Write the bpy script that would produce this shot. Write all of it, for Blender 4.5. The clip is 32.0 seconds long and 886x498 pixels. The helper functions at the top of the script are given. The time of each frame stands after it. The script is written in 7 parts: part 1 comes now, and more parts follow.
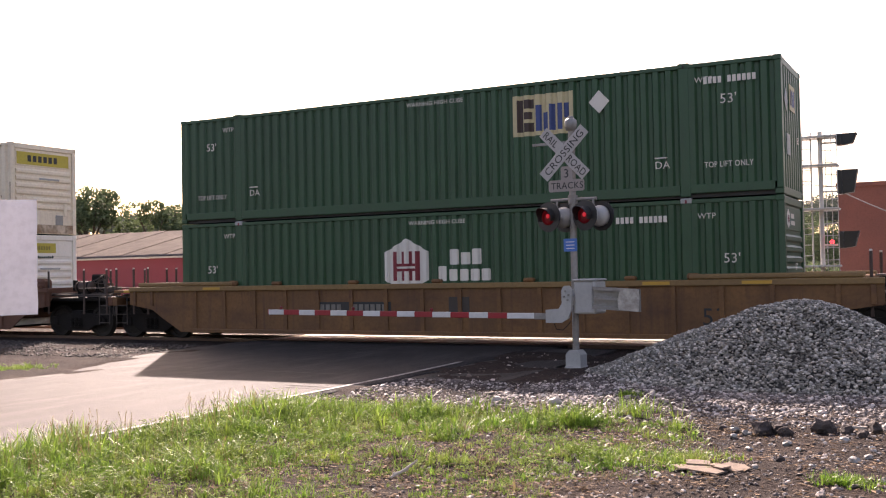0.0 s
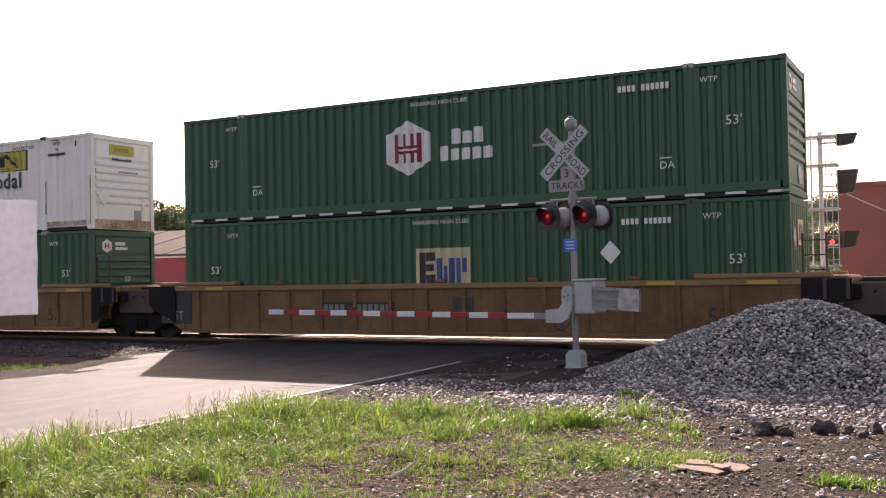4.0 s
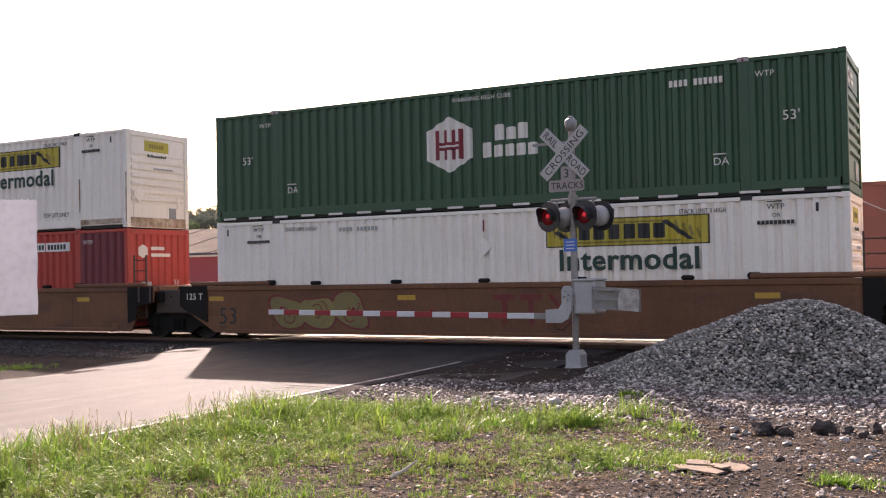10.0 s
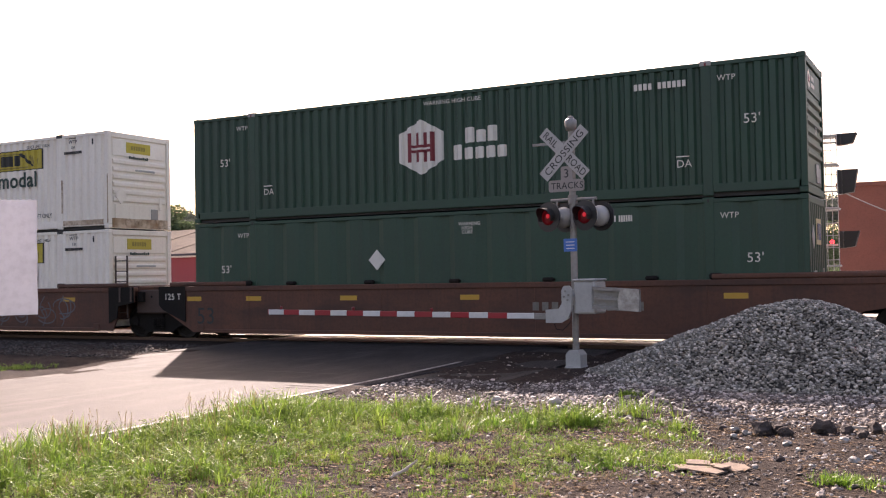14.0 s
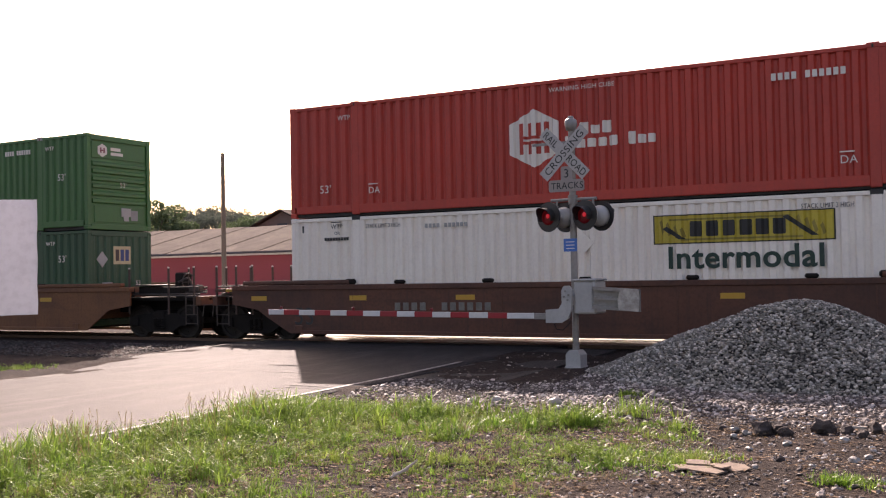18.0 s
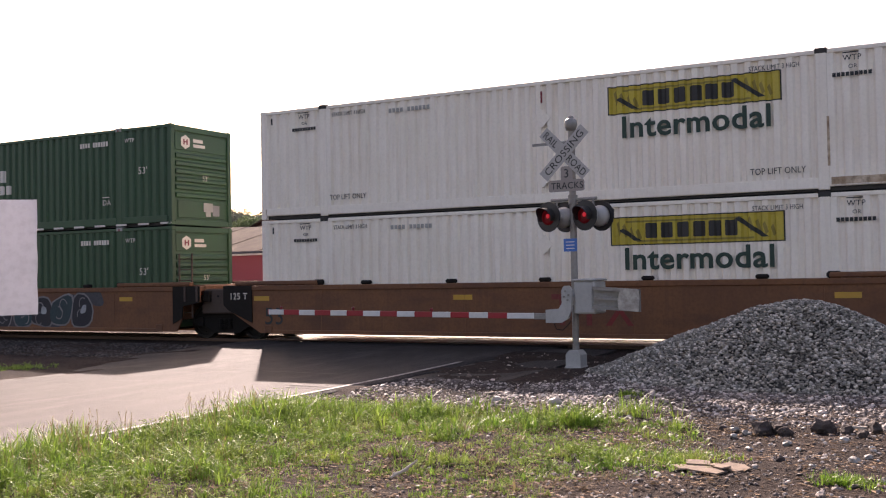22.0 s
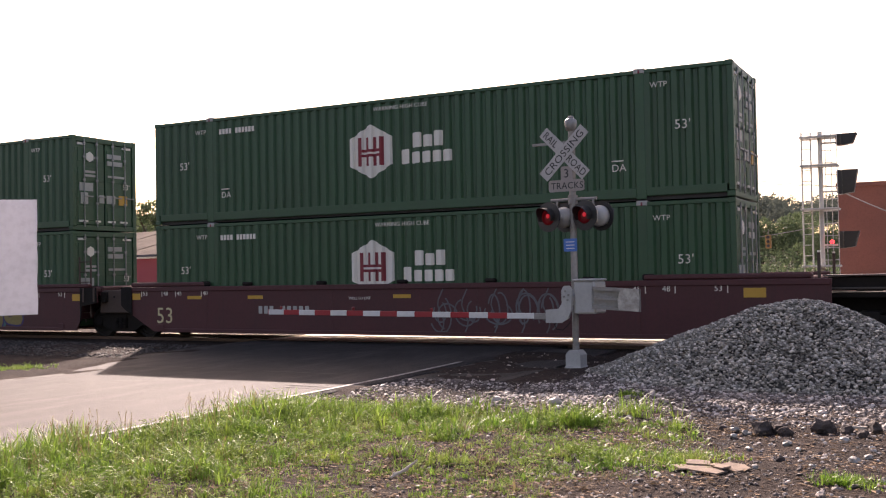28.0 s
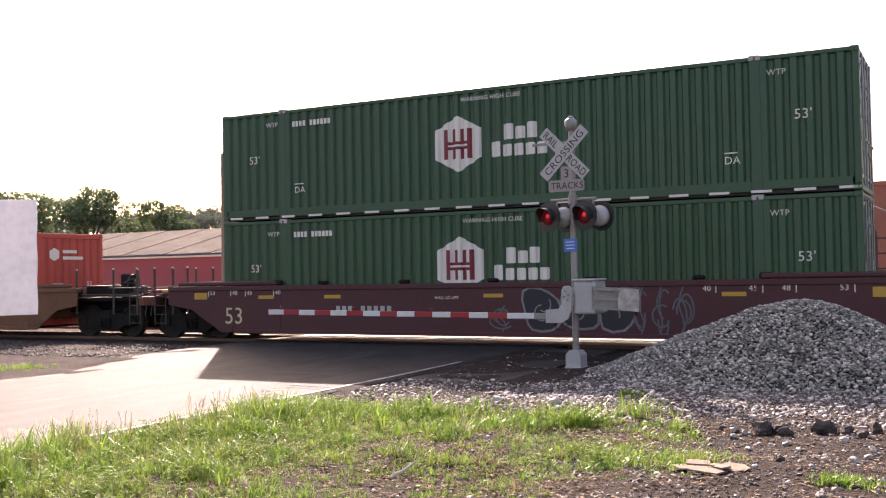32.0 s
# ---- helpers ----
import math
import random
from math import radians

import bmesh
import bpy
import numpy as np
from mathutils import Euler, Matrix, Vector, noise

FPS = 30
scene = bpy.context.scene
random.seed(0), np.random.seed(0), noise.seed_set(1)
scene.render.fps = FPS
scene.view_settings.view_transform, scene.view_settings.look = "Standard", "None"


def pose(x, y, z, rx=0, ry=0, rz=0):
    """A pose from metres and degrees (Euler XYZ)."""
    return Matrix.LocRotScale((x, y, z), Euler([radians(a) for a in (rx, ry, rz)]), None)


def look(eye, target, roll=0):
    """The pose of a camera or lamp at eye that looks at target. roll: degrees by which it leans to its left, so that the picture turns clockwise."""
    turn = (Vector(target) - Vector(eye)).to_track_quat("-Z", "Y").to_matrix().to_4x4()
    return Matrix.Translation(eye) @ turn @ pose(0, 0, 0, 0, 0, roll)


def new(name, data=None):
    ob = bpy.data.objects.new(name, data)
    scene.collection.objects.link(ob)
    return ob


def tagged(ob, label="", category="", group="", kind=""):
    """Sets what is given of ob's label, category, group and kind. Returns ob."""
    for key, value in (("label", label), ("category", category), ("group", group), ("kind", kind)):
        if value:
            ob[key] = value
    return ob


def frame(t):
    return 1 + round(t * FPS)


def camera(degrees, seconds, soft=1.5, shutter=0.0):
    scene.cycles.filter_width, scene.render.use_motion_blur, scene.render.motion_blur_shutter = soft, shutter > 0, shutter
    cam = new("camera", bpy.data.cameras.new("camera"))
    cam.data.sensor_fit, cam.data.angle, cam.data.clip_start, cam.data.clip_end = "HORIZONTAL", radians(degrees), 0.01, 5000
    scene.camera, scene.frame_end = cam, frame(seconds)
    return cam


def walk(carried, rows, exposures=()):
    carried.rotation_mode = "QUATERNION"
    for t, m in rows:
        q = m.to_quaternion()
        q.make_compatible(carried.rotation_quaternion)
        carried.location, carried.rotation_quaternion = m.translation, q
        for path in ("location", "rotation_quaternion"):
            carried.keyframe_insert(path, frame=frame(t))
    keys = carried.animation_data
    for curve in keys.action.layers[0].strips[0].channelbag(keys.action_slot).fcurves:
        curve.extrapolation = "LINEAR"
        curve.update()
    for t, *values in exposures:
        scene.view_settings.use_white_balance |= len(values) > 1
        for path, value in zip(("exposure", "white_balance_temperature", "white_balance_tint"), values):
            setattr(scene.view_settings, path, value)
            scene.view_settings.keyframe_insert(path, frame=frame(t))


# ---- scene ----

# ---------- camera ----------
cam = camera(47.73, 32.0, soft=1.15, shutter=0.0)
EYE = (0.0, 0.0, 1.63)
YAW, PITCH = radians(-27.82), radians(1.356)
AIM = (EYE[0] + math.sin(YAW) * math.cos(PITCH) * 20, EYE[1] + math.cos(YAW) * math.cos(PITCH) * 20, EYE[2] + math.sin(PITCH) * 20)
# the clip's camera brightens and darkens its picture
STOPS = [(0.0, 1.30), (1.0, 0.93), (2.0, 0.81), (3.0, 1.16), (6.0, 1.32), (7.0, 0.62), (8.0, 0.70), (9.0, 1.05), (10.0, 1.29), (11.0, 1.36), (12.0, 1.17),
         (13.0, 0.59), (14.0, 1.30), (17.0, 1.13), (18.0, 1.04), (19.0, 0.57), (20.0, 1.42), (21.0, 1.44), (22.0, 1.10), (23.0, 1.23), (24.0, 1.33), (25.0, 0.79),
         (27.5, 0.90), (28.0, 1.12), (29.0, 1.75), (30.0, 1.69), (31.0, 1.74), (32.0, 1.61)]
STAND = look(EYE, AIM, -1.084)
walk(cam, [(0.0, STAND), (32.0, STAND)], exposures=[(t, s + 0.25, 7700, 29) for t, s in STOPS])

# ---------- daylight ----------
SUN_WAY = Vector((-5.9, 7.8, 6.19)).normalized()
world = bpy.data.worlds.new("sky")
scene.world = world
world.use_nodes = True
wn = world.node_tree.nodes
sky = wn.new("ShaderNodeTexSky")
sky.sky_type = "NISHITA"
sky.sun_disc = False
sky.sun_elevation = math.asin(SUN_WAY.z)
sky.sun_rotation = math.atan2(SUN_WAY.x, SUN_WAY.y)
sky.dust_density = 3.0
sky.air_density = 1.0
world.node_tree.links.new(sky.outputs[0], wn["Background"].inputs[0])
wn["Background"].inputs[1].default_value = 0.105
sun = new("sun", bpy.data.lights.new("sun", "SUN"))
sun.data.energy = 3.6
sun.data.angle = radians(0.6)
sun.data.color = (1.0, 0.965, 0.92)
sun.matrix_world = look(SUN_WAY * 100, (0, 0, 0))

# ---------- measures ----------
FACE = 21.354          # near face of the containers
LEN, WID, HIGH = 16.154, 2.59, 2.87
MIDTRACK = FACE + WID / 2
LOW, TOP = 0.23, 3.13  # the two tiers' floors
GROUND = -0.17
rng = random.Random(7)
nrng = np.random.default_rng(11)


# ---------- mesh helpers ----------
class Build:
    """Collects vertices and faces of one mesh."""

    def __init__(self):
        self.v, self.f = [], []

    def add(self, verts, faces):
        n = len(self.v)
        self.v += [tuple(q) for q in verts]
        self.f += [tuple(i + n for i in q) for q in faces]
        return self

    def box(self, x0, x1, y0, y1, z0, z1):
        return self.add([(x, y, z) for z in (z0, z1) for y in (y0, y1) for x in (x0, x1)],
                        [(0, 2, 3, 1), (4, 5, 7, 6), (0, 1, 5, 4), (2, 6, 7, 3), (0, 4, 6, 2), (1, 3, 7, 5)])

    def cbox(self, x0, x1, y0, y1, z0, z1, c=0.01):
        """A box with chamfered edges."""
        c = min(c, (x1 - x0) * 0.45, (y1 - y0) * 0.45, (z1 - z0) * 0.45)
        lo, hi = (x0, y0, z0), (x1, y1, z1)
        v, at = [], {}
        for sx in (0, 1):
            for sy in (0, 1):
                for sz in (0, 1):
                    s = (sx, sy, sz)
                    for a in range(3):
                        q = []
                        for k in range(3):
                            e = hi[k] if s[k] else lo[k]
                            q.append(e if k == a else e - c if s[k] else e + c)
                        at[(s, a)] = len(v)
                        v.append(tuple(q))
        f = []
        for a in range(3):
            b, d = (a + 1) % 3, (a + 2) % 3
            for e in (0, 1):
                ring = []
                for p, q in ((0, 0), (1, 0), (1, 1), (0, 1)):
                    s = [0, 0, 0]
                    s[a], s[b], s[d] = e, p, q
                    ring.append(at[(tuple(s), a)])
                f.append(tuple(ring if e else ring[::-1]))
            for p in (0, 1):
                for q in (0, 1):
                    s0, s1 = [0, 0, 0], [0, 0, 0]
                    s1[a] = 1
                    s0[b] = s1[b] = p
                    s0[d] = s1[d] = q
                    s0, s1 = tuple(s0), tuple(s1)
                    ring = [at[(s0, b)], at[(s1, b)], at[(s1, d)], at[(s0, d)]]
                    f.append(tuple(ring if p != q else ring[::-1]))
        for s in [(i, j, k) for i in (0, 1) for j in (0, 1) for k in (0, 1)]:
            ring = [at[(s, 0)], at[(s, 1)], at[(s, 2)]]
            f.append(tuple(ring if sum(s) % 2 else ring[::-1]))
        return self.add(v, f)

    def plate(self, pts, axis, a, b):
        """A flat outline pushed from a to b along an axis ('x', 'y' or 'z')."""
        n = len(pts)

        def put(p, d):
            return {"x": (d, p[0], p[1]), "y": (p[0], d, p[1]), "z": (p[0], p[1], d)}[axis]
        v = [put(p, a) for p in pts] + [put(p, b) for p in pts]
        f = [tuple(range(n)), tuple(range(2 * n - 1, n - 1, -1))]
        f += [(i, i + n, (i + 1) % n + n, (i + 1) % n) for i in range(n)]
        return self.add(v, f)

    def tube(self, p, q, r, r2=None, n=10):
        """A capped round bar from p to q."""
        p, q = Vector(p), Vector(q)
        r2 = r if r2 is None else r2
        w = (q - p).normalized()
        e = w.orthogonal().normalized()
        g = w.cross(e)
        ring = [e * math.cos(2 * math.pi * i / n) + g * math.sin(2 * math.pi * i / n) for i in range(n)]
        v = [p + d * r for d in ring] + [q + d * r2 for d in ring]
        f = [(i, (i + 1) % n, (i + 1) % n + n, i + n) for i in range(n)]
        f += [tuple(range(n - 1, -1, -1)), tuple(range(n, 2 * n))]
        return self.add(v, f)

    def lathe(self, profile, centre, axis, n=24):
        """Turns (along, radius) pairs about an axis through centre."""
        v, f = [], []
        for d, r in profile:
            for i in range(n):
                c, s = math.cos(2 * math.pi * i / n) * r, math.sin(2 * math.pi * i / n) * r
                v.append({"x": (centre[0] + d, centre[1] + c, centre[2] + s), "y": (centre[0] + c, centre[1] + d, centre[2] + s),
                          "z": (centre[0] + c, centre[1] + s, centre[2] + d)}[axis])
        for k in range(len(profile) - 1):
            for i in range(n):
                f.append((k * n + i, k * n + (i + 1) % n, (k + 1) * n + (i + 1) % n, (k + 1) * n + i))
        f += [tuple(range(n)), tuple(range((len(profile) - 1) * n, len(profile) * n))]
        return self.add(v, f)

    def moved(self, m):
        self.v = [tuple(m @ Vector(q)) for q in self.v]
        return self

    def mesh(self, name, material, smooth=False):
        me = bpy.data.meshes.new(name)
        me.from_pydata(self.v, [], self.f)
        bm = bmesh.new()
        bm.from_mesh(me)
        bmesh.ops.recalc_face_normals(bm, faces=bm.faces)
        bm.to_mesh(me)
        bm.free()
        if smooth:
            me.polygons.foreach_set("use_smooth", [True] * len(me.polygons))
        if material:
            me.materials.append(material)
        return me


def part(name, b, material, parent, label="", smooth=False):
    """One mesh object under a thing or a part."""
    ob = new(name, b.mesh(name, material, smooth) if isinstance(b, Build) else b)
    ob.parent = parent
    return tagged(ob, label)


def thing(name, m=None, label="", category="", group="", kind=""):
    ob = new(name)
    if m is not None:
        ob.matrix_world = m
    return tagged(ob, label, category, group, kind)


def solid(name, b, material, label="", category="", group="", kind="", smooth=False):
    return tagged(new(name, b.mesh(name, material, smooth)), label, category, group, kind)


TEXTS = {}


def letters(text, height, material, bold=0.0):
    """Flat lettering as a mesh, in x and y, its origin at the left foot."""
    key = (text, round(height, 3), material.name, bold)
    if key not in TEXTS:
        cu = bpy.data.curves.new("lettering", "FONT")
        cu.body = text
        cu.size = height / 0.69
        cu.extrude = 0.002
        cu.offset = bold
        cu.space_character = 1.05
        cu.resolution_u = 3
        ob = new("lettering", cu)
        me = bpy.data.meshes.new_from_object(ob.evaluated_get(bpy.context.evaluated_depsgraph_get()))
        bpy.data.objects.remove(ob)
        bpy.data.curves.remove(cu)
        me.materials.clear()
        me.materials.append(material)
        me.name = "lettering"
        TEXTS[key] = me
    return TEXTS[key]


def write(text, x, z, height, material, parent, y=-0.004, squeeze=1.0, name="lettering", bold=0.0):
    """Lettering on a face that looks along -y; x, z is its left foot."""
    ob = new(name, letters(text, height, material, bold))
    ob.parent = parent
    ob.matrix_local = Matrix.Translation((x, y, z)) @ Matrix.Rotation(radians(90), 4, "X") @ Matrix.Diagonal((squeeze, 1, 1, 1))
    return ob


def write_end(text, y, z, height, material, parent, x, squeeze=1.0, name="lettering"):
    """Lettering on a face that looks along +x."""
    ob = new(name, letters(text, height, material))
    ob.parent = parent
    ob.matrix_local = Matrix.Translation((x, y, z)) @ Matrix.Rotation(radians(90), 4, "Z") @ Matrix.Rotation(radians(90), 4, "X") @ Matrix.Diagonal((squeeze, 1, 1, 1))
    return ob


# ---------- materials ----------
def material(name, colour, rough=0.6, metal=0.0, dirt=(0.1, 0.08, 0.06), soil=0.25, big=0.6, fine=14.0, streak=0.0, bump=0.08, bscale=30.0, deep=0.02, glow=None, world_space=False, thin=0.0, vary=0.0, spec=0.5, island=0.0, smear=None):
    """A surface with stains at two scales, optional streaks that run down, and fine relief."""
    m = bpy.data.materials.new(name)
    m.use_nodes = True
    nt = m.node_tree
    N, L = nt.nodes, nt.links
    bsdf = N["Principled BSDF"]
    bsdf.inputs["Roughness"].default_value = rough
    bsdf.inputs["Metallic"].default_value = metal
    bsdf.inputs["Specular IOR Level"].default_value = spec
    co = N.new("ShaderNodeTexCoord")
    info = N.new("ShaderNodeObjectInfo")
    vec = co.outputs["Object"]
    if world_space:
        geo = N.new("ShaderNodeNewGeometry")
        vec = geo.outputs["Position"]
    else:
        shift = N.new("ShaderNodeVectorMath")
        shift.operation = "MULTIPLY_ADD"
        L.new(info.outputs["Random"], shift.inputs[0])
        shift.inputs[1].default_value = (37.0, 19.0, 53.0)
        L.new(vec, shift.inputs[2])
        vec = shift.outputs[0]

    def noise_node(scale, detail=5.0, stretch=None):
        n = N.new("ShaderNodeTexNoise")
        n.inputs["Scale"].default_value = scale
        n.inputs["Detail"].default_value = detail
        n.inputs["Roughness"].default_value = 0.62
        if stretch:
            mp = N.new("ShaderNodeMapping")
            mp.inputs["Scale"].default_value = stretch
            L.new(vec, mp.inputs["Vector"])
            L.new(mp.outputs[0], n.inputs["Vector"])
        else:
            L.new(vec, n.inputs["Vector"])
        return n.outputs["Fac"]

    def ramp(fac, a, b, top):
        r = N.new("ShaderNodeMapRange")
        r.inputs["From Min"].default_value, r.inputs["From Max"].default_value = a, b
        r.inputs["To Max"].default_value = top
        L.new(fac, r.inputs["Value"])
        return r.outputs[0]

    def mix(fac, a, b):
        x = N.new("ShaderNodeMix")
        x.data_type = "RGBA"
        L.new(fac, x.inputs["Factor"])
        for sock, val in ((x.inputs["A"], a), (x.inputs["B"], b)):
            if isinstance(val, tuple):
                sock.default_value = (*val, 1)
            else:
                L.new(val, sock)
        return x.outputs["Result"]
    col = mix(ramp(noise_node(big), 0.38, 0.72, soil), colour, dirt)
    col = mix(ramp(noise_node(fine, 6.0), 0.45, 0.75, soil * 0.8), col, tuple(c * 0.45 for c in colour))
    if streak:
        col = mix(ramp(noise_node(1.0, 4.0, (9.0, 9.0, 0.45)), 0.52, 0.74, streak), col, dirt)
    if smear:
        col = mix(ramp(noise_node(1.0, 7.0, smear[0]), 0.5, 0.66, smear[1]), col, smear[2])
    if vary:
        hsv = N.new("ShaderNodeHueSaturation")
        L.new(ramp(info.outputs["Random"], 0.0, 1.0, vary), hsv.inputs["Value"])
        hsv.inputs["Value"].default_value = 1.0
        add = N.new("ShaderNodeMath")
        add.operation = "ADD"
        add.inputs[1].default_value = 1.0 - vary / 2
        L.new(ramp(info.outputs["Random"], 0.0, 1.0, vary), add.inputs[0])
        L.new(add.outputs[0], hsv.inputs["Value"])
        L.new(col, hsv.inputs["Color"])
        col = hsv.outputs["Color"]
    if island:
        gi = N.new("ShaderNodeNewGeometry")
        rg = N.new("ShaderNodeMapRange")
        rg.inputs["To Min"].default_value, rg.inputs["To Max"].default_value = 1.0 - island, 1.0 + island
        L.new(gi.outputs["Random Per Island"], rg.inputs["Value"])
        hv = N.new("ShaderNodeHueSaturation")
        L.new(rg.outputs[0], hv.inputs["Value"])
        L.new(col, hv.inputs["Color"])
        col = hv.outputs["Color"]
    L.new(col, bsdf.inputs["Base Color"])
    if bump:
        bp = N.new("ShaderNodeBump")
        bp.inputs["Strength"].default_value = bump
        bp.inputs["Distance"].default_value = deep
        L.new(noise_node(bscale, 4.0), bp.inputs["Height"])
        L.new(bp.outputs[0], bsdf.inputs["Normal"])
    if glow:
        bsdf.inputs["Emission Color"].default_value = (*glow[:3], 1)
        bsdf.inputs["Emission Strength"].default_value = glow[3]
    if thin:
        tr = N.new("ShaderNodeBsdfTranslucent")
        L.new(col, tr.inputs["Color"])
        ms = N.new("ShaderNodeMixShader")
        ms.inputs[0].default_value = thin
        L.new(bsdf.outputs[0], ms.inputs[1])
        L.new(tr.outputs[0], ms.inputs[2])
        L.new(ms.outputs[0], N["Material Output"].inputs["Surface"])
    return m


GREEN = material("green_container_paint", (0.026, 0.086, 0.037), 0.45, dirt=(0.032, 0.045, 0.026), soil=0.3, streak=0.25)
DARKGREEN = material("dark_green_container_paint", (0.02, 0.064, 0.037), 0.5, dirt=(0.03, 0.04, 0.03), soil=0.35, streak=0.3)
LEAFGREEN = material("fresh_green_container_paint", (0.045, 0.16, 0.04), 0.45, dirt=(0.04, 0.07, 0.03), soil=0.3, streak=0.25)
WHITE = material("white_container_paint", (0.93, 0.85, 0.74), 0.5, dirt=(0.6, 0.46, 0.33), soil=0.2, streak=0.22)
CREAM = material("weathered_white_container_paint", (0.91, 0.78, 0.6), 0.55, dirt=(0.55, 0.38, 0.25), soil=0.35, streak=0.35)
RED = material("red_container_paint", (0.54, 0.052, 0.03), 0.5, dirt=(0.2, 0.04, 0.03), soil=0.3, streak=0.25)
RUBBED = material("bare_grey_metal", (0.3, 0.3, 0.29), 0.5, 0.6)
RODSTEEL = material("brown_worn_steel", (0.06, 0.045, 0.037), 0.65, 0.1)
SHADOWGAP = material("dark_steel_and_gap_shade", (0.03, 0.028, 0.026), 0.7)
TANCAR = material("tan_yellow_car_paint", (0.23, 0.105, 0.036), 0.75, dirt=(0.08, 0.04, 0.025), soil=0.7, streak=0.6, smear=((0.6, 0.6, 1.8), 0.5, (0.09, 0.04, 0.024)))
BROWNCAR = material("red_brown_car_paint", (0.16, 0.063, 0.032), 0.75, dirt=(0.075, 0.033, 0.022), soil=0.6, streak=0.5, smear=((0.6, 0.6, 1.8), 0.5, (0.07, 0.03, 0.02)))
ORANGECAR = material("orange_brown_car_paint", (0.215, 0.085, 0.034), 0.75, dirt=(0.11, 0.045, 0.025), soil=0.7, streak=0.5, smear=((0.45, 0.45, 1.6), 0.55, (0.085, 0.036, 0.024)))
RUSTCAR = material("rusty_brown_car_paint", (0.14, 0.053, 0.03), 0.75, dirt=(0.06, 0.03, 0.022), soil=0.7, streak=0.5, smear=((0.4, 0.4, 1.5), 0.6, (0.05, 0.027, 0.02)))
MAROONCAR = material("maroon_car_paint", (0.085, 0.02, 0.021), 0.65, dirt=(0.045, 0.02, 0.018), soil=0.4, streak=0.3)
CHORD = material("worn_yellow_edge", (0.27, 0.155, 0.055), 0.65, dirt=(0.16, 0.09, 0.04), soil=0.5)
BLACKSTEEL = material("grimy_black_steel", (0.016, 0.014, 0.013), 0.85, dirt=(0.04, 0.028, 0.02), soil=0.4, spec=0.15)
WHEELSTEEL = material("dark_wheel_steel", (0.02, 0.017, 0.015), 0.7, 0.1, spec=0.2)
RAILSTEEL = material("rail_steel", (0.14, 0.08, 0.055), 0.7, 0.2)
RAILHEAD = material("polished_rail_head", (0.6, 0.58, 0.55), 0.22, 1.0, soil=0.1, bump=0.0)
MARKWHITE = material("white_marking", (0.76, 0.7, 0.61), 0.6, soil=0.12, dirt=(0.5, 0.48, 0.45))
MARKGREY = material("grey_marking", (0.4, 0.39, 0.36), 0.6)
MARKBLACK = material("black_marking", (0.025, 0.025, 0.025), 0.6)
MARKGREEN = material("dark_green_marking", (0.016, 0.045, 0.032), 0.6, dirt=(0.03, 0.06, 0.04))
MARKRED = material("maroon_marking", (0.25, 0.02, 0.03), 0.6)
MARKYELLOW = material("yellow_panel", (0.56, 0.43, 0.045), 0.55, dirt=(0.36, 0.28, 0.09), soil=0.35, streak=0.2)
OLIVE = material("dull_olive_marking", (0.26, 0.2, 0.04), 0.6, dirt=(0.4, 0.3, 0.06), soil=0.4)
REFLECTOR = material("amber_reflector", (0.56, 0.3, 0.035), 0.4, soil=0.15)
MARKBLUE = material("blue_marking", (0.05, 0.08, 0.22), 0.6)
MARKCREAM = material("cream_panel", (0.62, 0.52, 0.3), 0.6, dirt=(0.3, 0.25, 0.12), soil=0.3)
MARKBROWN = material("dark_brown_marking", (0.06, 0.035, 0.03), 0.6)
REDPATCH = material("maroon_repaired_paint", (0.2, 0.022, 0.03), 0.45, dirt=(0.12, 0.02, 0.025), soil=0.3, streak=0.2)

RUSTBAND = material("rusted_white_paint", (0.33, 0.2, 0.11), 0.9, dirt=(0.7, 0.56, 0.42), soil=1.2, big=1.6, fine=7.0, streak=0.6)
RUSTRUN = material("rust_run", (0.17, 0.085, 0.045), 0.9, dirt=(0.4, 0.27, 0.17), soil=0.8, big=3.0)
FADEDMARK = material("faded_grey_marking", (0.22, 0.2, 0.17), 0.7, soil=0.6, dirt=(0.1, 0.08, 0.06), big=4.0)


# ---------- containers ----------
def corrugated(b, x0, x1, z0, z1, y, depth=0.075, pitch=0.277):
    """A wall of upright trapezoid ribs that looks along -y."""
    n = max(1, round((x1 - x0) / pitch))
    p = (x1 - x0) / n
    line = []
    for i in range(n):
        a = x0 + i * p
        line += [(a, y), (a + p * 0.4, y), (a + p * 0.56, y + depth), (a + p * 0.84, y + depth)]
    line.append((x1, y))
    v = [(x, yy, z) for z in (z0, z1) for x, yy in line]
    m = len(line)
    b.add(v, [(i, i + 1, i + 1 + m, i + m) for i in range(m - 1)])


PANEL_CACHE = {}
HUGGED = {}
RIBDEEP = 0.066


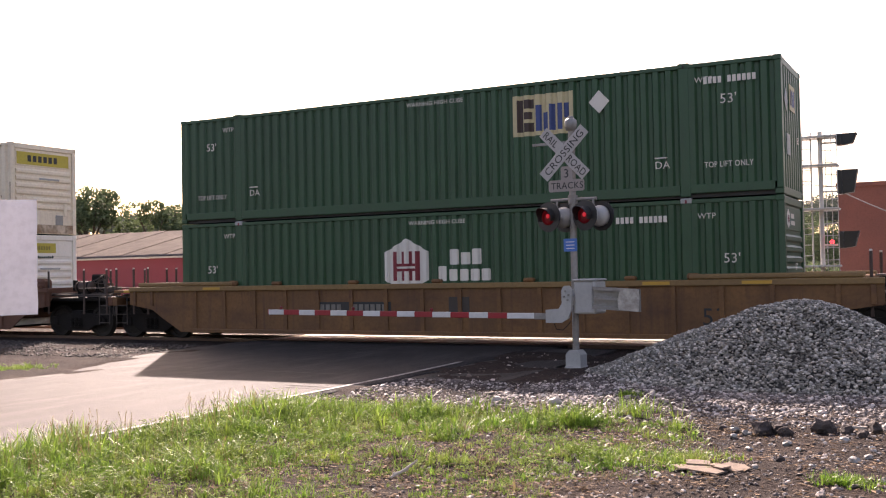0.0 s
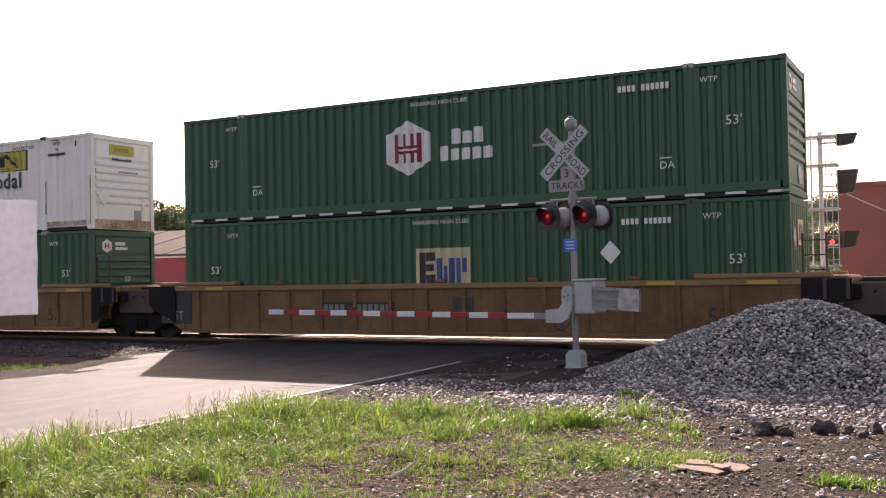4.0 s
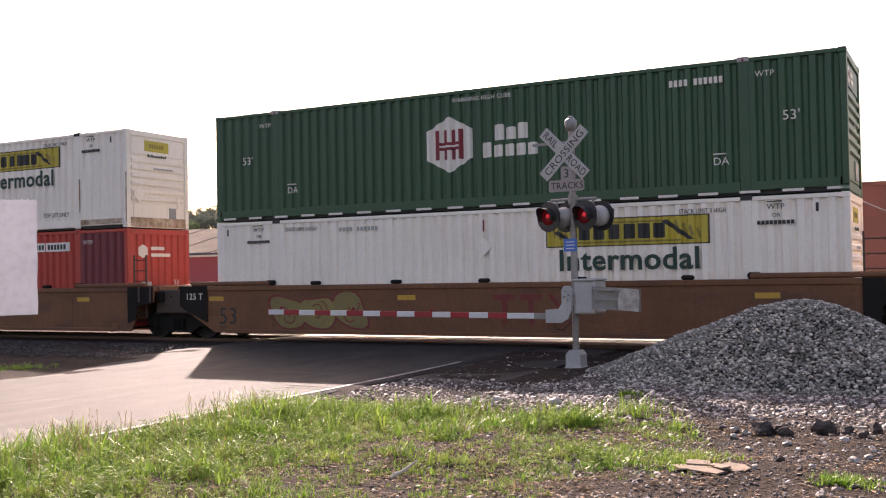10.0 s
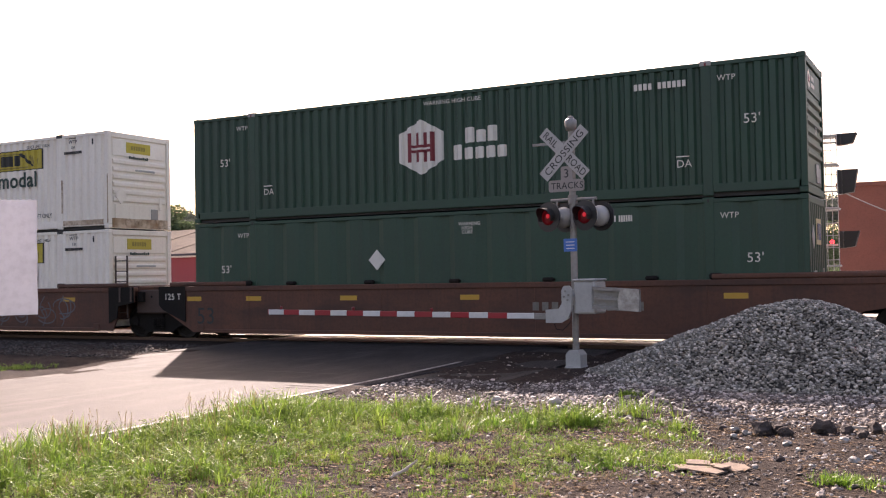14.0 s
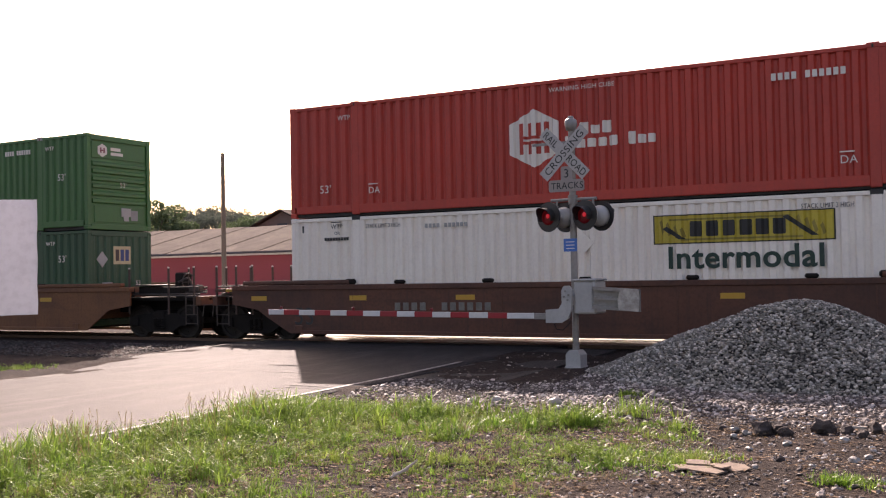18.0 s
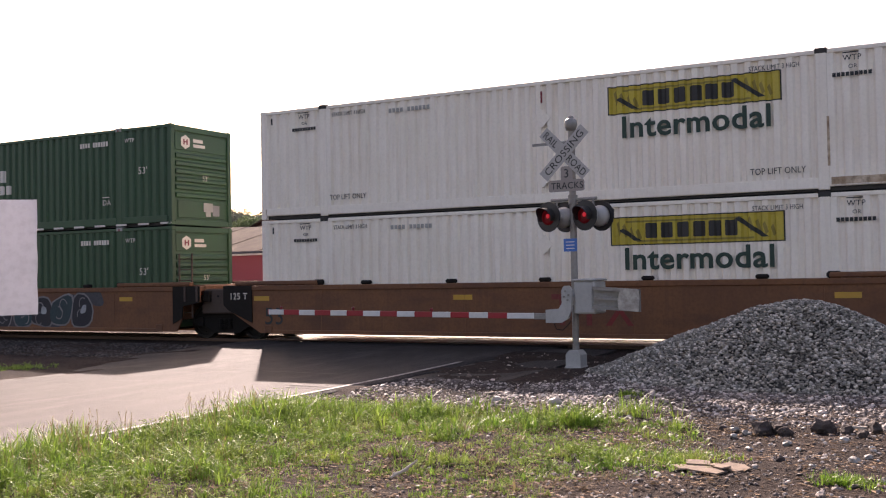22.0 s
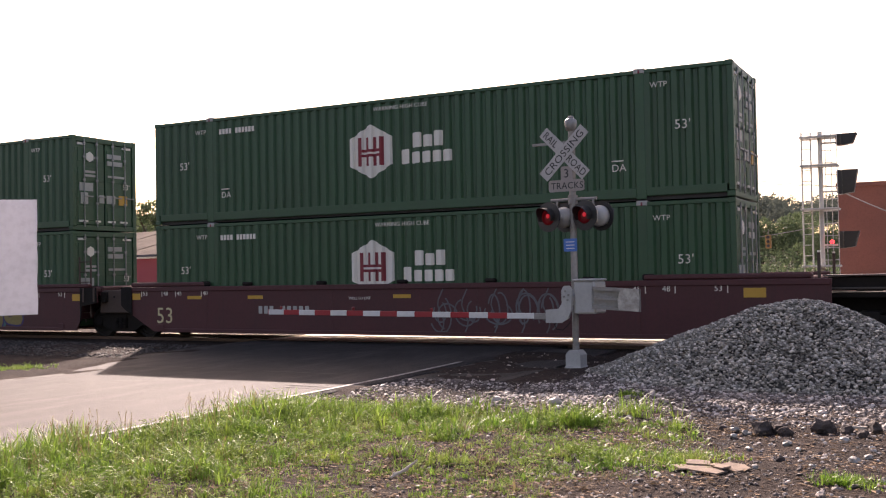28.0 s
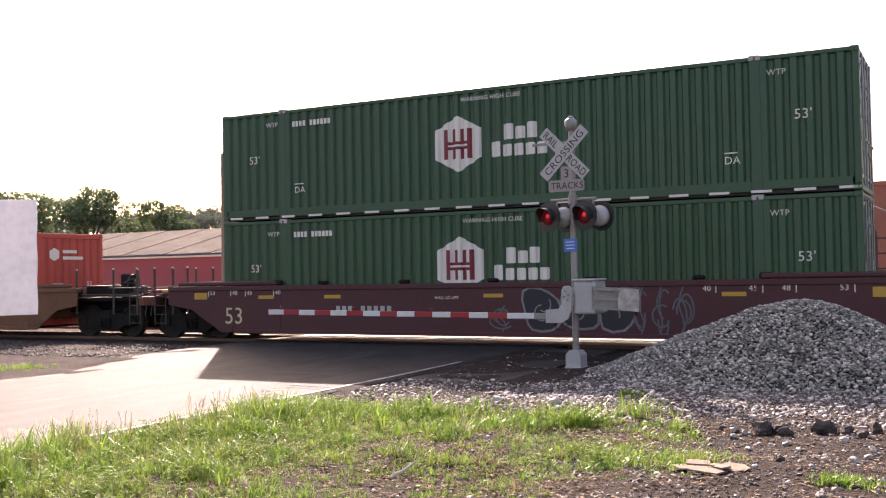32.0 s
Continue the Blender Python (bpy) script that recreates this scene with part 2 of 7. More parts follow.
def hug(name, b, mat, key):
    """Paint on the ribbed side: a flat shape cut at each fold and pressed onto the ribs."""
    key = (name, mat.name, key)
    if key not in HUGGED:
        p = 11.91 / 43
        folds = sorted(2.12 + i * p + p * f for i in range(43) for f in (0.0, 0.4, 0.56, 0.84))
        bm = bmesh.new()
        if isinstance(b, Build):
            me = b.mesh(name, mat)
        else:
            me = b[0].copy()
            me.transform(b[1])
        bm.from_mesh(me)
        lo, hi = min(v.co.x for v in bm.verts), max(v.co.x for v in bm.verts)
        for x in folds:
            if lo < x < hi:
                bmesh.ops.bisect_plane(bm, geom=bm.verts[:] + bm.edges[:] + bm.faces[:], plane_co=(x, 0, 0), plane_no=(1, 0, 0))
        for v in bm.verts:
            f = ((v.co.x - 2.12) / p) % 1.0
            if f < 0.4:
                d = 0.0
            elif f < 0.56:
                d = (f - 0.4) / 0.16
            elif f < 0.84:
                d = 1.0
            else:
                d = 1.0 - (f - 0.84) / 0.16
            v.co.y += 0.008 + d * RIBDEEP
        bm.to_mesh(me)
        bm.free()
        HUGGED[key] = me
    return HUGGED[key]


def shell(colour, end, broad=False):
    """An empty container, its foot at the near left corner."""
    key = (colour.name, end, broad)
    m0 = Matrix()
    if key in PANEL_CACHE:
        return PANEL_CACHE[key]
    kit = {}
    b = Build()
    pitch, depth = (1.0, 0.065) if broad else (0.277, RIBDEEP)
    for x0, x1 in ((0.1, 1.9), (2.12, 14.03), (14.25, 16.05)):
        corrugated(b, x0, x1, 0.26, 2.77, 0.008, depth, pitch)
    kit["side_panel"] = [(b.mesh("side_panel", colour), m0)]
    kit["side_panel"].append((kit["side_panel"][0][0], Matrix.Translation((LEN, WID, 0)) @ Matrix.Rotation(math.pi, 4, "Z")))
    post = Build().cbox(0, 0.13, 0, 0.15, 0.12, 2.76, 0.012).mesh("corner_post", colour)
    kit["corner_post"] = [(post, Matrix.Translation(q)) for q in ((0, 0, 0), (LEN - 0.13, 0, 0), (0, WID - 0.15, 0), (LEN - 0.13, WID - 0.15, 0))]
    lift = Build().cbox(0, 0.22, 0, 0.06, 0.02, 2.86, 0.015).mesh("lifting_post", colour)
    kit["lifting_post"] = [(lift, Matrix.Translation(q)) for q in ((1.9, -0.004, 0), (14.03, -0.004, 0), (1.9, WID - 0.056, 0), (14.03, WID - 0.056, 0))]
    rail = Build().cbox(0.17, LEN - 0.17, 0, 0.07, 2.77, 2.86, 0.012).mesh("top_rail", colour)
    kit["top_rail"] = [(rail, m0), (rail, Matrix.Translation((0, WID - 0.07, 0)))]
    sillb = Build()
    for x0, x1 in ((0.17, 1.9), (2.12, 14.03), (14.25, LEN - 0.17)):
        low = 0.05 if x0 == 2.12 else 0.085
        sillb.cbox(x0, x1, 0.002, 0.07, low, 0.275, 0.012)
        sillb.box(x0, x1, -0.004, 0.004, low + 0.02, low + 0.034)
    sill = sillb.mesh("bottom_rail", colour)
    kit["bottom_rail"] = [(sill, m0), (sill, Matrix.Translation((0, WID - 0.072, 0)))]
    cast = Build().cbox(0, 0.178, 0, 0.162, 0, 0.118, 0.015).mesh("corner_casting", colour)
    kit["corner_casting"] = [(cast, Matrix.Translation((x, y, z))) for x in (-0.006, LEN - 0.172) for y in (-0.006, WID - 0.156) for z in (-0.003, HIGH - 0.115)]
    roof = Build().box(0.05, LEN - 0.05, 0.06, WID - 0.06, 2.80, 2.83)
    for i in range(38):
        roof.box(0.35 + i * 0.41, 0.55 + i * 0.41, 0.12, WID - 0.12, 2.83, 2.85)
    kit["roof"] = [(roof.mesh("roof", colour), m0)]
    # Frame coloured near black to paint the shadowed gap between the tiers.
    kit["floor_frame"] = [(Build().box(0.1, LEN - 0.1, 0.08, WID - 0.08, 0.0, 0.14).mesh("floor_frame", SHADOWGAP), m0)]
    back = Build()
    corrugated(back, 0.15, WID - 0.15, 0.14, 2.77, 0.0, 0.03, 0.24)
    back.moved(Matrix.Translation((0.03, WID, 0)) @ Matrix.Rotation(radians(-90), 4, "Z"))
    back.cbox(0.02, 0.1, 0.14, WID - 0.14, 2.72, 2.86).cbox(0.02, 0.1, 0.14, WID - 0.14, 0.0, 0.14)
    kit["blind_end"] = [(back.mesh("blind_end", colour), m0)]
    x = LEN
    kit["end_header"] = [(Build().cbox(x - 0.1, x - 0.005, 0.15, WID - 0.15, 2.7, 2.86, 0.012).mesh("end_header", colour), m0)]
    kit["end_sill"] = [(Build().cbox(x - 0.1, x - 0.005, 0.15, WID - 0.15, 0.0, 0.16, 0.012).mesh("end_sill", colour), m0)]
    if end == "louvre":
        w = Build().box(x - 0.07, x - 0.055, 0.15, WID - 0.15, 0.16, 2.7)
        lou = Build().plate([(x - 0.055, 0), (x - 0.006, 0.04), (x - 0.006, 0.12), (x - 0.055, 0.17)], "y", 0.22, WID - 0.22).mesh("end_rib", colour)
        kit["end_rib"] = [(lou, Matrix.Translation((0, 0, 0.78 + i * 0.225))) for i in range(6)]
        kit["lower_panel"] = [(Build().cbox(x - 0.058, x - 0.03, 0.3, WID - 0.3, 0.22, 0.72, 0.01).mesh("lower_panel", colour), m0)]
        kit["end_wall"] = [(w.mesh("end_wall", colour), m0)]
        kit["end_panel"] = [(Build().cbox(x - 0.058, x - 0.03, 0.2, WID - 0.2, 2.16, 2.66, 0.02).mesh("end_panel", colour), m0)]
        kit["access_plate"] = [(Build().cbox(x - 0.032, x - 0.014, 1.75, 2.05, 0.3, 0.62, 0.01).mesh("access_plate", RUBBED), m0)]
    elif end == "ribs":
        w = Build()
        corrugated(w, 0.15, WID - 0.15, 0.16, 2.7, 0.0, 0.045, 0.3)
        w.moved(Matrix.Translation((x - 0.01, 0, 0)) @ Matrix.Rotation(radians(90), 4, "Z"))
        kit["end_wall"] = [(w.mesh("end_wall", colour), m0)]
        kit["notice_plate"] = [(Build().cbox(x - 0.01, x + 0.004, 0.55, 0.95, 0.85, 1.3, 0.005).mesh("notice_plate", MARKGREY), m0)]
    else:
        leaf = Build().cbox(0, 0.045, 0.02, 1.12, 0.17, 2.69, 0.012)
        for i in range(4):
            leaf.cbox(0.045, 0.062, 0.08, 1.06, 0.3 + i * 0.6, 0.72 + i * 0.6, 0.016)
        leafm = leaf.mesh("door_leaf", colour)
        kit["door_leaf"] = [(leafm, Matrix.Translation((x - 0.08, 0.15, 0))), (leafm, Matrix.Translation((x - 0.08, 1.3, 0)))]
        rod = Build().tube((0, 0, 0.1), (0, 0, 2.78), 0.018, n=8)
        for z in (0.2, 0.8, 1.5, 2.2, 2.62):
            rod.cbox(-0.03, 0.014, -0.05, 0.05, z, z + 0.07, 0.008)
        rod.cbox(-0.01, 0.03, -0.02, 0.34, 1.02, 1.06, 0.006)
        rodm = rod.mesh("lock_rod", RUBBED)
        kit["lock_rod"] = [(rodm, Matrix.Translation((x + 0.012, y, 0))) for y in (0.45, 0.95, 1.6, 2.1)]
        hinge = Build().cbox(0, 0.03, 0, 0.09, 0, 0.12, 0.008).mesh("hinge", colour)
        kit["hinge"] = [(hinge, Matrix.Translation((x - 0.02, y, z))) for y in (0.09, WID - 0.18) for z in (0.3, 1.0, 1.7, 2.4)]
    PANEL_CACHE[key] = kit
    return kit


HEX = [(0.0, 0.68), (0.61, 0.35), (0.61, -0.35), (0.0, -0.68), (-0.61, -0.35), (-0.61, 0.35)]


def bars(spans, z0, z1, y=-0.006):
    """Plain upright blocks that stand for letters: (x0, x1, tall) rows on a face along -y."""
    b = Build()
    for x0, x1, tall in spans:
        b.box(x0, x1, y, y + 0.012, z0, z0 + (z1 - z0) * tall)
    return b


def letter_row(x0, x1, talls, fill=0.78):
    step = (x1 - x0) / len(talls)
    return [(x0 + i * step, x0 + i * step + step * fill, h) for i, h in enumerate(talls)]


def hexagon_mark(c, x, z, ink):
    """A white hexagon with upright and level bars in it."""
    part("emblem", hug("emblem", Build().plate([(x + a, z + b) for a, b in HEX], "y", -0.004, 0.004), MARKWHITE, (x, z)), None, c, "white hexagonal emblem plate")
    b = Build()
    for s in (-1, 1):
        b.box(x + s * 0.31 - 0.05, x + s * 0.31 + 0.05, -0.009, -0.002, z - 0.36, z + 0.36)
        b.box(x + s * 0.105 - 0.05, x + s * 0.105 + 0.05, -0.009, -0.002, z + (0.06 if s > 0 else 0.06), z + 0.36)
        b.box(x + s * 0.105 - 0.05, x + s * 0.105 + 0.05, -0.009, -0.002, z - 0.36, z - 0.1)
    b.box(x - 0.26, x + 0.26, -0.009, -0.002, z - 0.01, z + 0.06)
    b.box(x - 0.26, x + 0.26, -0.009, -0.002, z - 0.13, z - 0.06)
    part("emblem_figure", hug("emblem_figure", b, ink, (x, z)), None, c, "dark bars inside the white emblem")


def letter_blocks(c, name, spans, z0, z1, ink, y=-0.006):
    """Plain blocks in place of letters, each a part of its own pressed onto the ribs."""
    for k, (x0, x1, tall) in enumerate(spans):
        r = min(0.018, (x1 - x0) * 0.1)
        top = z0 + (z1 - z0) * tall
        b = Build().plate([(x0 + r, z0), (x1 - r, z0), (x1, z0 + r), (x1, top - r), (x1 - r, top), (x0 + r, top), (x0, top - r), (x0, z0 + r)], "y", y, y + 0.012)
        part(name, hug(name, b, ink, (round(x0, 3), z0, round(top, 3))), None, c)


def group_words(c, x, inc=False):
    if inc:
        letter_blocks(c, "lettering", letter_row(x + 0.35, x + 1.15, (1, 0.7, 1)), 1.56, 1.83, MARKWHITE)
        letter_blocks(c, "lettering", letter_row(x, x + 1.28, (1, 0.7, 0.7, 0.7, 0.8)) + letter_row(x + 1.48, x + 2.12, (1, 0.7, 0.7)), 1.26, 1.54, MARKWHITE)
    else:
        letter_blocks(c, "lettering", letter_row(x + 0.31, x + 1.2, (1, 0.78, 1), 0.84), 1.59, 1.96, MARKWHITE)
        letter_blocks(c, "lettering", letter_row(x, x + 1.44, (1, 0.78, 0.78, 0.78, 0.78), 0.84), 1.2, 1.56, MARKWHITE)


def number_bars(c, x0, x1, z, h, ink):
    step = (x1 - x0) / 11.2
    mark_row(c, [x0 + (i + (i > 3)) * step for i in range(10)], step * 0.7, z, h, ink)


def mark_row(c, xs, w, z, h, ink, y=-0.006):
    """Plain bars in a row, one by one, in place of figures."""
    key = ("number_mark", round(w, 4), h, ink.name)
    if key not in HUGGED:
        HUGGED[key] = Build().box(0, w, 0, 0.012, 0, h).mesh("number_mark", ink)
    for x in xs:
        part("number_mark", HUGGED[key], None, c).location = (x, y, z)


def dashes(c):
    me = Build().box(0, 0.42, -0.006, 0.004, 0.03, 0.085).mesh("reflective_dash", MARKWHITE)
    for k in range(19):
        part("reflective_dash", me, None, c).location = (0.25 + 0.86 * k, 0, 0)


def end_marks_green(c):
    x = LEN - 0.026
    part("end_emblem", Build().plate([(0.62 + a * 0.3, 2.4 + b * 0.3) for a, b in HEX], "x", x, x + 0.006), MARKWHITE, c, "small white hexagonal emblem")
    part("end_emblem_figure", Build().box(x + 0.004, x + 0.01, 0.53, 0.58, 2.32, 2.48).box(x + 0.004, x + 0.01, 0.66, 0.71, 2.32, 2.48).box(x + 0.004, x + 0.01, 0.58, 0.66, 2.385, 2.42), MARKRED, c)
    part("lettering", Build().box(x, x + 0.006, 0.95, 1.35, 2.42, 2.52).box(x, x + 0.006, 0.95, 1.45, 2.28, 2.37), MARKWHITE, c)
    part("notice_plate", Build().plate([(1.35, 0.42), (1.45, 0.42), (1.45, 0.28), (1.65, 0.28), (1.65, 0.42), (1.75, 0.42), (1.75, 0.68), (1.35, 0.68)], "x", LEN - 0.028, LEN - 0.008), MARKGREY, c, "grey notice plate")
    write_end("53'", 1.3, 1.32, 0.15, MARKWHITE, c, LEN - 0.006)


def container(kind, colour, end, tier, broad=False, dash=False, doors=False, label="", number_left=False, at=None):
    """One container with its markings; returns the empty at its foot."""
    c = thing(("shipping_container"), None, label, "shipping container", "containers on the freight train")
    kit = shell(colour, end, broad)
    for name, rows in kit.items():
        for me, m in rows:
            ob = new(name, me)
            ob.parent = c
            ob.matrix_local = m
    if kind == "white":
        part("yellow_panel", hug("yellow_panel", Build().box(9.68, 13.34, -0.003, 0.004, 1.94, 2.53), MARKYELLOW, 0), None, c, "yellow name panel with a dark outline")
        b = Build()
        b.box(9.66, 13.36, -0.01, 0.0, 1.92, 1.945).box(9.66, 13.36, -0.01, 0.0, 2.525, 2.55).box(9.66, 9.685, -0.01, 0.0, 1.92, 2.55).box(13.335, 13.36, -0.01, 0.0, 1.92, 2.55)
        b.plate([(9.95, 2.3), (10.35, 2.02), (10.2, 2.02), (9.85, 2.25)], "y", -0.012, -0.006)
        b.plate([(12.45, 2.46), (13.05, 2.02), (12.9, 2.02), (12.35, 2.42)], "y", -0.012, -0.006)
        letter_blocks(c, "name_block", letter_row(10.45, 12.5, (1, 1, 1, 1, 1, 1), 0.74), 2.07, 2.4, MARKBLACK, -0.014)
        part("name_lettering", hug("name_lettering", b, MARKBLACK, 0), None, c, "black bars and outline on the yellow panel")
        b = Build().box(10.25, 12.75, -0.0075, -0.004, 1.99, 2.03).box(10.0, 12.5, -0.0075, -0.004, 2.42, 2.46)
        for x in (9.78, 12.62):
            for k in range(4):
                b.plate([(x + 0.15 * k, 2.4 - 0.06 * k), (x + 0.05 + 0.15 * k, 2.46 - 0.06 * k), (x + 0.12 + 0.15 * k, 2.2 - 0.04 * k), (x + 0.06 + 0.15 * k, 2.12 - 0.03 * k)], "y", -0.0075, -0.004)
        part("panel_scroll", hug("panel_scroll", b, OLIVE, 0), None, c, "olive scroll drawing on the yellow panel")
        if at is None:
            tagged(write("Intermodal", 9.94, 1.4, 0.46, MARKGREEN, c, y=-0.004, squeeze=1.04, bold=0.014), "large dark green word")
        write("TOP LIFT ONLY", 12.7, 0.4, 0.13, MARKBLACK, c, squeeze=0.8)
        write("TOP LIFT ONLY", 2.2, 0.42, 0.13, MARKBLACK, c, squeeze=0.8)
        write("STACK LIMIT 3 HIGH", 12.72, 2.56, 0.1, MARKBLACK, c, squeeze=0.72)
        write("STACK LIMIT 3 HIGH", 2.3, 2.56, 0.1, MARKBLACK, c, squeeze=0.72)
        for x in (14.55, 1.25):
            write("WTP", x, 2.58, 0.11, MARKBLACK, c)
            part("lettering", Build().box(x, x + 0.3, -0.006, 0.004, 2.73, 2.75), MARKBLACK, c)
            write("OR", x + 0.1, 2.42, 0.08, MARKBLACK, c)
            part("lettering", bars(letter_row(x - 0.2, x + 0.55, (1,) * 9), 2.27, 2.35), MARKBLACK, c)
        number_bars(c, 4.0, 5.2, 2.5, 0.1, MARKGREY)
        part("red_stripe", Build().box(8.06, 8.1, -0.006, 0.004, 2.35, 2.62), MARKRED, c)
        part("placard_holder", Build().plate([(8.08, 1.78), (8.3, 2.0), (8.08, 2.22), (7.86, 2.0)], "y", -0.012, 0.006), colour, c, "diamond placard holder")
        if tier:
            part("placard_holder", Build().plate([(8.08, 0.4), (8.28, 0.6), (8.08, 0.8), (7.88, 0.6)], "y", -0.012, 0.006), colour, c, "diamond placard holder")
        part("vent", Build().cbox(15.5, 15.56, -0.004, 0.02, 2.5, 2.68), MARKBLACK, c)
        part("vent", Build().cbox(0.35, 0.4, -0.004, 0.02, 2.5, 2.68), MARKBLACK, c)
        x = LEN - 0.026
        wide = colour is CREAM
        y0, y1, z0, z1 = (0.25, 2.3, 2.2, 2.6) if wide else (0.75, 1.75, 2.28, 2.6)
        part("end_name_panel", Build().cbox(x - 0.004, x + 0.006, y0, y1, z0, z1, 0.003), MARKYELLOW, c, "yellow name panel")
        b = Build()
        for k in range(6):
            u = y0 + (y1 - y0) * (0.2 + 0.1 * k)
            b.box(x + 0.004, x + 0.01, u, u + (y1 - y0) * 0.066, z0 + 0.1, z1 - 0.1)
        part("name_lettering", b, OLIVE if not wide else MARKBLACK, c)
        if not wide:
            b = Build()
            for k in range(10):
                b.box(LEN - 0.012, LEN - 0.005, 0.85 + 0.08 * k, 0.91 + 0.08 * k, 2.11, 2.17 + 0.02 * (k in (0, 2, 7, 9)))
            part("name_lettering", b, MARKGREEN, c)
        part("notice_plate", Build().cbox(LEN - 0.01, LEN + 0.002, 1.1, 1.9, 1.74, 1.8, 0.003), MARKGREY, c)
        part("placard_holder", Build().plate([(0.5, 0.72), (0.74, 0.98), (0.5, 1.24), (0.26, 0.98)], "x", LEN - 0.012, LEN + 0.004), colour, c, "diamond placard holder")
        part("latch", Build().cbox(LEN - 0.03, LEN + 0.004, 2.08, 2.2, 0.6, 1.0, 0.012), colour, c)
        if tier:
            part("rusted_edge", Build().box(LEN - 0.005, LEN + 0.001, 0.15, WID - 0.15, 0.02, 0.3), RUSTBAND, c, "rust along the end's foot")
            part("rusted_edge", Build().box(14.28, LEN - 0.2, -0.001, 0.002, 0.1, 0.27), RUSTBAND, c)
            part("rusted_edge", Build().box(14.22, 14.27, -0.009, 0.0, 0.5, 1.5), RUSTBAND, c)
            part("rusted_edge", Build().box(LEN - 0.05, LEN - 0.002, -0.0025, 0.0, 0.15, 1.6), RUSTBAND, c)
        for x in (1.9, 14.03):
            part("lift_casting", Build().cbox(x - 0.02, x + 0.24, -0.012, 0.2, HIGH - 0.1, HIGH + 0.02, 0.02), SHADOWGAP, c)
    else:
        if kind == "hub":
            hexagon_mark(c, 7.2, 1.58, MARKRED)
            group_words(c, 8.08)
            number_bars(c, 2.35 if number_left else 12.58, 3.6 if number_left else 13.77, 2.4, 0.14, MARKWHITE)
            z53, zda = 1.52, 0.68
        elif kind == "hubinc":
            hexagon_mark(c, 6.9, 1.56, colour)
            group_words(c, 7.67, True)
            if tier:
                number_bars(c, 12.2, 13.7, 2.32, 0.15, MARKWHITE)
            else:
                for x0, x1 in ((12.12, 12.74), (12.78, 13.8)):
                    part("number_plate", Build().box(x0, x1, -0.002, 0.006, 2.26, 2.53), MARKWHITE, c, "white plate under the figures")
                number_bars(c, 12.2, 13.7, 2.32, 0.15, MARKBLACK)
            z53, zda = 0.62, 0.55
        elif kind == "emp":
            z53, zda = (1.95, 0.68) if at is None else at[4:6]
            px0, pz0, dx, dz = (10.4, 1.5, 4.84, 2.2) if at is None else at[:4]
            if not broad:
                part("name_panel", hug("name_panel", Build().box(px0, px0 + 1.5, -0.004, 0.004, pz0, pz0 + 0.95), MARKCREAM, (px0, pz0)), None, c, "cream name panel")
                q = px0 + 0.12
                z = pz0 + 0.1
                b = Build().box(q, q + 0.13, -0.009, -0.002, z, z + 0.75).box(q + 0.17, q + 0.4, -0.009, -0.002, z + 0.54, z + 0.75).box(q + 0.17, q + 0.36, -0.009, -0.002, z + 0.29, z + 0.46).box(q + 0.17, q + 0.4, -0.009, -0.002, z, z + 0.21)
                part("name_lettering", hug("name_lettering", b, MARKBROWN, (px0, pz0)), None, c, "dark brown blocks on the cream panel")
                b = Build()
                for k, top in enumerate((0.6, 0.42, 0.6)):
                    b.box(q + 0.47 + 0.165 * k, q + 0.6 + 0.165 * k, -0.009, -0.002, z, z + top)
                b.box(q + 1.0, q + 1.12, -0.009, -0.002, z, z + 0.6).box(q + 1.15, q + 1.28, -0.009, -0.002, z + 0.26, z + 0.6)
                part("name_lettering", hug("name_lettering", b, MARKBLUE, (px0, pz0)), None, c, "dark blue blocks on the cream panel")
                if at is not None and tier:
                    number_bars(c, 14.57, 15.7, 2.4, 0.14, MARKWHITE)
                    write("TOP LIFT ONLY", 14.55, 0.62, 0.12, MARKWHITE, c, squeeze=0.8)
                    write("TOP LIFT ONLY", 0.6, 0.62, 0.12, MARKWHITE, c, squeeze=0.8)
                else:
                    number_bars(c, 12.6, 13.75, 2.38, 0.13, MARKWHITE)
            else:
                number_bars(c, 11.9, 12.5, 2.45, 0.14, MARKWHITE)
                write("WARNING", 8.2, 2.52, 0.08, MARKWHITE, c)
                write("HIGH", 8.28, 2.42, 0.08, MARKWHITE, c)
                write("CUBE", 8.28, 2.32, 0.08, MARKWHITE, c)
                dx, dz, z53 = 5.9, 1.75, 1.52
            part("placard", Build().plate([(dx, dz - 0.26), (dx + 0.24, dz), (dx, dz + 0.26), (dx - 0.24, dz)], "y", -0.01, 0.004), MARKGREY if at is None and not broad else MARKWHITE, c, "diamond placard")
        if not broad:
            write("WARNING HIGH CUBE", 7.3, 2.58, 0.1, MARKWHITE, c)
        for x in (14.9, 0.92):
            write("53'", x, z53 - 0.02, 0.2, MARKWHITE, c)
        for x in (14.38, 1.5):
            write("WTP", x, 2.44, 0.12, MARKWHITE, c)
        if tier:
            for x in (13.48, 2.4):
                write("DA", x, zda - 0.02, 0.16, MARKWHITE, c)
                part("lettering", Build().box(x, x + 0.28, -0.006, 0.004, zda + 0.2, zda + 0.225), MARKWHITE, c)
        for x in (1.9, 14.03):
            part("lift_casting", Build().cbox(x - 0.02, x + 0.24, -0.012, 0.2, HIGH - 0.1, HIGH + 0.02, 0.02), MARKGREY if kind == "hub" else colour, c)
            part("lift_mark", Build().box(x + 0.09, x + 0.13, -0.018, -0.01, HIGH - 0.09, HIGH - 0.02), MARKRED if kind == "hub" else SHADOWGAP, c)
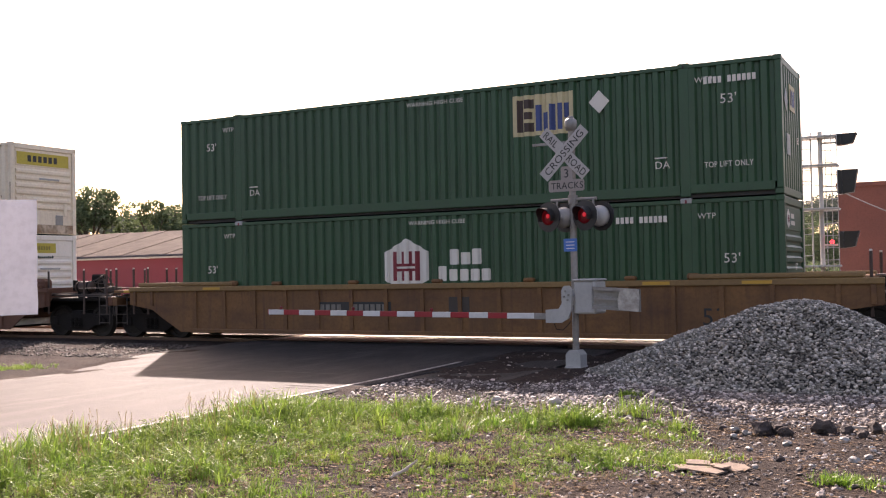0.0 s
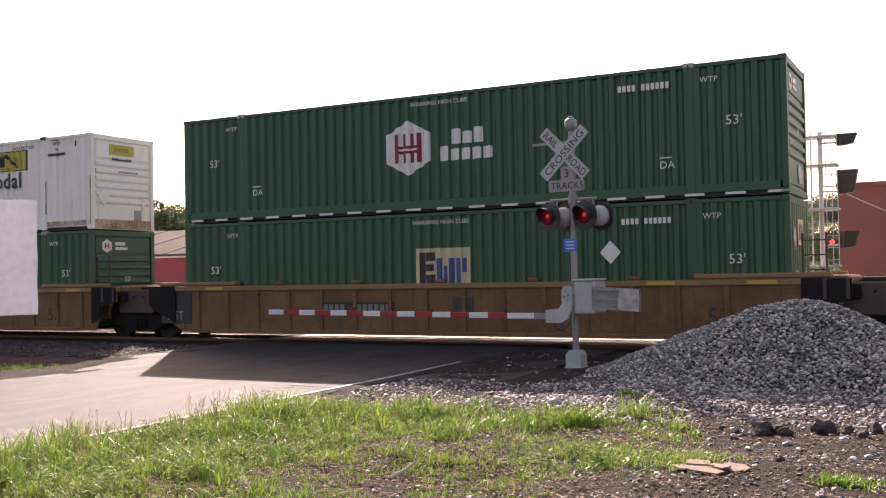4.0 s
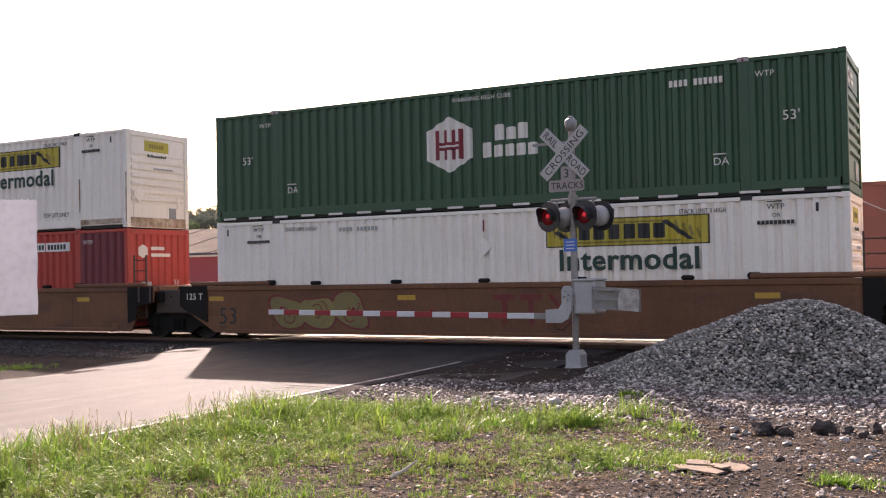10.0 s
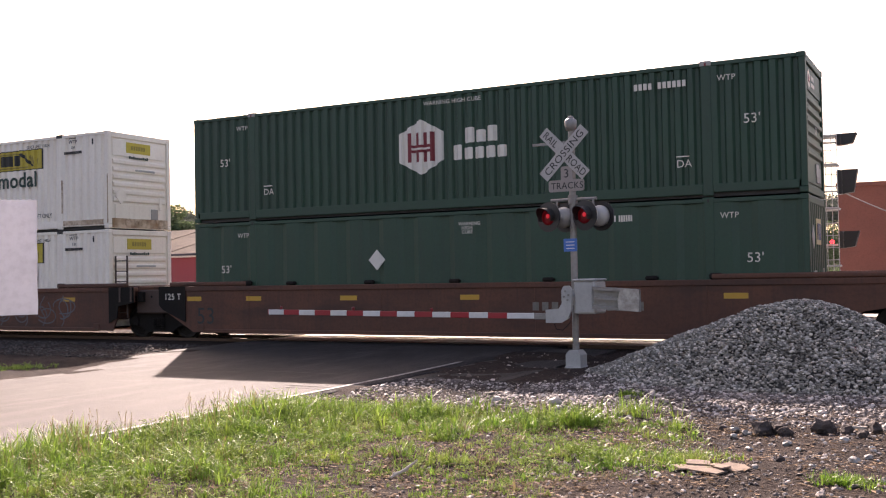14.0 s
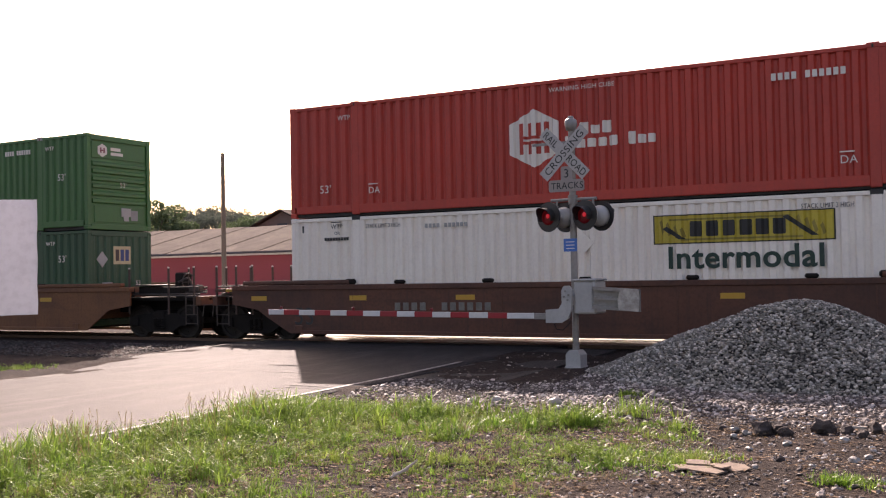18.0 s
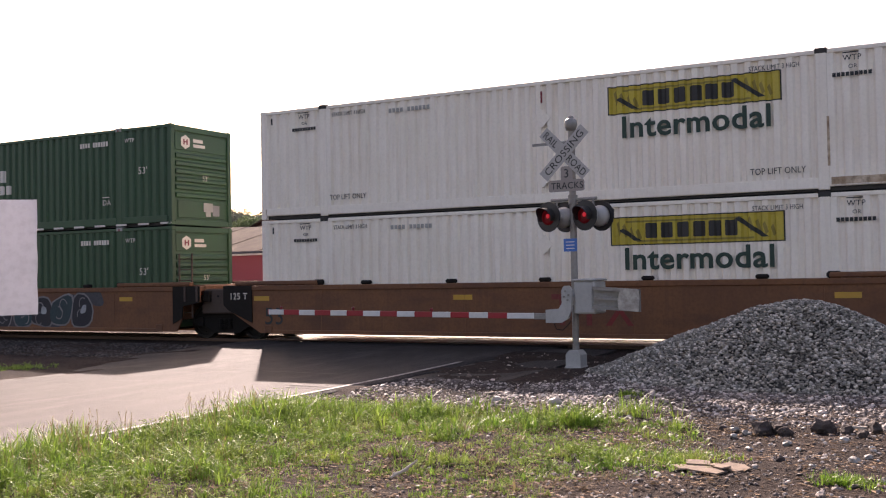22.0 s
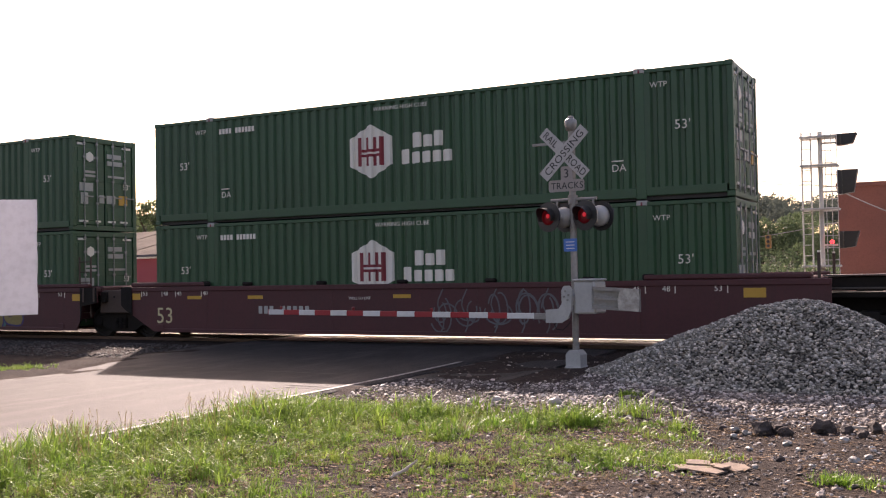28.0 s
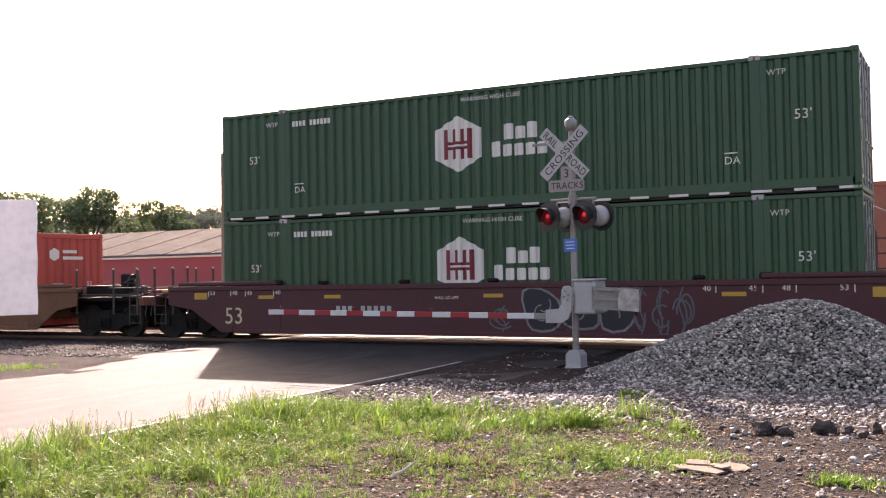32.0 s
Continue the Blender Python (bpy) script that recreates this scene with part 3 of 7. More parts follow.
        if end == "louvre":
            end_marks_green(c)
        elif end == "ribs":
            write_end("53", 1.9, 1.2, 0.14, MARKWHITE, c, LEN + 0.004)
            if kind == "hubinc":
                part("end_emblem", Build().plate([(0.62 + a * 0.3, 2.2 + b * 0.3) for a, b in HEX], "x", LEN - 0.008, LEN + 0.004), MARKWHITE, c, "small white hexagonal emblem")
                for k in range(2):
                    part("lettering", Build().box(LEN - 0.008, LEN + 0.003, 0.95, 1.5 + 0.25 * k, 2.24 - 0.2 * k, 2.34 - 0.2 * k), MARKWHITE, c)
            else:
                part("end_name_panel", Build().box(LEN - 0.008, LEN + 0.004, 1.0, 1.7, 1.85, 2.4), MARKCREAM, c, "cream name panel")
                for k in range(3):
                    part("name_block", Build().box(LEN + 0.002, LEN + 0.007, 1.08 + 0.2 * k, 1.22 + 0.2 * k, 1.95, 2.3), MARKBROWN if k == 0 else MARKBLUE, c)
                part("placard", Build().plate([(0.55, 1.75), (0.77, 2.0), (0.55, 2.25), (0.33, 2.0)], "x", LEN - 0.008, LEN + 0.004), MARKGREY, c, "diamond placard")
        else:
            x = LEN - 0.03
            part("end_emblem", Build().plate([(0.68 + a * 0.22, 2.25 + b * 0.24) for a, b in HEX], "x", x, x + 0.03), MARKWHITE, c, "small white hexagonal emblem")
            b = Build().box(x, x + 0.028, 0.75, 0.92, 2.2, 2.28).box(x, x + 0.028, 0.5, 0.9, 1.76, 1.83).box(x, x + 0.028, 0.5, 0.9, 1.64, 1.71)
            b.box(x, x + 0.028, 1.38, 1.95, 2.26, 2.4).box(x, x + 0.028, 1.38, 2.0, 2.04, 2.18).box(x, x + 0.028, 1.4, 2.1, 1.66, 1.73)
            part("number_mark", b, MARKGREY, c)
            for y0, y1, z0, z1 in ((0.28, 0.8, 1.2, 1.45), (0.32, 0.6, 0.8, 1.15), (1.05, 1.25, 0.85, 1.1), (1.35, 1.7, 0.85, 1.1)):
                part("notice_plate", Build().box(x, x + 0.03, y0, y1, z0, z1), MARKGREY, c, "pale notice plate")
            part("warning_label", Build().box(x, x + 0.03, 1.85, 2.2, 0.82, 1.12), REFLECTOR, c, "orange warning label")
            for y0, y1, z in ((0.25, 0.6, 0.25), (0.9, 1.1, 0.25), (1.4, 1.7, 0.25), (1.9, 2.2, 0.25), (0.2, 0.5, 2.6), (2.0, 2.35, 2.6)):
                part("reflective_strip", Build().box(x, x + 0.03, y0, y1, z, z + 0.06), MARKWHITE, c)
            write_end("53'", 2.0, 1.32, 0.17, MARKWHITE, c, LEN)
        if dash:
            dashes(c)
    return c


# ---------- well cars ----------
def wheelset_mesh():
    b = Build()
    b.tube((0, -0.8, 0), (0, 0.8, 0), 0.08, n=12)
    for s in (-1, 1):
        prof = [(0.0, 0.1), (0.0, 0.16), (0.02, 0.17), (0.03, 0.36), (-0.005, 0.38), (-0.005, 0.455), (0.1, 0.465), (0.105, 0.495), (0.13, 0.495), (0.135, 0.4), (0.1, 0.37), (0.09, 0.17), (0.15, 0.12), (0.15, 0.1)]
        b.lathe([(s * (0.82 - d), r) for d, r in prof], (0, 0, 0), "y", 28)
        for i in range(6):
            a = i * math.pi / 3
            b.tube((0.28 * math.cos(a), s * 0.8, 0.28 * math.sin(a)), (0.28 * math.cos(a), s * 0.825, 0.28 * math.sin(a)), 0.025, n=6)
    return b.mesh("wheelset", WHEELSTEEL)


WHEELS = wheelset_mesh()
fr = Build()
fr.plate([(-1.15, 0.5), (-1.0, 0.62), (-0.55, 0.7), (0.55, 0.7), (1.0, 0.62), (1.15, 0.5), (1.15, 0.38), (0.75, 0.34), (0.45, 0.17), (-0.45, 0.17), (-0.75, 0.34), (-1.15, 0.38)], "y", 0, 0.1)
fr.cbox(-1.02, -0.78, -0.06, 0.12, 0.34, 0.6).cbox(0.78, 1.02, -0.06, 0.12, 0.34, 0.6)
SIDEFRAME = fr.mesh("side_frame", BLACKSTEEL)
coil = []
for j in range(6):
    coil += [(0.27 + j * 0.05, 0.045), (0.285 + j * 0.05, 0.068), (0.3 + j * 0.05, 0.068), (0.315 + j * 0.05, 0.045)]
SPRING = Build().lathe(coil, (0, 0, 0), "z", 10).mesh("spring", BLACKSTEEL)
BOLSTER = Build().cbox(-0.2, 0.2, -1.0, 1.0, 0.42, 0.78, 0.03).mesh("bolster", BLACKSTEEL)
WHEELSETS = []


def truck(car, x):
    """A four-wheel truck under a car: two wheelsets, side frames, springs and bolster."""
    t = part("truck", BOLSTER, None, car, "black four-wheeled freight truck")
    t.location = (x, WID / 2, -0.085)
    for s, turn in ((-1, 0.0), (1, math.pi)):
        o = part("side_frame", SIDEFRAME, None, t)
        o.matrix_local = Matrix.Translation((0, s * 0.98, 0)) @ Matrix.Rotation(turn, 4, "Z")
        for k in (-0.16, 0.0, 0.16):
            part("spring", SPRING, None, t).location = (k, s * 1.0, 0)
    for dx in (-0.89, 0.89):
        w = part("wheelset", WHEELS, None, t)
        w.location = (dx, 0, 0.46)
        WHEELSETS.append((w, dx))


def reservoir(car, x, z):
    """A lying air tank with its straps and cradles."""
    z -= 0.12
    big = part("reservoir", Build().lathe([(-0.38, 0.06), (-0.34, 0.14), (-0.28, 0.17), (0.28, 0.17), (0.34, 0.14), (0.38, 0.06)], (x, 0.52, z), "x", 20), BROWNPOST, car, "brown steel air reservoir", smooth=True)
    for k in (-0.2, 0.2):
        part("reservoir_strap", Build().lathe([(-0.025, 0.182), (0.025, 0.182)], (x + k, 0.52, z), "x", 20), BLACKSTEEL, big)
        part("reservoir_cradle", Build().cbox(x + k - 0.03, x + k + 0.03, 0.4, 0.64, 1.06, z - 0.15, 0.01), BLACKSTEEL, big)
    part("valve", Build().cbox(x - 0.5, x - 0.4, 0.44, 0.6, z - 0.12, z + 0.2, 0.02), BLACKSTEEL, big)
    part("pipe", Build().tube((x + 0.3, 0.5, z + 0.15), (x + 0.75, 0.45, z + 0.3), 0.022, n=7).tube((x + 0.75, 0.45, z + 0.3), (x + 0.95, 0.45, z - 0.2), 0.022, n=7), RODSTEEL, big)
    return big


BROWNPOST = material("rusty_brown_post", (0.07, 0.04, 0.03), 0.7, soil=0.4)


def platform(car, x, s, paint, tank=False):
    """The coupler end of a car: deck, rails, ladder, brake gear, hoses and coupler. s: +1 at the right end, which is the longer one."""
    e = 4.3 if s > 0 else 2.7

    def bx(b, a0, a1, y0, y1, z0, z1, c=0.015):
        lo, hi = sorted((x + s * a0, x + s * a1))
        return b.cbox(lo, hi, y0, y1, z0, z1, c)
    part("end_deck", bx(Build(), 0.3, e, 0.35, WID - 0.35, 0.97, 1.07), BLACKSTEEL, car)
    part("centre_sill", bx(Build(), 0.2, e + 0.05, 0.95, WID - 0.95, 0.62, 0.97), BLACKSTEEL, car)
    part("end_sill", bx(Build(), e - 0.18, e, 0.0, WID, 0.85, 1.1), paint, car)
    part("coupler", bx(bx(Build(), e, e + 0.2, 1.1, WID - 1.1, 0.66, 0.92, 0.05), e - 0.3, e + 0.04, 1.18, WID - 1.18, 0.7, 0.88), BLACKSTEEL, car, "black knuckle coupler")
    part("uncoupling_lever", Build().tube((x + s * (e + 0.04), 0.1, 0.86), (x + s * (e + 0.04), 1.15, 0.86), 0.015, n=6).tube((x + s * (e + 0.04), 0.1, 0.86), (x + s * (e + 0.04), 0.05, 0.55), 0.015, n=6), RODSTEEL, car)
    for y in (0.03, WID - 0.07):
        for a in ((e - 2.7, e - 1.2, e - 0.27) if s > 0 else (1.35, 1.9, e - 0.12)):
            post = part("handrail_post", Build().cbox(x + s * a - 0.032, x + s * a + 0.032, y, y + 0.04, 0.6, 1.9, 0.008), BROWNPOST, car, "brown upright post with a pale tip")
            part("post_tip", Build().cbox(x + s * a - 0.03, x + s * a + 0.03, y + 0.002, y + 0.038, 1.9, 1.94, 0.008), MARKWHITE, post)
        for z in (1.12, 1.36):
            part("handrail", Build().tube((x + s * (e - 1.4), y + 0.02, z), (x + s * (e - 0.1), y + 0.02, z), 0.018, n=8), RODSTEEL, car)
        lad = part("ladder", Build().tube((x + s * (e - 0.55), y, 0.3), (x + s * (e - 0.55), y, 1.15), 0.016, n=6).tube((x + s * (e - 0.14), y, 0.3), (x + s * (e - 0.14), y, 1.15), 0.016, n=6), RODSTEEL, car)
        for k in range(4):
            part("rung", Build().tube((x + s * (e - 0.55), y, 0.35 + 0.25 * k), (x + s * (e - 0.14), y, 0.35 + 0.25 * k), 0.014, n=6), RODSTEEL, lad)
    if s > 0:
        wheel = Build()
        wc = Vector((x + s * (e - 1.1), 0.75, 1.5))
        for i in range(16):
            a, a2 = i * math.pi / 8, (i + 1) * math.pi / 8
            wheel.tube(wc + Vector((0, math.cos(a), math.sin(a))) * 0.25, wc + Vector((0, math.cos(a2), math.sin(a2))) * 0.25, 0.018, n=6)
        for i in range(4):
            a = i * math.pi / 2
            wheel.tube(wc, wc + Vector((0, math.cos(a), math.sin(a))) * 0.25, 0.012, n=6)
        part("brake_wheel", wheel, RODSTEEL, car)
        part("brake_stand", bx(Build(), e - 1.45, e - 1.12, 0.55, 0.95, 1.07, 1.78, 0.04), BLACKSTEEL, car)
        part("air_tank", Build().lathe([(-0.55, 0.05), (-0.5, 0.17), (0.5, 0.17), (0.55, 0.05)], (x + s * 1.5, 1.75, 1.26), "x", 16), paint, car)
        if not tank:
            part("valve_box", bx(Build(), 1.7, 3.3, 0.3, 1.0, 1.12, 1.4, 0.03), BLACKSTEEL, car)
            part("box_cover", bx(Build(), 1.65, 2.9, 0.2, 1.1, 1.41, 1.44, 0.008), RODSTEEL, car)
            part("pipe_guard", bx(Build(), 0.6, 1.6, 0.02, 0.3, 1.1, 1.36, 0.03), BLACKSTEEL, car)
        if tank:
            reservoir(car, x + s * 2.68, 1.53)
        if tank:
            house = part("end_housing", bx(Build(), 0.88, 1.55, -0.12, 0.3, 0.95, 1.68, 0.09), paint, car, "rounded end housing with a yellow label")
            part("label_plate", bx(Build(), 1.0, 1.4, -0.126, -0.116, 1.2, 1.5, 0.002), REFLECTOR, house)
        for k, (a0, z0, a1, z1) in enumerate(((3.05, 1.5, 3.35, 1.62), (3.35, 1.62, 3.5, 1.3), (3.5, 1.3, 3.9, 1.34), (3.2, 1.15, 3.8, 1.25))):
            part("brake_rod", Build().tube((x + s * a0, 0.5 + 0.1 * k, z0), (x + s * a1, 0.55 + 0.1 * k, z1), 0.03, n=8), RODSTEEL, car)
        part("slack_adjuster", bx(Build(), 3.45, 3.85, 0.45, 0.7, 1.2, 1.42, 0.04), RODSTEEL, car)
        part("brake_cylinder", Build().lathe([(-0.3, 0.06), (-0.28, 0.15), (0.22, 0.15), (0.3, 0.06)], (x + s * 2.5, 0.75, 1.24), "x", 14), RODSTEEL, car)
    else:
        if tank:
            reservoir(car, x + s * 0.6, 1.72)
        part("running_board", bx(Build(), 0.7, 2.5, -0.14, 0.45, 1.22, 1.3, 0.01), paint, car, "flat walkway board at the car's end")
        part("board_edge", bx(Build(), 0.72, 2.1, -0.15, -0.141, 1.225, 1.295, 0.002), REFLECTOR, car)
        part("valve_body", bx(Build(), 1.0, 1.45, 0.6, 1.1, 1.07, 1.5, 0.05), BLACKSTEEL, car)
        part("air_tank", Build().lathe([(-0.4, 0.05), (-0.36, 0.15), (0.36, 0.15), (0.4, 0.05)], (x + s * 1.9, 1.6, 1.24), "x", 14), paint, car)
    for y, z in ((0.22, 1.16), (0.5, 1.2)):
        part("brake_pipe", Build().tube((x + s * 0.4, y, z), (x + s * (e - 0.2), y, z), 0.026, n=8), RODSTEEL, car)
    hose = Build()
    pts = [(e - 0.02, 0.8, 0.78), (e + 0.1, 0.8, 0.6), (e + 0.16, 0.84, 0.42), (e + 0.17, 0.95, 0.34)]
    for p, q in zip(pts, pts[1:]):
        hose.tube((x + s * p[0], p[1], p[2]), (x + s * q[0], q[1], q[2]), 0.028, n=8)
    part("air_hose", hose, BLACKSTEEL, car)
    truck(car, x + s * (2.5 if s > 0 else 1.45))


def joint_end(car, x, s, paint, with_truck):
    """An articulated end: sloped apron, ladder posts, drawbar."""
    def bx(b, a0, a1, y0, y1, z0, z1, c=0.015):
        lo, hi = sorted((x + s * a0, x + s * a1))
        return b.cbox(lo, hi, y0, y1, z0, z1, c)
    part("end_deck", bx(Build(), 0.25, 1.5, 0.3, WID - 0.3, 0.98, 1.12), BLACKSTEEL, car)
    part("drawbar", bx(Build(), 0.2, 1.6, 1.0, WID - 1.0, 0.6, 0.95), BLACKSTEEL, car)
    part("end_sill", bx(Build(), 1.12, 1.3, 0.0, WID, 0.95, 1.25), BLACKSTEEL, car)
    part("end_cap", bx(Build(), 0.35, 1.1, 0.1, WID - 0.1, 1.13, 1.42, 0.04), paint, car)
    if s > 0:
        lad = part("end_ladder", Build().cbox(x + 0.2, x + 0.24, 0.02, 0.07, 0.5, 2.3, 0.006).cbox(x + 0.66, x + 0.7, 0.02, 0.07, 0.5, 2.3, 0.006), BROWNPOST, car, "dark brown end ladder")
        for k in range(6):
            part("rung", Build().tube((x + 0.22, 0.045, 0.65 + 0.3 * k), (x + 0.68, 0.045, 0.65 + 0.3 * k), 0.014, n=6), BROWNPOST, lad)
    if with_truck:
        for y in (0.12, WID - 0.2):
            part("articulation_cover", bx(Build(), 0.95, 2.3, y, y + 0.08, 0.62, 1.3, 0.03), BROWNPOST, car, "dark brown plate over the joint")
        part("articulation_casting", bx(Build(), 1.2, 2.1, 0.7, WID - 0.7, 0.7, 1.38, 0.06), BLACKSTEEL, car)
        for k in range(3):
            part("cover_bolt", Build().tube((x + s * (1.2 + 0.35 * k), 0.1, 1.1), (x + s * (1.2 + 0.35 * k), 0.12, 1.1), 0.03, n=8), BLACKSTEEL, car)
    part("brake_pipe", Build().tube((x + s * 0.3, 0.25, 1.2), (x + s * 1.6, 0.3, 1.15), 0.035, n=8).tube((x + s * 0.3, 2.2, 1.25), (x + s * 1.6, 2.1, 1.2), 0.035, n=8), RODSTEEL, car)
    if with_truck:
        truck(car, x + s * 1.65)


def well_car(paint, ribbed, left, right, low=False, label="", marks="bars", number=None, tank=""):
    """One well unit, its foot under the container's near left corner. left, right: 'coupler', 'joint' or 'lead' (a joint that carries the truck)."""
    car = thing("well_car", None, label, "well car", "well cars of the freight train")
    mid, high = (1.08, 1.2) if low else (1.38, 1.5)
    lx = -1.85 if left == "coupler" else -1.15
    rx = LEN + (1.85 if right == "coupler" else 1.15)
    foot = [(LEN + 0.1, 0.13), (LEN + 1.0, 0.72), (rx, 0.85)] if right == "coupler" else [(LEN + 0.3, 0.13), (LEN + 0.5, 0.5), (LEN + 0.55, 0.85), (rx, 0.95)]
    outline = [(0.05, 0.13), *foot, (rx, mid - 0.1), (lx, mid - 0.1), (lx, 0.88), (-1.0, 0.74), (-0.7, 0.55)]
    for y0, y1 in ((-0.15, -0.11), (WID + 0.11, WID + 0.15)) if ribbed else ((-0.18, -0.13), (WID + 0.13, WID + 0.18)):
        part("side_sheet", Build().plate(outline, "y", y0, y1), paint, car)
    for y0, y1 in ((-0.21, 0.0), (WID, WID + 0.21)):
        part("top_chord", Build().cbox(lx, rx, y0, y1, mid - 0.13, mid, 0.015), (CHORD if paint is TANCAR else paint) if ribbed else paint, car)
        for a, b in ((lx + 0.35, 1.9), (14.2, rx - 0.35)):
            part("end_chord", Build().cbox(a, b, y0 + 0.01, y1, mid + 0.004, high, 0.03), (CHORD if paint is TANCAR else paint) if ribbed else paint, car)
        part("bottom_sill", Build().cbox(0.4, LEN - 0.4, y0 + 0.01, y1, 0.115, 0.22, 0.015), paint, car)
        for x in (1.75, 14.15):
            part("guide_block", Build().cbox(x, x + 0.28, y0 + 0.03, y1 - 0.03, mid, mid + 0.14, 0.04), BLACKSTEEL if not ribbed else paint, car)
    if ribbed:
        rib = Build().plate([(-0.21, mid - 0.131), (-0.15, mid - 0.131), (-0.15, 0.2), (-0.18, 0.2)], "x", -0.05, 0.05).mesh("side_rib", paint)
        for k in range(16):
            part("side_rib", rib, None, car).location = (0.8 + k * 1.02 - 0.2, 0, 0)
            o = part("side_rib", rib, None, car)
            o.matrix_local = Matrix.Translation((0.6 + k * 1.02, WID, 0)) @ Matrix.Rotation(math.pi, 4, "Z")
        for x in (lx + 0.15, lx + 0.8, rx - 0.9, rx - 0.25):
            part("end_rib", Build().cbox(x, x + 0.1, -0.2, -0.14, 0.85, mid - 0.131, 0.01), paint, car)
    lug = Build().cbox(-0.13, 0.13, -0.16, 0.03, 0, 0.1, 0.035).mesh("guide_lug", BLACKSTEEL if not ribbed else paint)
    for k in range(5):
        part("guide_lug", lug, None, car).location = (3.3 + 2.4 * k, 0.0, mid)
    seam = Build().cbox(-0.012, 0.012, -0.188, -0.17, 0.2, mid - 0.14, 0.004).mesh("side_seam", paint)
    if not ribbed:
        for x in (2.0, 6.1, 10.2, 14.1):
            part("side_seam", seam, None, car).location = (x, 0, 0)
        for x in (0.2, LEN - 0.45):
            part("jacking_pad", Build().cbox(x, x + 0.25, -0.21, -0.17, 0.13, 0.34, 0.02), paint, car)
    elif left != "coupler":
        part("load_panel", Build().cbox(-0.75, 0.35, -0.166, -0.15, 0.36, mid - 0.14, 0.004), MARKBLACK, car, "black load panel with pale figures")
        write("125T", -0.55, 0.46, 0.24, MARKGREY, car, y=-0.17, squeeze=0.8)
    if ribbed:
        part("notice_plate", Build().cbox(8.45, 9.0, -0.16, -0.15, 0.62, 1.05, 0.004), RODSTEEL, car)
    if right != "coupler":
        a = LEN + (0.5 if marks == "maroon" else 0.2)
        part("end_plate", Build().plate([(a, 0.35), (LEN + 0.52, 0.5), (LEN + 0.57, 0.84), (rx + 0.01, 0.94), (rx + 0.01, mid + 0.004), (a, mid + 0.004)], "y", -0.222, -0.19), BLACKSTEEL, car, "sooty black plate at the car's joint")
        for x in (LEN + 0.62, rx - 0.1):
            part("end_stiffener", Build().cbox(x, x + 0.07, -0.25, -0.222, 0.96, mid, 0.01), BROWNPOST, car)
    if left != "coupler":
        a = -0.75 if marks == "maroon" else -0.2
        part("end_plate", Build().plate([(lx - 0.01, 0.87), (-1.0, 0.73), (a, 0.6 if marks == "maroon" else 0.4), (a, mid + 0.004), (lx - 0.01, mid + 0.004)], "y", -0.222, -0.19), BLACKSTEEL, car, "sooty black plate at the car's joint")
    for k in range(7):
        x = 0.3 + k * (LEN - 0.8) / 6
        part("cross_bearer", Build().cbox(x, x + 0.2, -0.1, WID + 0.1, 0.15, 0.225, 0.01), BLACKSTEEL, car)
    for x in (-0.32, LEN + 0.2):
        part("end_bulkhead", Build().cbox(x, x + 0.12, -0.1, WID + 0.1, 0.45, mid, 0.02), paint, car)
    if left == "coupler":
        platform(car, 0.0, -1, paint, "l" in tank)
    else:
        joint_end(car, 0.0, -1, paint, left == "lead")
    if right == "coupler":
        platform(car, LEN, 1, paint, "r" in tank)
    else:
        joint_end(car, LEN, 1, paint, right == "lead")
    y = -0.184
    if ribbed:
        for x in (0.9, 13.2, 15.3):
            part("reflector", Build().cbox(x, x + 0.6, -0.214, -0.2, mid - 0.1, mid - 0.03, 0.003), REFLECTOR, car)
        mark_row(car, [4.75 + 0.17 * i for i in range(4)] + [5.75 + 0.17 * i for i in range(6)], 0.12, 0.68, 0.2, FADEDMARK, -0.17)
        write("53", 14.45, 0.42, 0.36, MARKBLACK, car, y=-0.156)
        part("number_panel", Build().cbox(4.65, 6.85, -0.158, -0.15, 0.63, 0.94, 0.004), MARKBLACK, car)
    elif marks == "maroon":
        write("53", 0.15, 0.37, 0.43, MARKCREAM, car, y=y)
        for x, t in ((-0.35, "53"), (0.42, "48"), (0.92, "45"), (1.85, "40")):
            write(t, x, 1.14, 0.12, MARKWHITE, car, y=y)
            part("length_mark", Build().box(x - 0.06, x - 0.04, y - 0.002, y + 0.006, 1.1, 1.3), MARKWHITE, car)
        mark_row(car, [3.76 + 0.18 * i for i in range(3)] + [4.5 + 0.19 * i for i in range(5)], 0.12, 0.64, 0.2, MARKGREY, y)
        write("WELL LD LMT", 6.6, 1.0, 0.07, MARKWHITE, car, y=y)
        for x, t in ((13.0, "40"), (13.95, "45"), (14.6, "48"), (15.7, "53")):
            write(t, x, 1.14, 0.12, MARKWHITE, car, y=y)
            part("length_mark", Build().box(x + 0.27, x + 0.29, y - 0.002, y + 0.006, 1.1, 1.3), MARKWHITE, car)
        for x in (1.3, 3.4, 7.9, 13.4):
            part("reflector", Build().cbox(x, x + 0.5, y - 0.004, y + 0.006, 1.03, 1.12, 0.003), REFLECTOR, car)
        part("reflector", Build().cbox(-0.9, -0.45, y - 0.004, y + 0.006, 1.02, 1.2, 0.003), REFLECTOR, car)
        part("reflector", Build().cbox(16.3, 16.75, y - 0.004, y + 0.006, 1.0, 1.2, 0.003), REFLECTOR, car)
    else:
        write("53", 0.18, 0.36, 0.44, MARKBLACK, car, y=y)
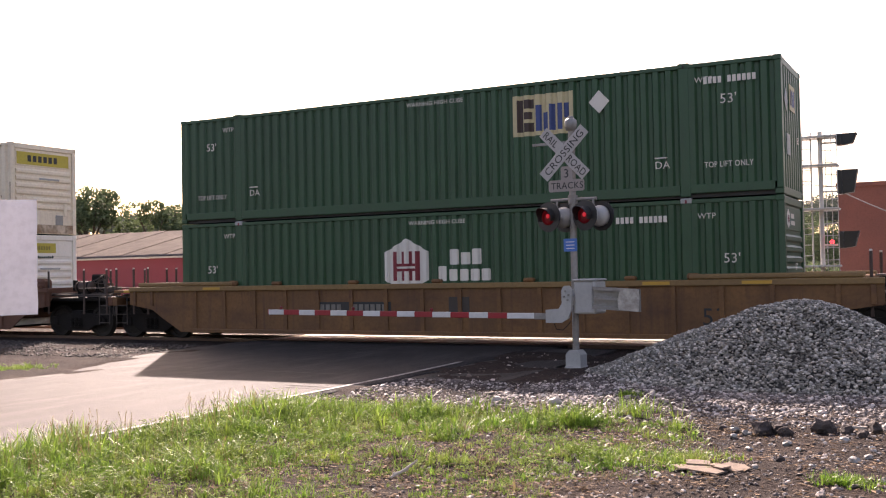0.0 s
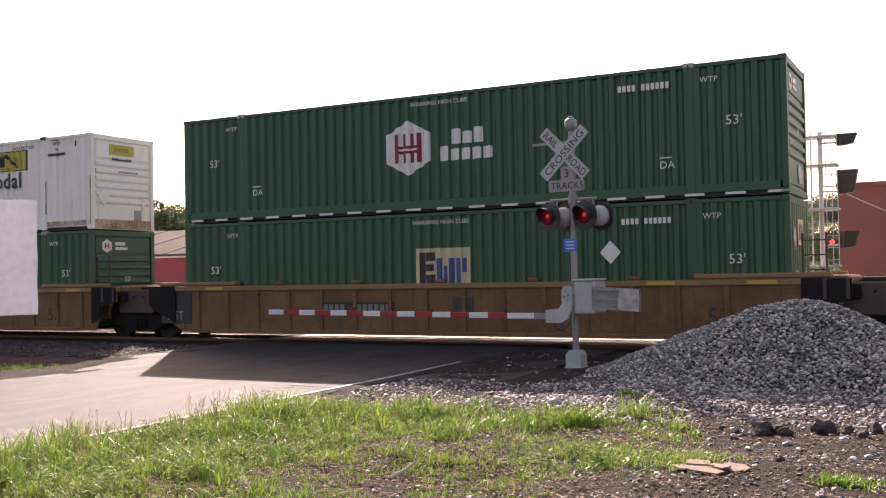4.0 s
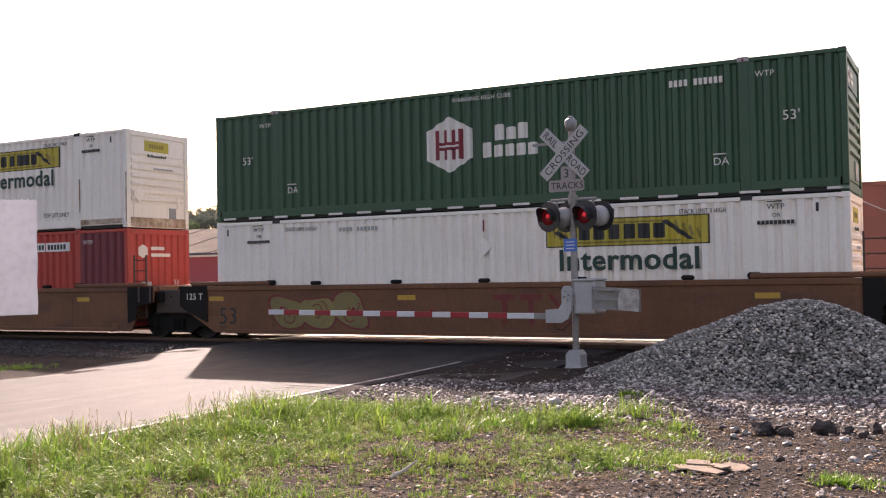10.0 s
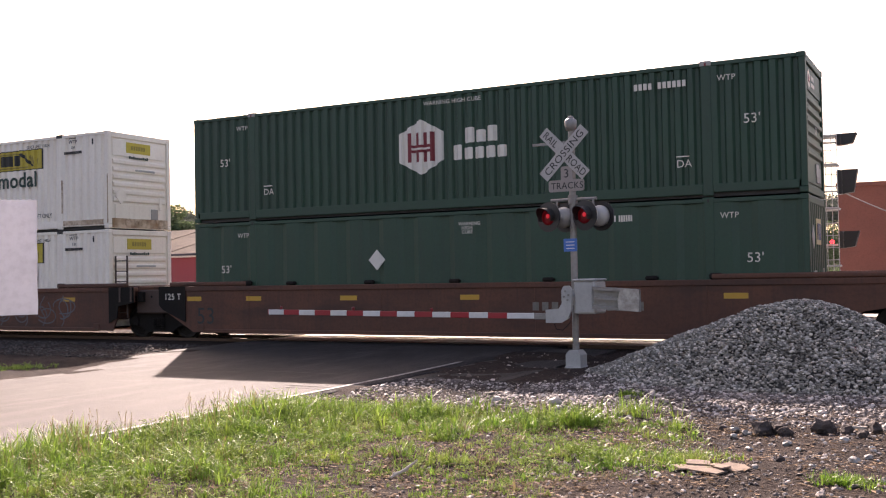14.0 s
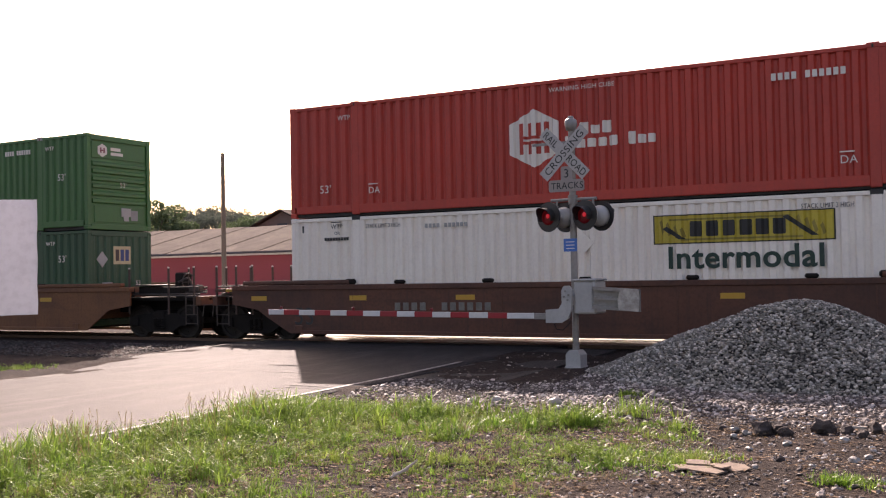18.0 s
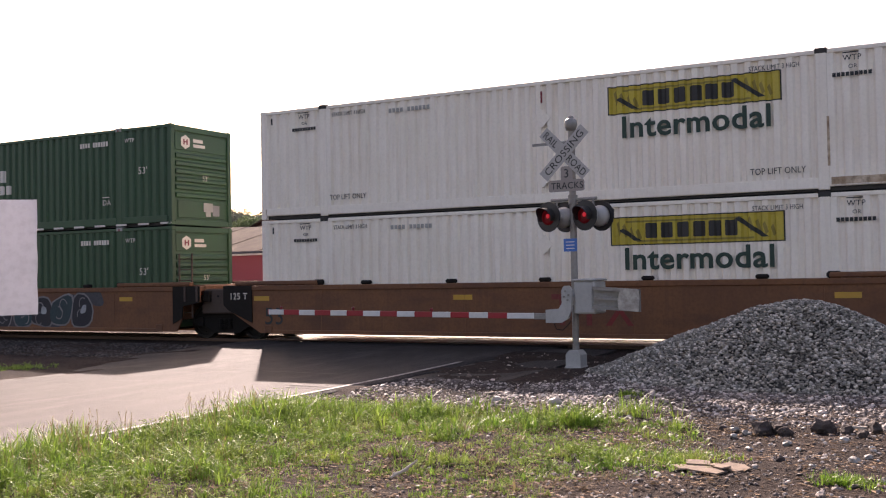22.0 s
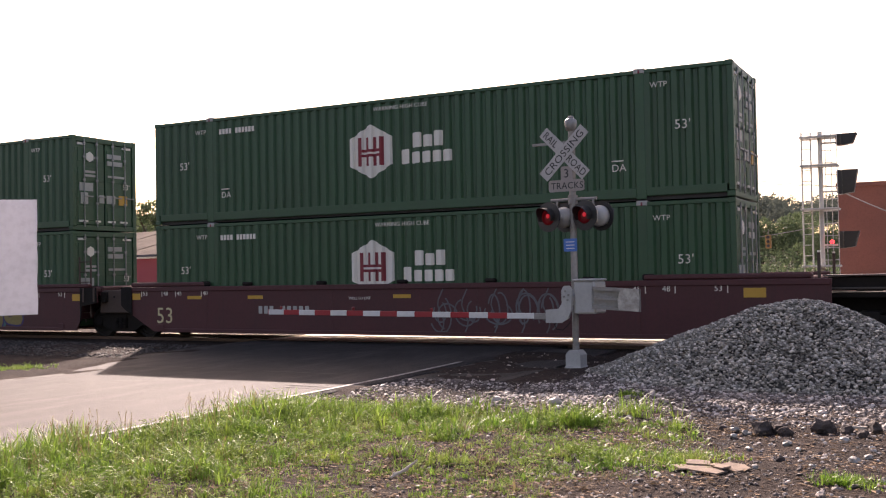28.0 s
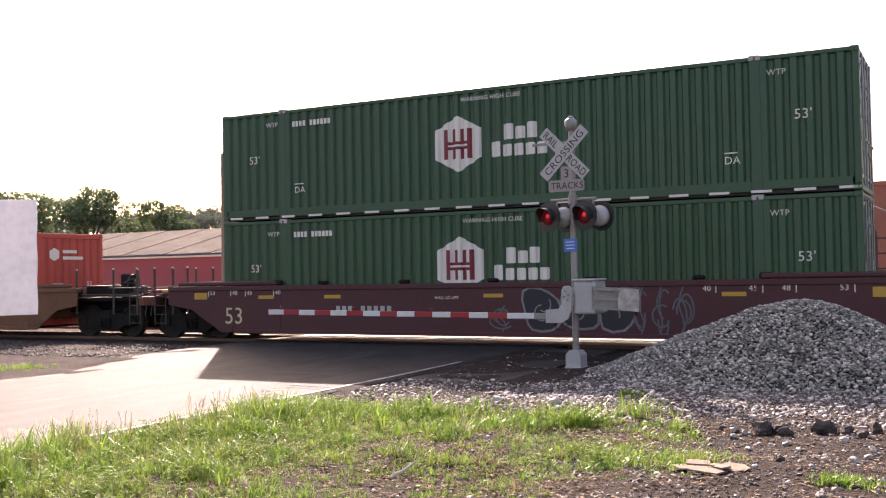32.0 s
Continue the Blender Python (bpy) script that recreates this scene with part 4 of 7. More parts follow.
        if number:
            if paint is not RUSTCAR:
                part("number_panel", Build().cbox(number, number + 3.1, y - 0.004, y + 0.004, 0.66, 0.98, 0.003), MARKBLACK, car, "black number panel")
            mark_row(car, [number + 0.25 + 0.235 * i for i in range(4)] + [number + 1.55 + 0.228 * i for i in range(6)], 0.15, 0.73, 0.19, FADEDMARK, y - 0.008)
        for x in ((-1.2 if left == "coupler" else -0.15, 1.9, 4.9, 8.3, 11.1, 14.45) if paint == RUSTCAR else (-1.2 if left == "coupler" else -0.15, 5.8, 14.3)):
            part("reflector", Build().cbox(x, x + 0.5, y - 0.004, y + 0.006, 0.98, 1.1, 0.003), REFLECTOR, car)
        if left != "coupler":
            write("125 T", lx + 0.2, 1.02, 0.17, MARKWHITE, car, y=-0.227)
    return car


def graffiti(car, x0, x1, z0, z1, line, fill, seed, count=5, y=-0.184, cloud=None, eye=None):
    """Sprayed bulging letter shapes: a cloud behind, rounded bodies with outlines, and curling strokes."""
    g = random.Random(seed)
    w, h = (x1 - x0) / count, z1 - z0
    zm = (z0 + z1) / 2

    def blob(b, cx, cz, rx, rz, d, tilt=0.0, n=16):
        ring = []
        k1, k2 = g.uniform(0, 6.28), g.uniform(0, 6.28)
        for i in range(n):
            a = 2 * math.pi * i / n
            r = 1.0 + 0.12 * math.sin(2 * a + k1) + 0.08 * math.sin(3 * a + k2)
            u, v = abs(math.cos(a)) ** 0.75 * math.copysign(rx * r, math.cos(a)), abs(math.sin(a)) ** 0.75 * math.copysign(rz * r, math.sin(a))
            ring.append((cx + u + tilt * v, d, min(z1, max(z0, cz + v))))
        return add_ring(b, ring)

    def add_ring(b, ring):
        b.add(ring, [tuple(range(len(ring)))])
        return ring

    def ribbon(b, pts, t, d):
        m = len(b.v)
        for i, p in enumerate(pts):
            q0, q1 = pts[max(0, i - 1)], pts[min(len(pts) - 1, i + 1)]
            u = Vector((q1[0] - q0[0], q1[1] - q0[1]))
            u = u.normalized() if u.length > 1e-6 else Vector((1, 0))
            b.v += [(p[0] - u.y * t, d, p[1] + u.x * t), (p[0] + u.y * t, d, p[1] - u.x * t)]
        b.f += [(m + 2 * i, m + 2 * i + 1, m + 2 * i + 3, m + 2 * i + 2) for i in range(len(pts) - 1)]

    def curl(cx, cz, rx, rz, a0, span, n=14):
        return [(cx + rx * math.cos(a0 + span * i / n) * (1 - 0.25 * i / n), min(z1, max(z0, cz + rz * math.sin(a0 + span * i / n)))) for i in range(n + 1)]
    if cloud:
        b = Build()
        for k in range(count * 2 + 2):
            blob(b, x0 - 0.15 * w + (x1 - x0 + 0.3 * w) * k / (count * 2 + 1), zm + g.uniform(-0.36, 0.36) * h, w * 0.42, h * 0.2, y - 0.0004 * (k % 3))
        part("graffiti_cloud", b, cloud, car, "sprayed cloud behind the letters")
    for k in range(count):
        cx, cz = x0 + (k + 0.5) * w, zm + g.uniform(-0.05, 0.05) * h
        lean = g.uniform(-0.25, 0.25)
        d = y - 0.003 - 0.0012 * (k % 2)
        rim, body, inner = Build(), Build(), Build()
        if fill:
            state = g.getstate()
            blob(rim, cx, cz, w * 0.56, h * 0.47, d, lean)
            g.setstate(state)
            blob(body, cx, cz, w * 0.5, h * 0.42, d - 0.003, lean)
            for _ in range(2):
                ribbon(inner, curl(cx + g.uniform(-0.15, 0.15) * w, cz + g.uniform(-0.2, 0.2) * h, w * 0.2, h * 0.17, g.uniform(0, 6.28), g.uniform(2.5, 4.5)), 0.016, d - 0.006 - 0.0004 * _)
            part("graffiti_fill", body, fill[k % len(fill)], car)
            part("graffiti_stroke", inner, line, car)
            if eye and k % 2 == 0:
                spot = Build()
                blob(spot, cx + 0.1 * w, cz + 0.05 * h, w * 0.13, h * 0.12, d - 0.008, lean)
                part("graffiti_spot", spot, eye, car)
        else:
            for i in range(3):
                ribbon(rim, curl(cx + g.uniform(-0.2, 0.2) * w, cz + g.uniform(-0.15, 0.15) * h, w * g.uniform(0.25, 0.6), h * g.uniform(0.22, 0.45), g.uniform(0, 6.28), g.uniform(2.8, 5.2)), 0.02, d - 0.0006 * i)
            ribbon(rim, [(cx + lean * w + 0.12 * w * math.sin(j * 0.9), z0 + h * j / 8) for j in range(9)], 0.018, d - 0.002)
        part("graffiti_outline", rim, line, car)


SPRAYGREY = material("faded_grey_spray", (0.13, 0.13, 0.14), 0.8, soil=0.6, dirt=(0.1, 0.06, 0.05))
SPRAYDIM = material("dull_grey_spray", (0.075, 0.07, 0.075), 0.8, soil=0.7, dirt=(0.05, 0.03, 0.03))
SPRAYBLACK = material("dark_spray", (0.03, 0.028, 0.035), 0.8, soil=0.5, dirt=(0.08, 0.05, 0.04))
SPRAYYELLOW = material("faded_yellow_spray", (0.26, 0.2, 0.07), 0.8, soil=0.6, dirt=(0.14, 0.09, 0.05))
SPRAYTEAL = material("teal_spray", (0.06, 0.17, 0.17), 0.8, soil=0.5)
SPRAYVIOLET = material("violet_spray", (0.06, 0.04, 0.13), 0.8, soil=0.5)
SPRAYRED = material("faded_red_spray", (0.22, 0.03, 0.025), 0.8, soil=0.5)
SPRAYWHITE = material("pale_spray", (0.4, 0.42, 0.43), 0.8, soil=0.6, dirt=(0.14, 0.09, 0.08))
SPRAYINK = material("blue_black_spray", (0.03, 0.028, 0.033), 0.8, soil=0.5, dirt=(0.06, 0.04, 0.035))
SPRAYSEA = material("dark_sea_spray", (0.035, 0.06, 0.065), 0.8, soil=0.6, dirt=(0.05, 0.04, 0.035))
SPRAYPALE = material("worn_pale_spray", (0.24, 0.23, 0.23), 0.8, soil=0.7, dirt=(0.08, 0.05, 0.05))
SPRAYBLUE = material("grey_blue_spray", (0.08, 0.092, 0.105), 0.8, soil=0.6, dirt=(0.08, 0.06, 0.06))


def red_letters(car, x0, x1, ink):
    w = (x1 - x0) / 3
    for k in range(2):
        a = x0 + k * w
        part("faded_mark", Build().plate([(a, 1.1), (a, 0.98), (a + w * 0.3, 0.98), (a + w * 0.3, 0.4), (a + w * 0.5, 0.4), (a + w * 0.5, 0.98), (a + w * 0.8, 0.98), (a + w * 0.8, 1.1)], "y", -0.19, -0.18), ink, car, "faded red mark")
    part("faded_mark", Build().plate([(x0 + 2 * w, 0.4), (x0 + 2.2 * w, 0.4), (x0 + 3 * w, 1.1), (x0 + 2.8 * w, 1.1)], "y", -0.19, -0.18), ink, car, "faded red mark")
    part("faded_mark", Build().plate([(x0 + 2.8 * w, 0.4), (x0 + 3 * w, 0.4), (x0 + 2.2 * w, 1.1), (x0 + 2.0 * w, 1.1)], "y", -0.194, -0.19), ink, car, "faded red mark")


def spray_train(cars):
    """Graffiti and faded marks, car by car."""
    graffiti(cars[4], 2.6, 8.6, 0.3, 1.15, SPRAYBLACK, None, 3, 5)
    graffiti(cars[5], 2.0, 4.9, 0.2, 1.2, SPRAYRED, (SPRAYYELLOW,), 4, 3)
    red_letters(cars[5], 8.4, 10.4, SPRAYRED)
    part("yellow_patch", Build().cbox(6.8, 9.7, -0.188, -0.18, 0.22, 1.2, 0.003), SPRAYYELLOW, cars[8])
    red_letters(cars[8], 7.2, 9.4, SPRAYRED)
    graffiti(cars[8], 11.3, 15.0, 0.25, 1.15, SPRAYGREY, None, 9, 4)
    red_letters(cars[11], 8.3, 10.2, SPRAYRED)
    graffiti(cars[12], 9.0, 13.2, 0.18, 1.25, SPRAYPALE, (SPRAYINK, SPRAYSEA), 5, 5, cloud=SPRAYDIM, eye=SPRAYWHITE)
    graffiti(cars[13], 4.6, 13.6, 0.2, 0.95, SPRAYBLACK, (SPRAYDIM, SPRAYBLUE), 6, 13)
    graffiti(cars[14], 9.0, 12.4, 0.22, 1.24, SPRAYGREY, None, 7, 5)
    graffiti(cars[15], 10.1, 14.1, 0.18, 1.26, SPRAYVIOLET, (SPRAYYELLOW,), 8, 5, cloud=SPRAYTEAL)
    graffiti(cars[16], 8.9, 11.6, 0.22, 1.26, SPRAYPALE, (SPRAYINK,), 10, 3)
    graffiti(cars[16], 11.4, 12.8, 0.22, 1.24, SPRAYGREY, None, 12, 3)
    graffiti(cars[16], 7.9, 8.7, 0.25, 0.85, SPRAYGREY, None, 13, 1)


# each stack: foot at 0 s, car kind, car ends, upper and lower container
STACKS = [
    (-19.51, "tan", "coupler", "coupler", ("emp", GREEN, "ribs", (10.13, 1.62, 12.25, 2.25, 1.98, 0.68)), ("hub", GREEN, "louvre")),
    (-42.67, "brown", "joint", "coupler", ("white", CREAM, "louvre"), ("white", WHITE, "louvre")),
    (-62.19, "tan", "joint", "lead", ("hub", GREEN, "louvre", "dash"), ("emp", GREEN, "ribs", (7.36, 1.05, 12.33, 1.78, 1.5, 0.68))),
    (-81.97, "tan", "coupler", "lead", ("white", WHITE, "louvre"), ("hub", GREEN, "louvre")),
    (-105.41, "orange", "joint", "coupler", ("white", CREAM, "louvre", ("plain",)), ("white", WHITE, "louvre")),
    (-124.85, "orange", "joint", "lead", ("hub", GREEN, "louvre", "dash"), ("white", WHITE, "louvre")),
    (-144.34, "orange", "coupler", "lead", ("white", WHITE, "louvre"), ("hubinc", RED, "ribs", "patch")),
    (-167.92, "rust", "joint", "coupler", ("hub", DARKGREEN, "louvre"), ("emp", DARKGREEN, "ribs", "broad")),
    (-187.37, "rust", "joint", "lead", ("white", WHITE, "louvre"), ("white", WHITE, "louvre")),
    (-206.73, "rust", "coupler", "lead", ("hubinc", RED, "ribs"), ("white", WHITE, "louvre")),
    (-230.31, "orange", "joint", "coupler", ("hub", LEAFGREEN, "louvre"), ("emp", GREEN, "ribs")),
    (-249.59, "orange", "joint", "lead", ("white", WHITE, "louvre"), ("white", WHITE, "louvre")),
    (-268.91, "orange", "coupler", "lead", ("hub", GREEN, "louvre", "dash"), ("hub", GREEN, "louvre")),
    (-292.37, "low", "coupler", "coupler", ("white", CREAM, "louvre"), ("white", WHITE, "louvre")),
    (-315.82, "maroon", "joint", "coupler", ("hub", GREEN, "doors", "left"), ("hub", GREEN, "doors", "left")),
    (-335.29, "maroon", "joint", "lead", ("hub", GREEN, "doors", "left"), ("hub", GREEN, "doors", "left")),
    (-354.76, "maroon", "coupler", "lead", ("hub", GREEN, "doors", "left", "dash"), ("hub", GREEN, "doors", "left")),
    (-378.20, "orange", "joint", "coupler", None, ("hubinc", RED, "ribs")),
]
PAINTS = {"tan": TANCAR, "brown": BROWNCAR, "orange": ORANGECAR, "rust": RUSTCAR, "low": MAROONCAR, "maroon": MAROONCAR}
CARLABELS = {"brown": "red-brown ribbed well car carrying stacked containers", "tan": "tan-yellow ribbed well car carrying stacked containers", "orange": "orange-brown smooth-sided well car carrying containers",
             "rust": "rusty brown well car with amber reflectors", "low": "low maroon well car with faded graffiti", "maroon": "maroon well car with white load markings"}
BOXLABELS = {"white": "white corrugated shipping container with a yellow name panel", "hub": "green corrugated shipping container with a white hexagonal emblem",
             "hubinc": "red corrugated shipping container with a white hexagonal emblem", "emp": "green corrugated shipping container with a cream name panel"}
TRAIN = []


def build_train():
    for x, kind, left, right, upper, lower in STACKS:
        car = well_car(PAINTS[kind], kind in ("tan", "brown"), left, right, kind == "low", CARLABELS[kind], "maroon" if kind in ("maroon", "low") else "bars",
                       9.9 if right == "coupler" else 2.97 if left == "coupler" else None, {-42.67: "r", -105.41: "r", -268.91: "l"}.get(x, ""))
        TRAIN.append((car, x, 0.0))
        for spec, z, tier in ((upper, TOP, 1), (lower, LOW, 0)):
            if spec:
                name, colour, end, *extra = spec
                word = BOXLABELS[name]
                if "broad" in extra:
                    word = "dark green broad-ribbed shipping container with white diamond placard"
                elif colour is CREAM:
                    word = "stained off-white corrugated shipping container with a yellow panel"
                elif colour is LEAFGREEN:
                    word = "bright green corrugated shipping container with a white emblem"
                c = container(name, colour, end, tier, "broad" in extra, "dash" in extra, end == "doors", word, "left" in extra, next((q for q in extra if isinstance(q, tuple)), None))
                if colour is CREAM:
                    g = random.Random(int(-x))
                    for _ in range(64):
                        rx_, top = 0.2 + 0.277 * g.randrange(0, 57) + g.uniform(-0.02, 0.02), g.choice((2.6, 1.2, 0.9, 0.75, 0.7, 0.6, 0.5, 0.45))
                        ln = g.uniform(0.06, 0.4 if top > 0.8 else 0.2)
                        part("rust_run", Build().plate([(rx_ - 0.014, top), (rx_ + 0.014, top), (rx_ + 0.008, top - ln), (rx_ - 0.004, top - ln)], "y", -0.004, -0.0005), RUSTRUN, c)
                if "patch" in extra:
                    pb = Build()
                    corrugated(pb, 14.25, 16.05, 0.26, 2.77, 0.004, RIBDEEP, 0.277)
                    part("repaired_panel", pb, REDPATCH, c, "darker red repaired side panel")
                TRAIN.append((c, x, z))
    spray_train([ob for ob, x, z in TRAIN if ob.name.startswith("well_car")])


build_train()


# ---------- ground materials ----------
SOIL = material("cinder_soil", (0.046, 0.031, 0.025), 0.95, spec=0.15, dirt=(0.02, 0.015, 0.013), soil=0.95, big=1.3, fine=12.0, bump=1.0, bscale=20.0, deep=0.06, world_space=True)
ASPHALT = material("worn_pale_asphalt", (0.038, 0.034, 0.033), 0.74, dirt=(0.022, 0.02, 0.02), soil=1.0, big=0.8, fine=13.0, bump=0.8, bscale=45.0, spec=0.22, world_space=True, smear=((2.2, 0.4, 1.0), 0.65, (0.066, 0.059, 0.056)))
BALLAST = material("grey_ballast", (0.09, 0.085, 0.08), 0.8, dirt=(0.045, 0.04, 0.038), soil=0.6, big=2.0, fine=16.0, bump=0.9, bscale=22.0, world_space=True)
PALEROAD = material("pale_dusty_concrete", (0.58, 0.54, 0.48), 0.5, dirt=(0.4, 0.37, 0.32), soil=0.5, big=0.6, fine=9.0, world_space=True)
# Heap core, its colour darkened to paint the shade between the stones.
MOUND = material("stone_gap_shade", (0.05, 0.046, 0.043), 0.95, soil=0.5, bump=0.9, bscale=22.0, spec=0.1, world_space=True)
TAR = material("tar_seam", (0.05, 0.045, 0.042), 0.8, world_space=True)
LINEPAINT = material("worn_white_road_paint", (0.4, 0.38, 0.355), 0.75, dirt=(0.1, 0.09, 0.083), soil=1.2, big=2.5, fine=9.0, world_space=True)
STONE = material("grey_crushed_stone", (0.22, 0.205, 0.19), 0.65, dirt=(0.11, 0.1, 0.095), soil=0.5, big=6.0, fine=40.0, vary=0.7)
PALESTONE = material("pale_crushed_stone", (0.34, 0.32, 0.29), 0.55, dirt=(0.25, 0.23, 0.21), soil=0.5, big=6.0, fine=40.0, vary=0.5)
TIEWOOD = material("creosoted_tie_wood", (0.06, 0.045, 0.035), 0.9, streak=0.2)
GRASS = material("grass_blades", (0.14, 0.27, 0.035), 0.42, dirt=(0.3, 0.33, 0.08), soil=0.7, big=1.9, fine=7.0, bump=0.0, world_space=True, thin=0.45, spec=0.5, island=0.5)
DRYGRASS = material("dry_grass_blades", (0.3, 0.24, 0.12), 0.7, dirt=(0.18, 0.14, 0.07), soil=0.4, bump=0.0, world_space=True, thin=0.35, spec=0.1)
LEAF = material("tree_leaves", (0.115, 0.16, 0.08), 0.6, dirt=(0.13, 0.175, 0.085), soil=0.7, big=0.35, fine=2.0, bump=0.0, world_space=True, thin=0.35, spec=0.15, island=0.35)
# Leaves of the trees behind, paled so the colour holds the sky's glare.
LEAFGLARE = material("glare_paled_leaves", (0.17, 0.2, 0.145), 0.65, dirt=(0.12, 0.15, 0.1), soil=0.7, big=0.35, fine=2.0, bump=0.0, world_space=True, thin=0.4, spec=0.15)
# Far foliage greyed so that its colour carries the distance haze.
FARLEAF = material("haze_tinted_far_leaves", (0.1, 0.12, 0.1), 0.8, dirt=(0.13, 0.15, 0.12), soil=0.7, big=0.1, fine=0.6, bump=0.0, world_space=True, thin=0.3, spec=0.05)
BARK = material("tree_bark", (0.09, 0.07, 0.05), 0.9, bump=0.5)
BRICKRED = material("painted_red_brick", (0.18, 0.03, 0.034), 0.75, dirt=(0.11, 0.025, 0.025), soil=0.5, bump=0.3, bscale=8.0, streak=0.25)
BARNRED = material("red_metal_siding", (0.29, 0.035, 0.046), 0.55, dirt=(0.25, 0.04, 0.045), soil=0.35, streak=0.2)
RUSTROOF = material("rusty_metal_roof", (0.05, 0.035, 0.028), 0.95, 0.0, spec=0.1, dirt=(0.1, 0.075, 0.06), soil=0.8, big=0.5, fine=3.0, streak=0.3)
TRIMWHITE = material("white_trim_paint", (0.75, 0.73, 0.7), 0.6, soil=0.2, dirt=(0.5, 0.47, 0.43))
SIGNDARK = material("dark_sign_ground", (0.03, 0.03, 0.045), 0.5)
PINKSIGN = material("faded_red_sign", (0.62, 0.3, 0.26), 0.5, soil=0.2)
GLASSDARK = material("dark_window_glass", (0.02, 0.025, 0.03), 0.12, soil=0.1, bump=0.0)
BROWNBRICK = material("brown_red_brick", (0.2, 0.07, 0.05), 0.85, dirt=(0.12, 0.05, 0.04), soil=0.5, bump=0.4, bscale=10.0)
BLUEWALL = material("blue_grey_metal_wall", (0.2, 0.28, 0.38), 0.5, streak=0.15)
POLEWOOD = material("weathered_pole_wood", (0.13, 0.1, 0.08), 0.85, streak=0.4)
GALV = material("galvanised_steel", (0.29, 0.275, 0.26), 0.5, 0.3, dirt=(0.17, 0.14, 0.12), soil=0.6)
GALVPAINT = material("grey_enamel_cabinet", (0.43, 0.42, 0.4), 0.5, dirt=(0.24, 0.22, 0.2), soil=0.35, streak=0.3)
SIGNWHITE = material("white_sign_sheet", (0.47, 0.44, 0.42), 0.5, dirt=(0.3, 0.27, 0.25), soil=0.35, streak=0.15)
SIGNBLUE = material("blue_sign_sheet", (0.04, 0.16, 0.5), 0.45, soil=0.15)
LAMPBLACK = material("black_lamp_paint", (0.015, 0.015, 0.016), 0.5)
LENSRED = material("lit_red_lens", (0.08, 0.004, 0.007), 0.3, soil=0.0, bump=0.0, glow=(1.0, 0.01, 0.025, 0.011))
LENSBRIGHT = material("bright_red_lamp", (0.6, 0.02, 0.02), 0.3, soil=0.0, bump=0.0, glow=(1.0, 0.03, 0.04, 1.8))
LAMPCORE = material("red_lamp_core", (0.5, 0.02, 0.03), 0.3, soil=0.0, bump=0.0, glow=(1.0, 0.03, 0.06, 0.13))
# Sign white browned and darkened; its backlit shade is in the colour.
TRACKSIGN = material("shaded_white_sheet", (0.33, 0.28, 0.26), 0.5, soil=0.3, dirt=(0.2, 0.16, 0.15))
BOARDWHITE = material("thin_white_board", (0.66, 0.66, 0.7), 0.6, dirt=(0.46, 0.46, 0.5), soil=0.35, big=2.0, thin=0.4)
LENSRED_DIM = material("dim_red_lens", (0.08, 0.004, 0.007), 0.3, soil=0.0, bump=0.0, glow=(1.0, 0.01, 0.025, 0.007))
STRIPERED = material("red_reflective_tape", (0.36, 0.015, 0.022), 0.5, soil=0.2)
STRIPEWHITE = material("white_reflective_tape", (0.68, 0.66, 0.63), 0.5, soil=0.3, dirt=(0.4, 0.37, 0.33))


# ---------- ground, road, tracks ----------
RIDGE = ((-420, 16), (-245, 16), (-229, 17.5), (-212, 13.5), (-197, 14), (-161, 11), (-147, 11), (-101, 14), (-83, 15.5), (-70, 12), (-52, 12.5), (-40, 10), (200, 9))


def rise(x, y):
    """Height of the land: flat by the railway, wooded hills far behind."""
    h = 0.0
    if y > 120:
        d = min(1.0, (y - 120) / 150)
        u = max(-419.0, min(199.0, x * 270 / y))
        for (a, za), (c, zc) in zip(RIDGE, RIDGE[1:]):
            if a <= u < c:
                t = (u - a) / (c - a)
                h = d * d * (3 - 2 * d) * (za + (zc - za) * t * t * (3 - 2 * t))
    return GROUND + h


def apron(x, y):
    """The ground climbs to the crossing beside the road."""
    if not 15 < y < 21:
        return 0.0
    d = max(0.0, -16.6 - x, x + 7.9)
    return 0.065 * min(1.0, (y - 15) / 5.5) * max(0.0, 1 - d / 1.8)


def ground_sheet():
    def steps(a, b, near, far, n0, n1):
        s = [near[0] + (near[1] - near[0]) * i / n0 for i in range(n0 + 1)]
        lo = [near[0] - (near[0] - a) * (i / n1) ** 2.2 for i in range(1, n1 + 1)]
        hi = [near[1] + (b - near[1]) * (i / n1) ** 2.2 for i in range(1, n1 + 1)]
        return lo[::-1] + s + hi
    xs = steps(-1500, 1500, (-22, 4), None, 130, 40)
    ys = steps(-800, 2500, (4, 21), None, 100, 40)
    b = Build()
    for y in ys:
        for x in xs:
            z = rise(x, y)
            if -24 < x < 6 and 3 < y < 20:
                on_road = (-15.2 if y < 14.5 else -16.35) < x < -8.85
                z += apron(x, y) if on_road else apron(x, y) + 0.05 * noise.noise((x * 0.7, y * 0.7, 0)) + 0.02 * noise.noise((x * 2.5, y * 2.5, 3))
                if on_road:
                    z -= 0.05
            b.v.append((x, y, z))
    w = len(xs)
    b.f = [(j * w + i, j * w + i + 1, (j + 1) * w + i + 1, (j + 1) * w + i) for j in range(len(ys) - 1) for i in range(w - 1)]
    return solid("ground", b, SOIL, "dark cinder soil with scattered stones and grass", "ground", kind="structure", smooth=True)


ground_sheet()


def road_height(y):
    if y < 15:
        return GROUND + 0.012
    return GROUND + 0.012 + 0.05 * min(1.0, (y - 15) / 5.5)


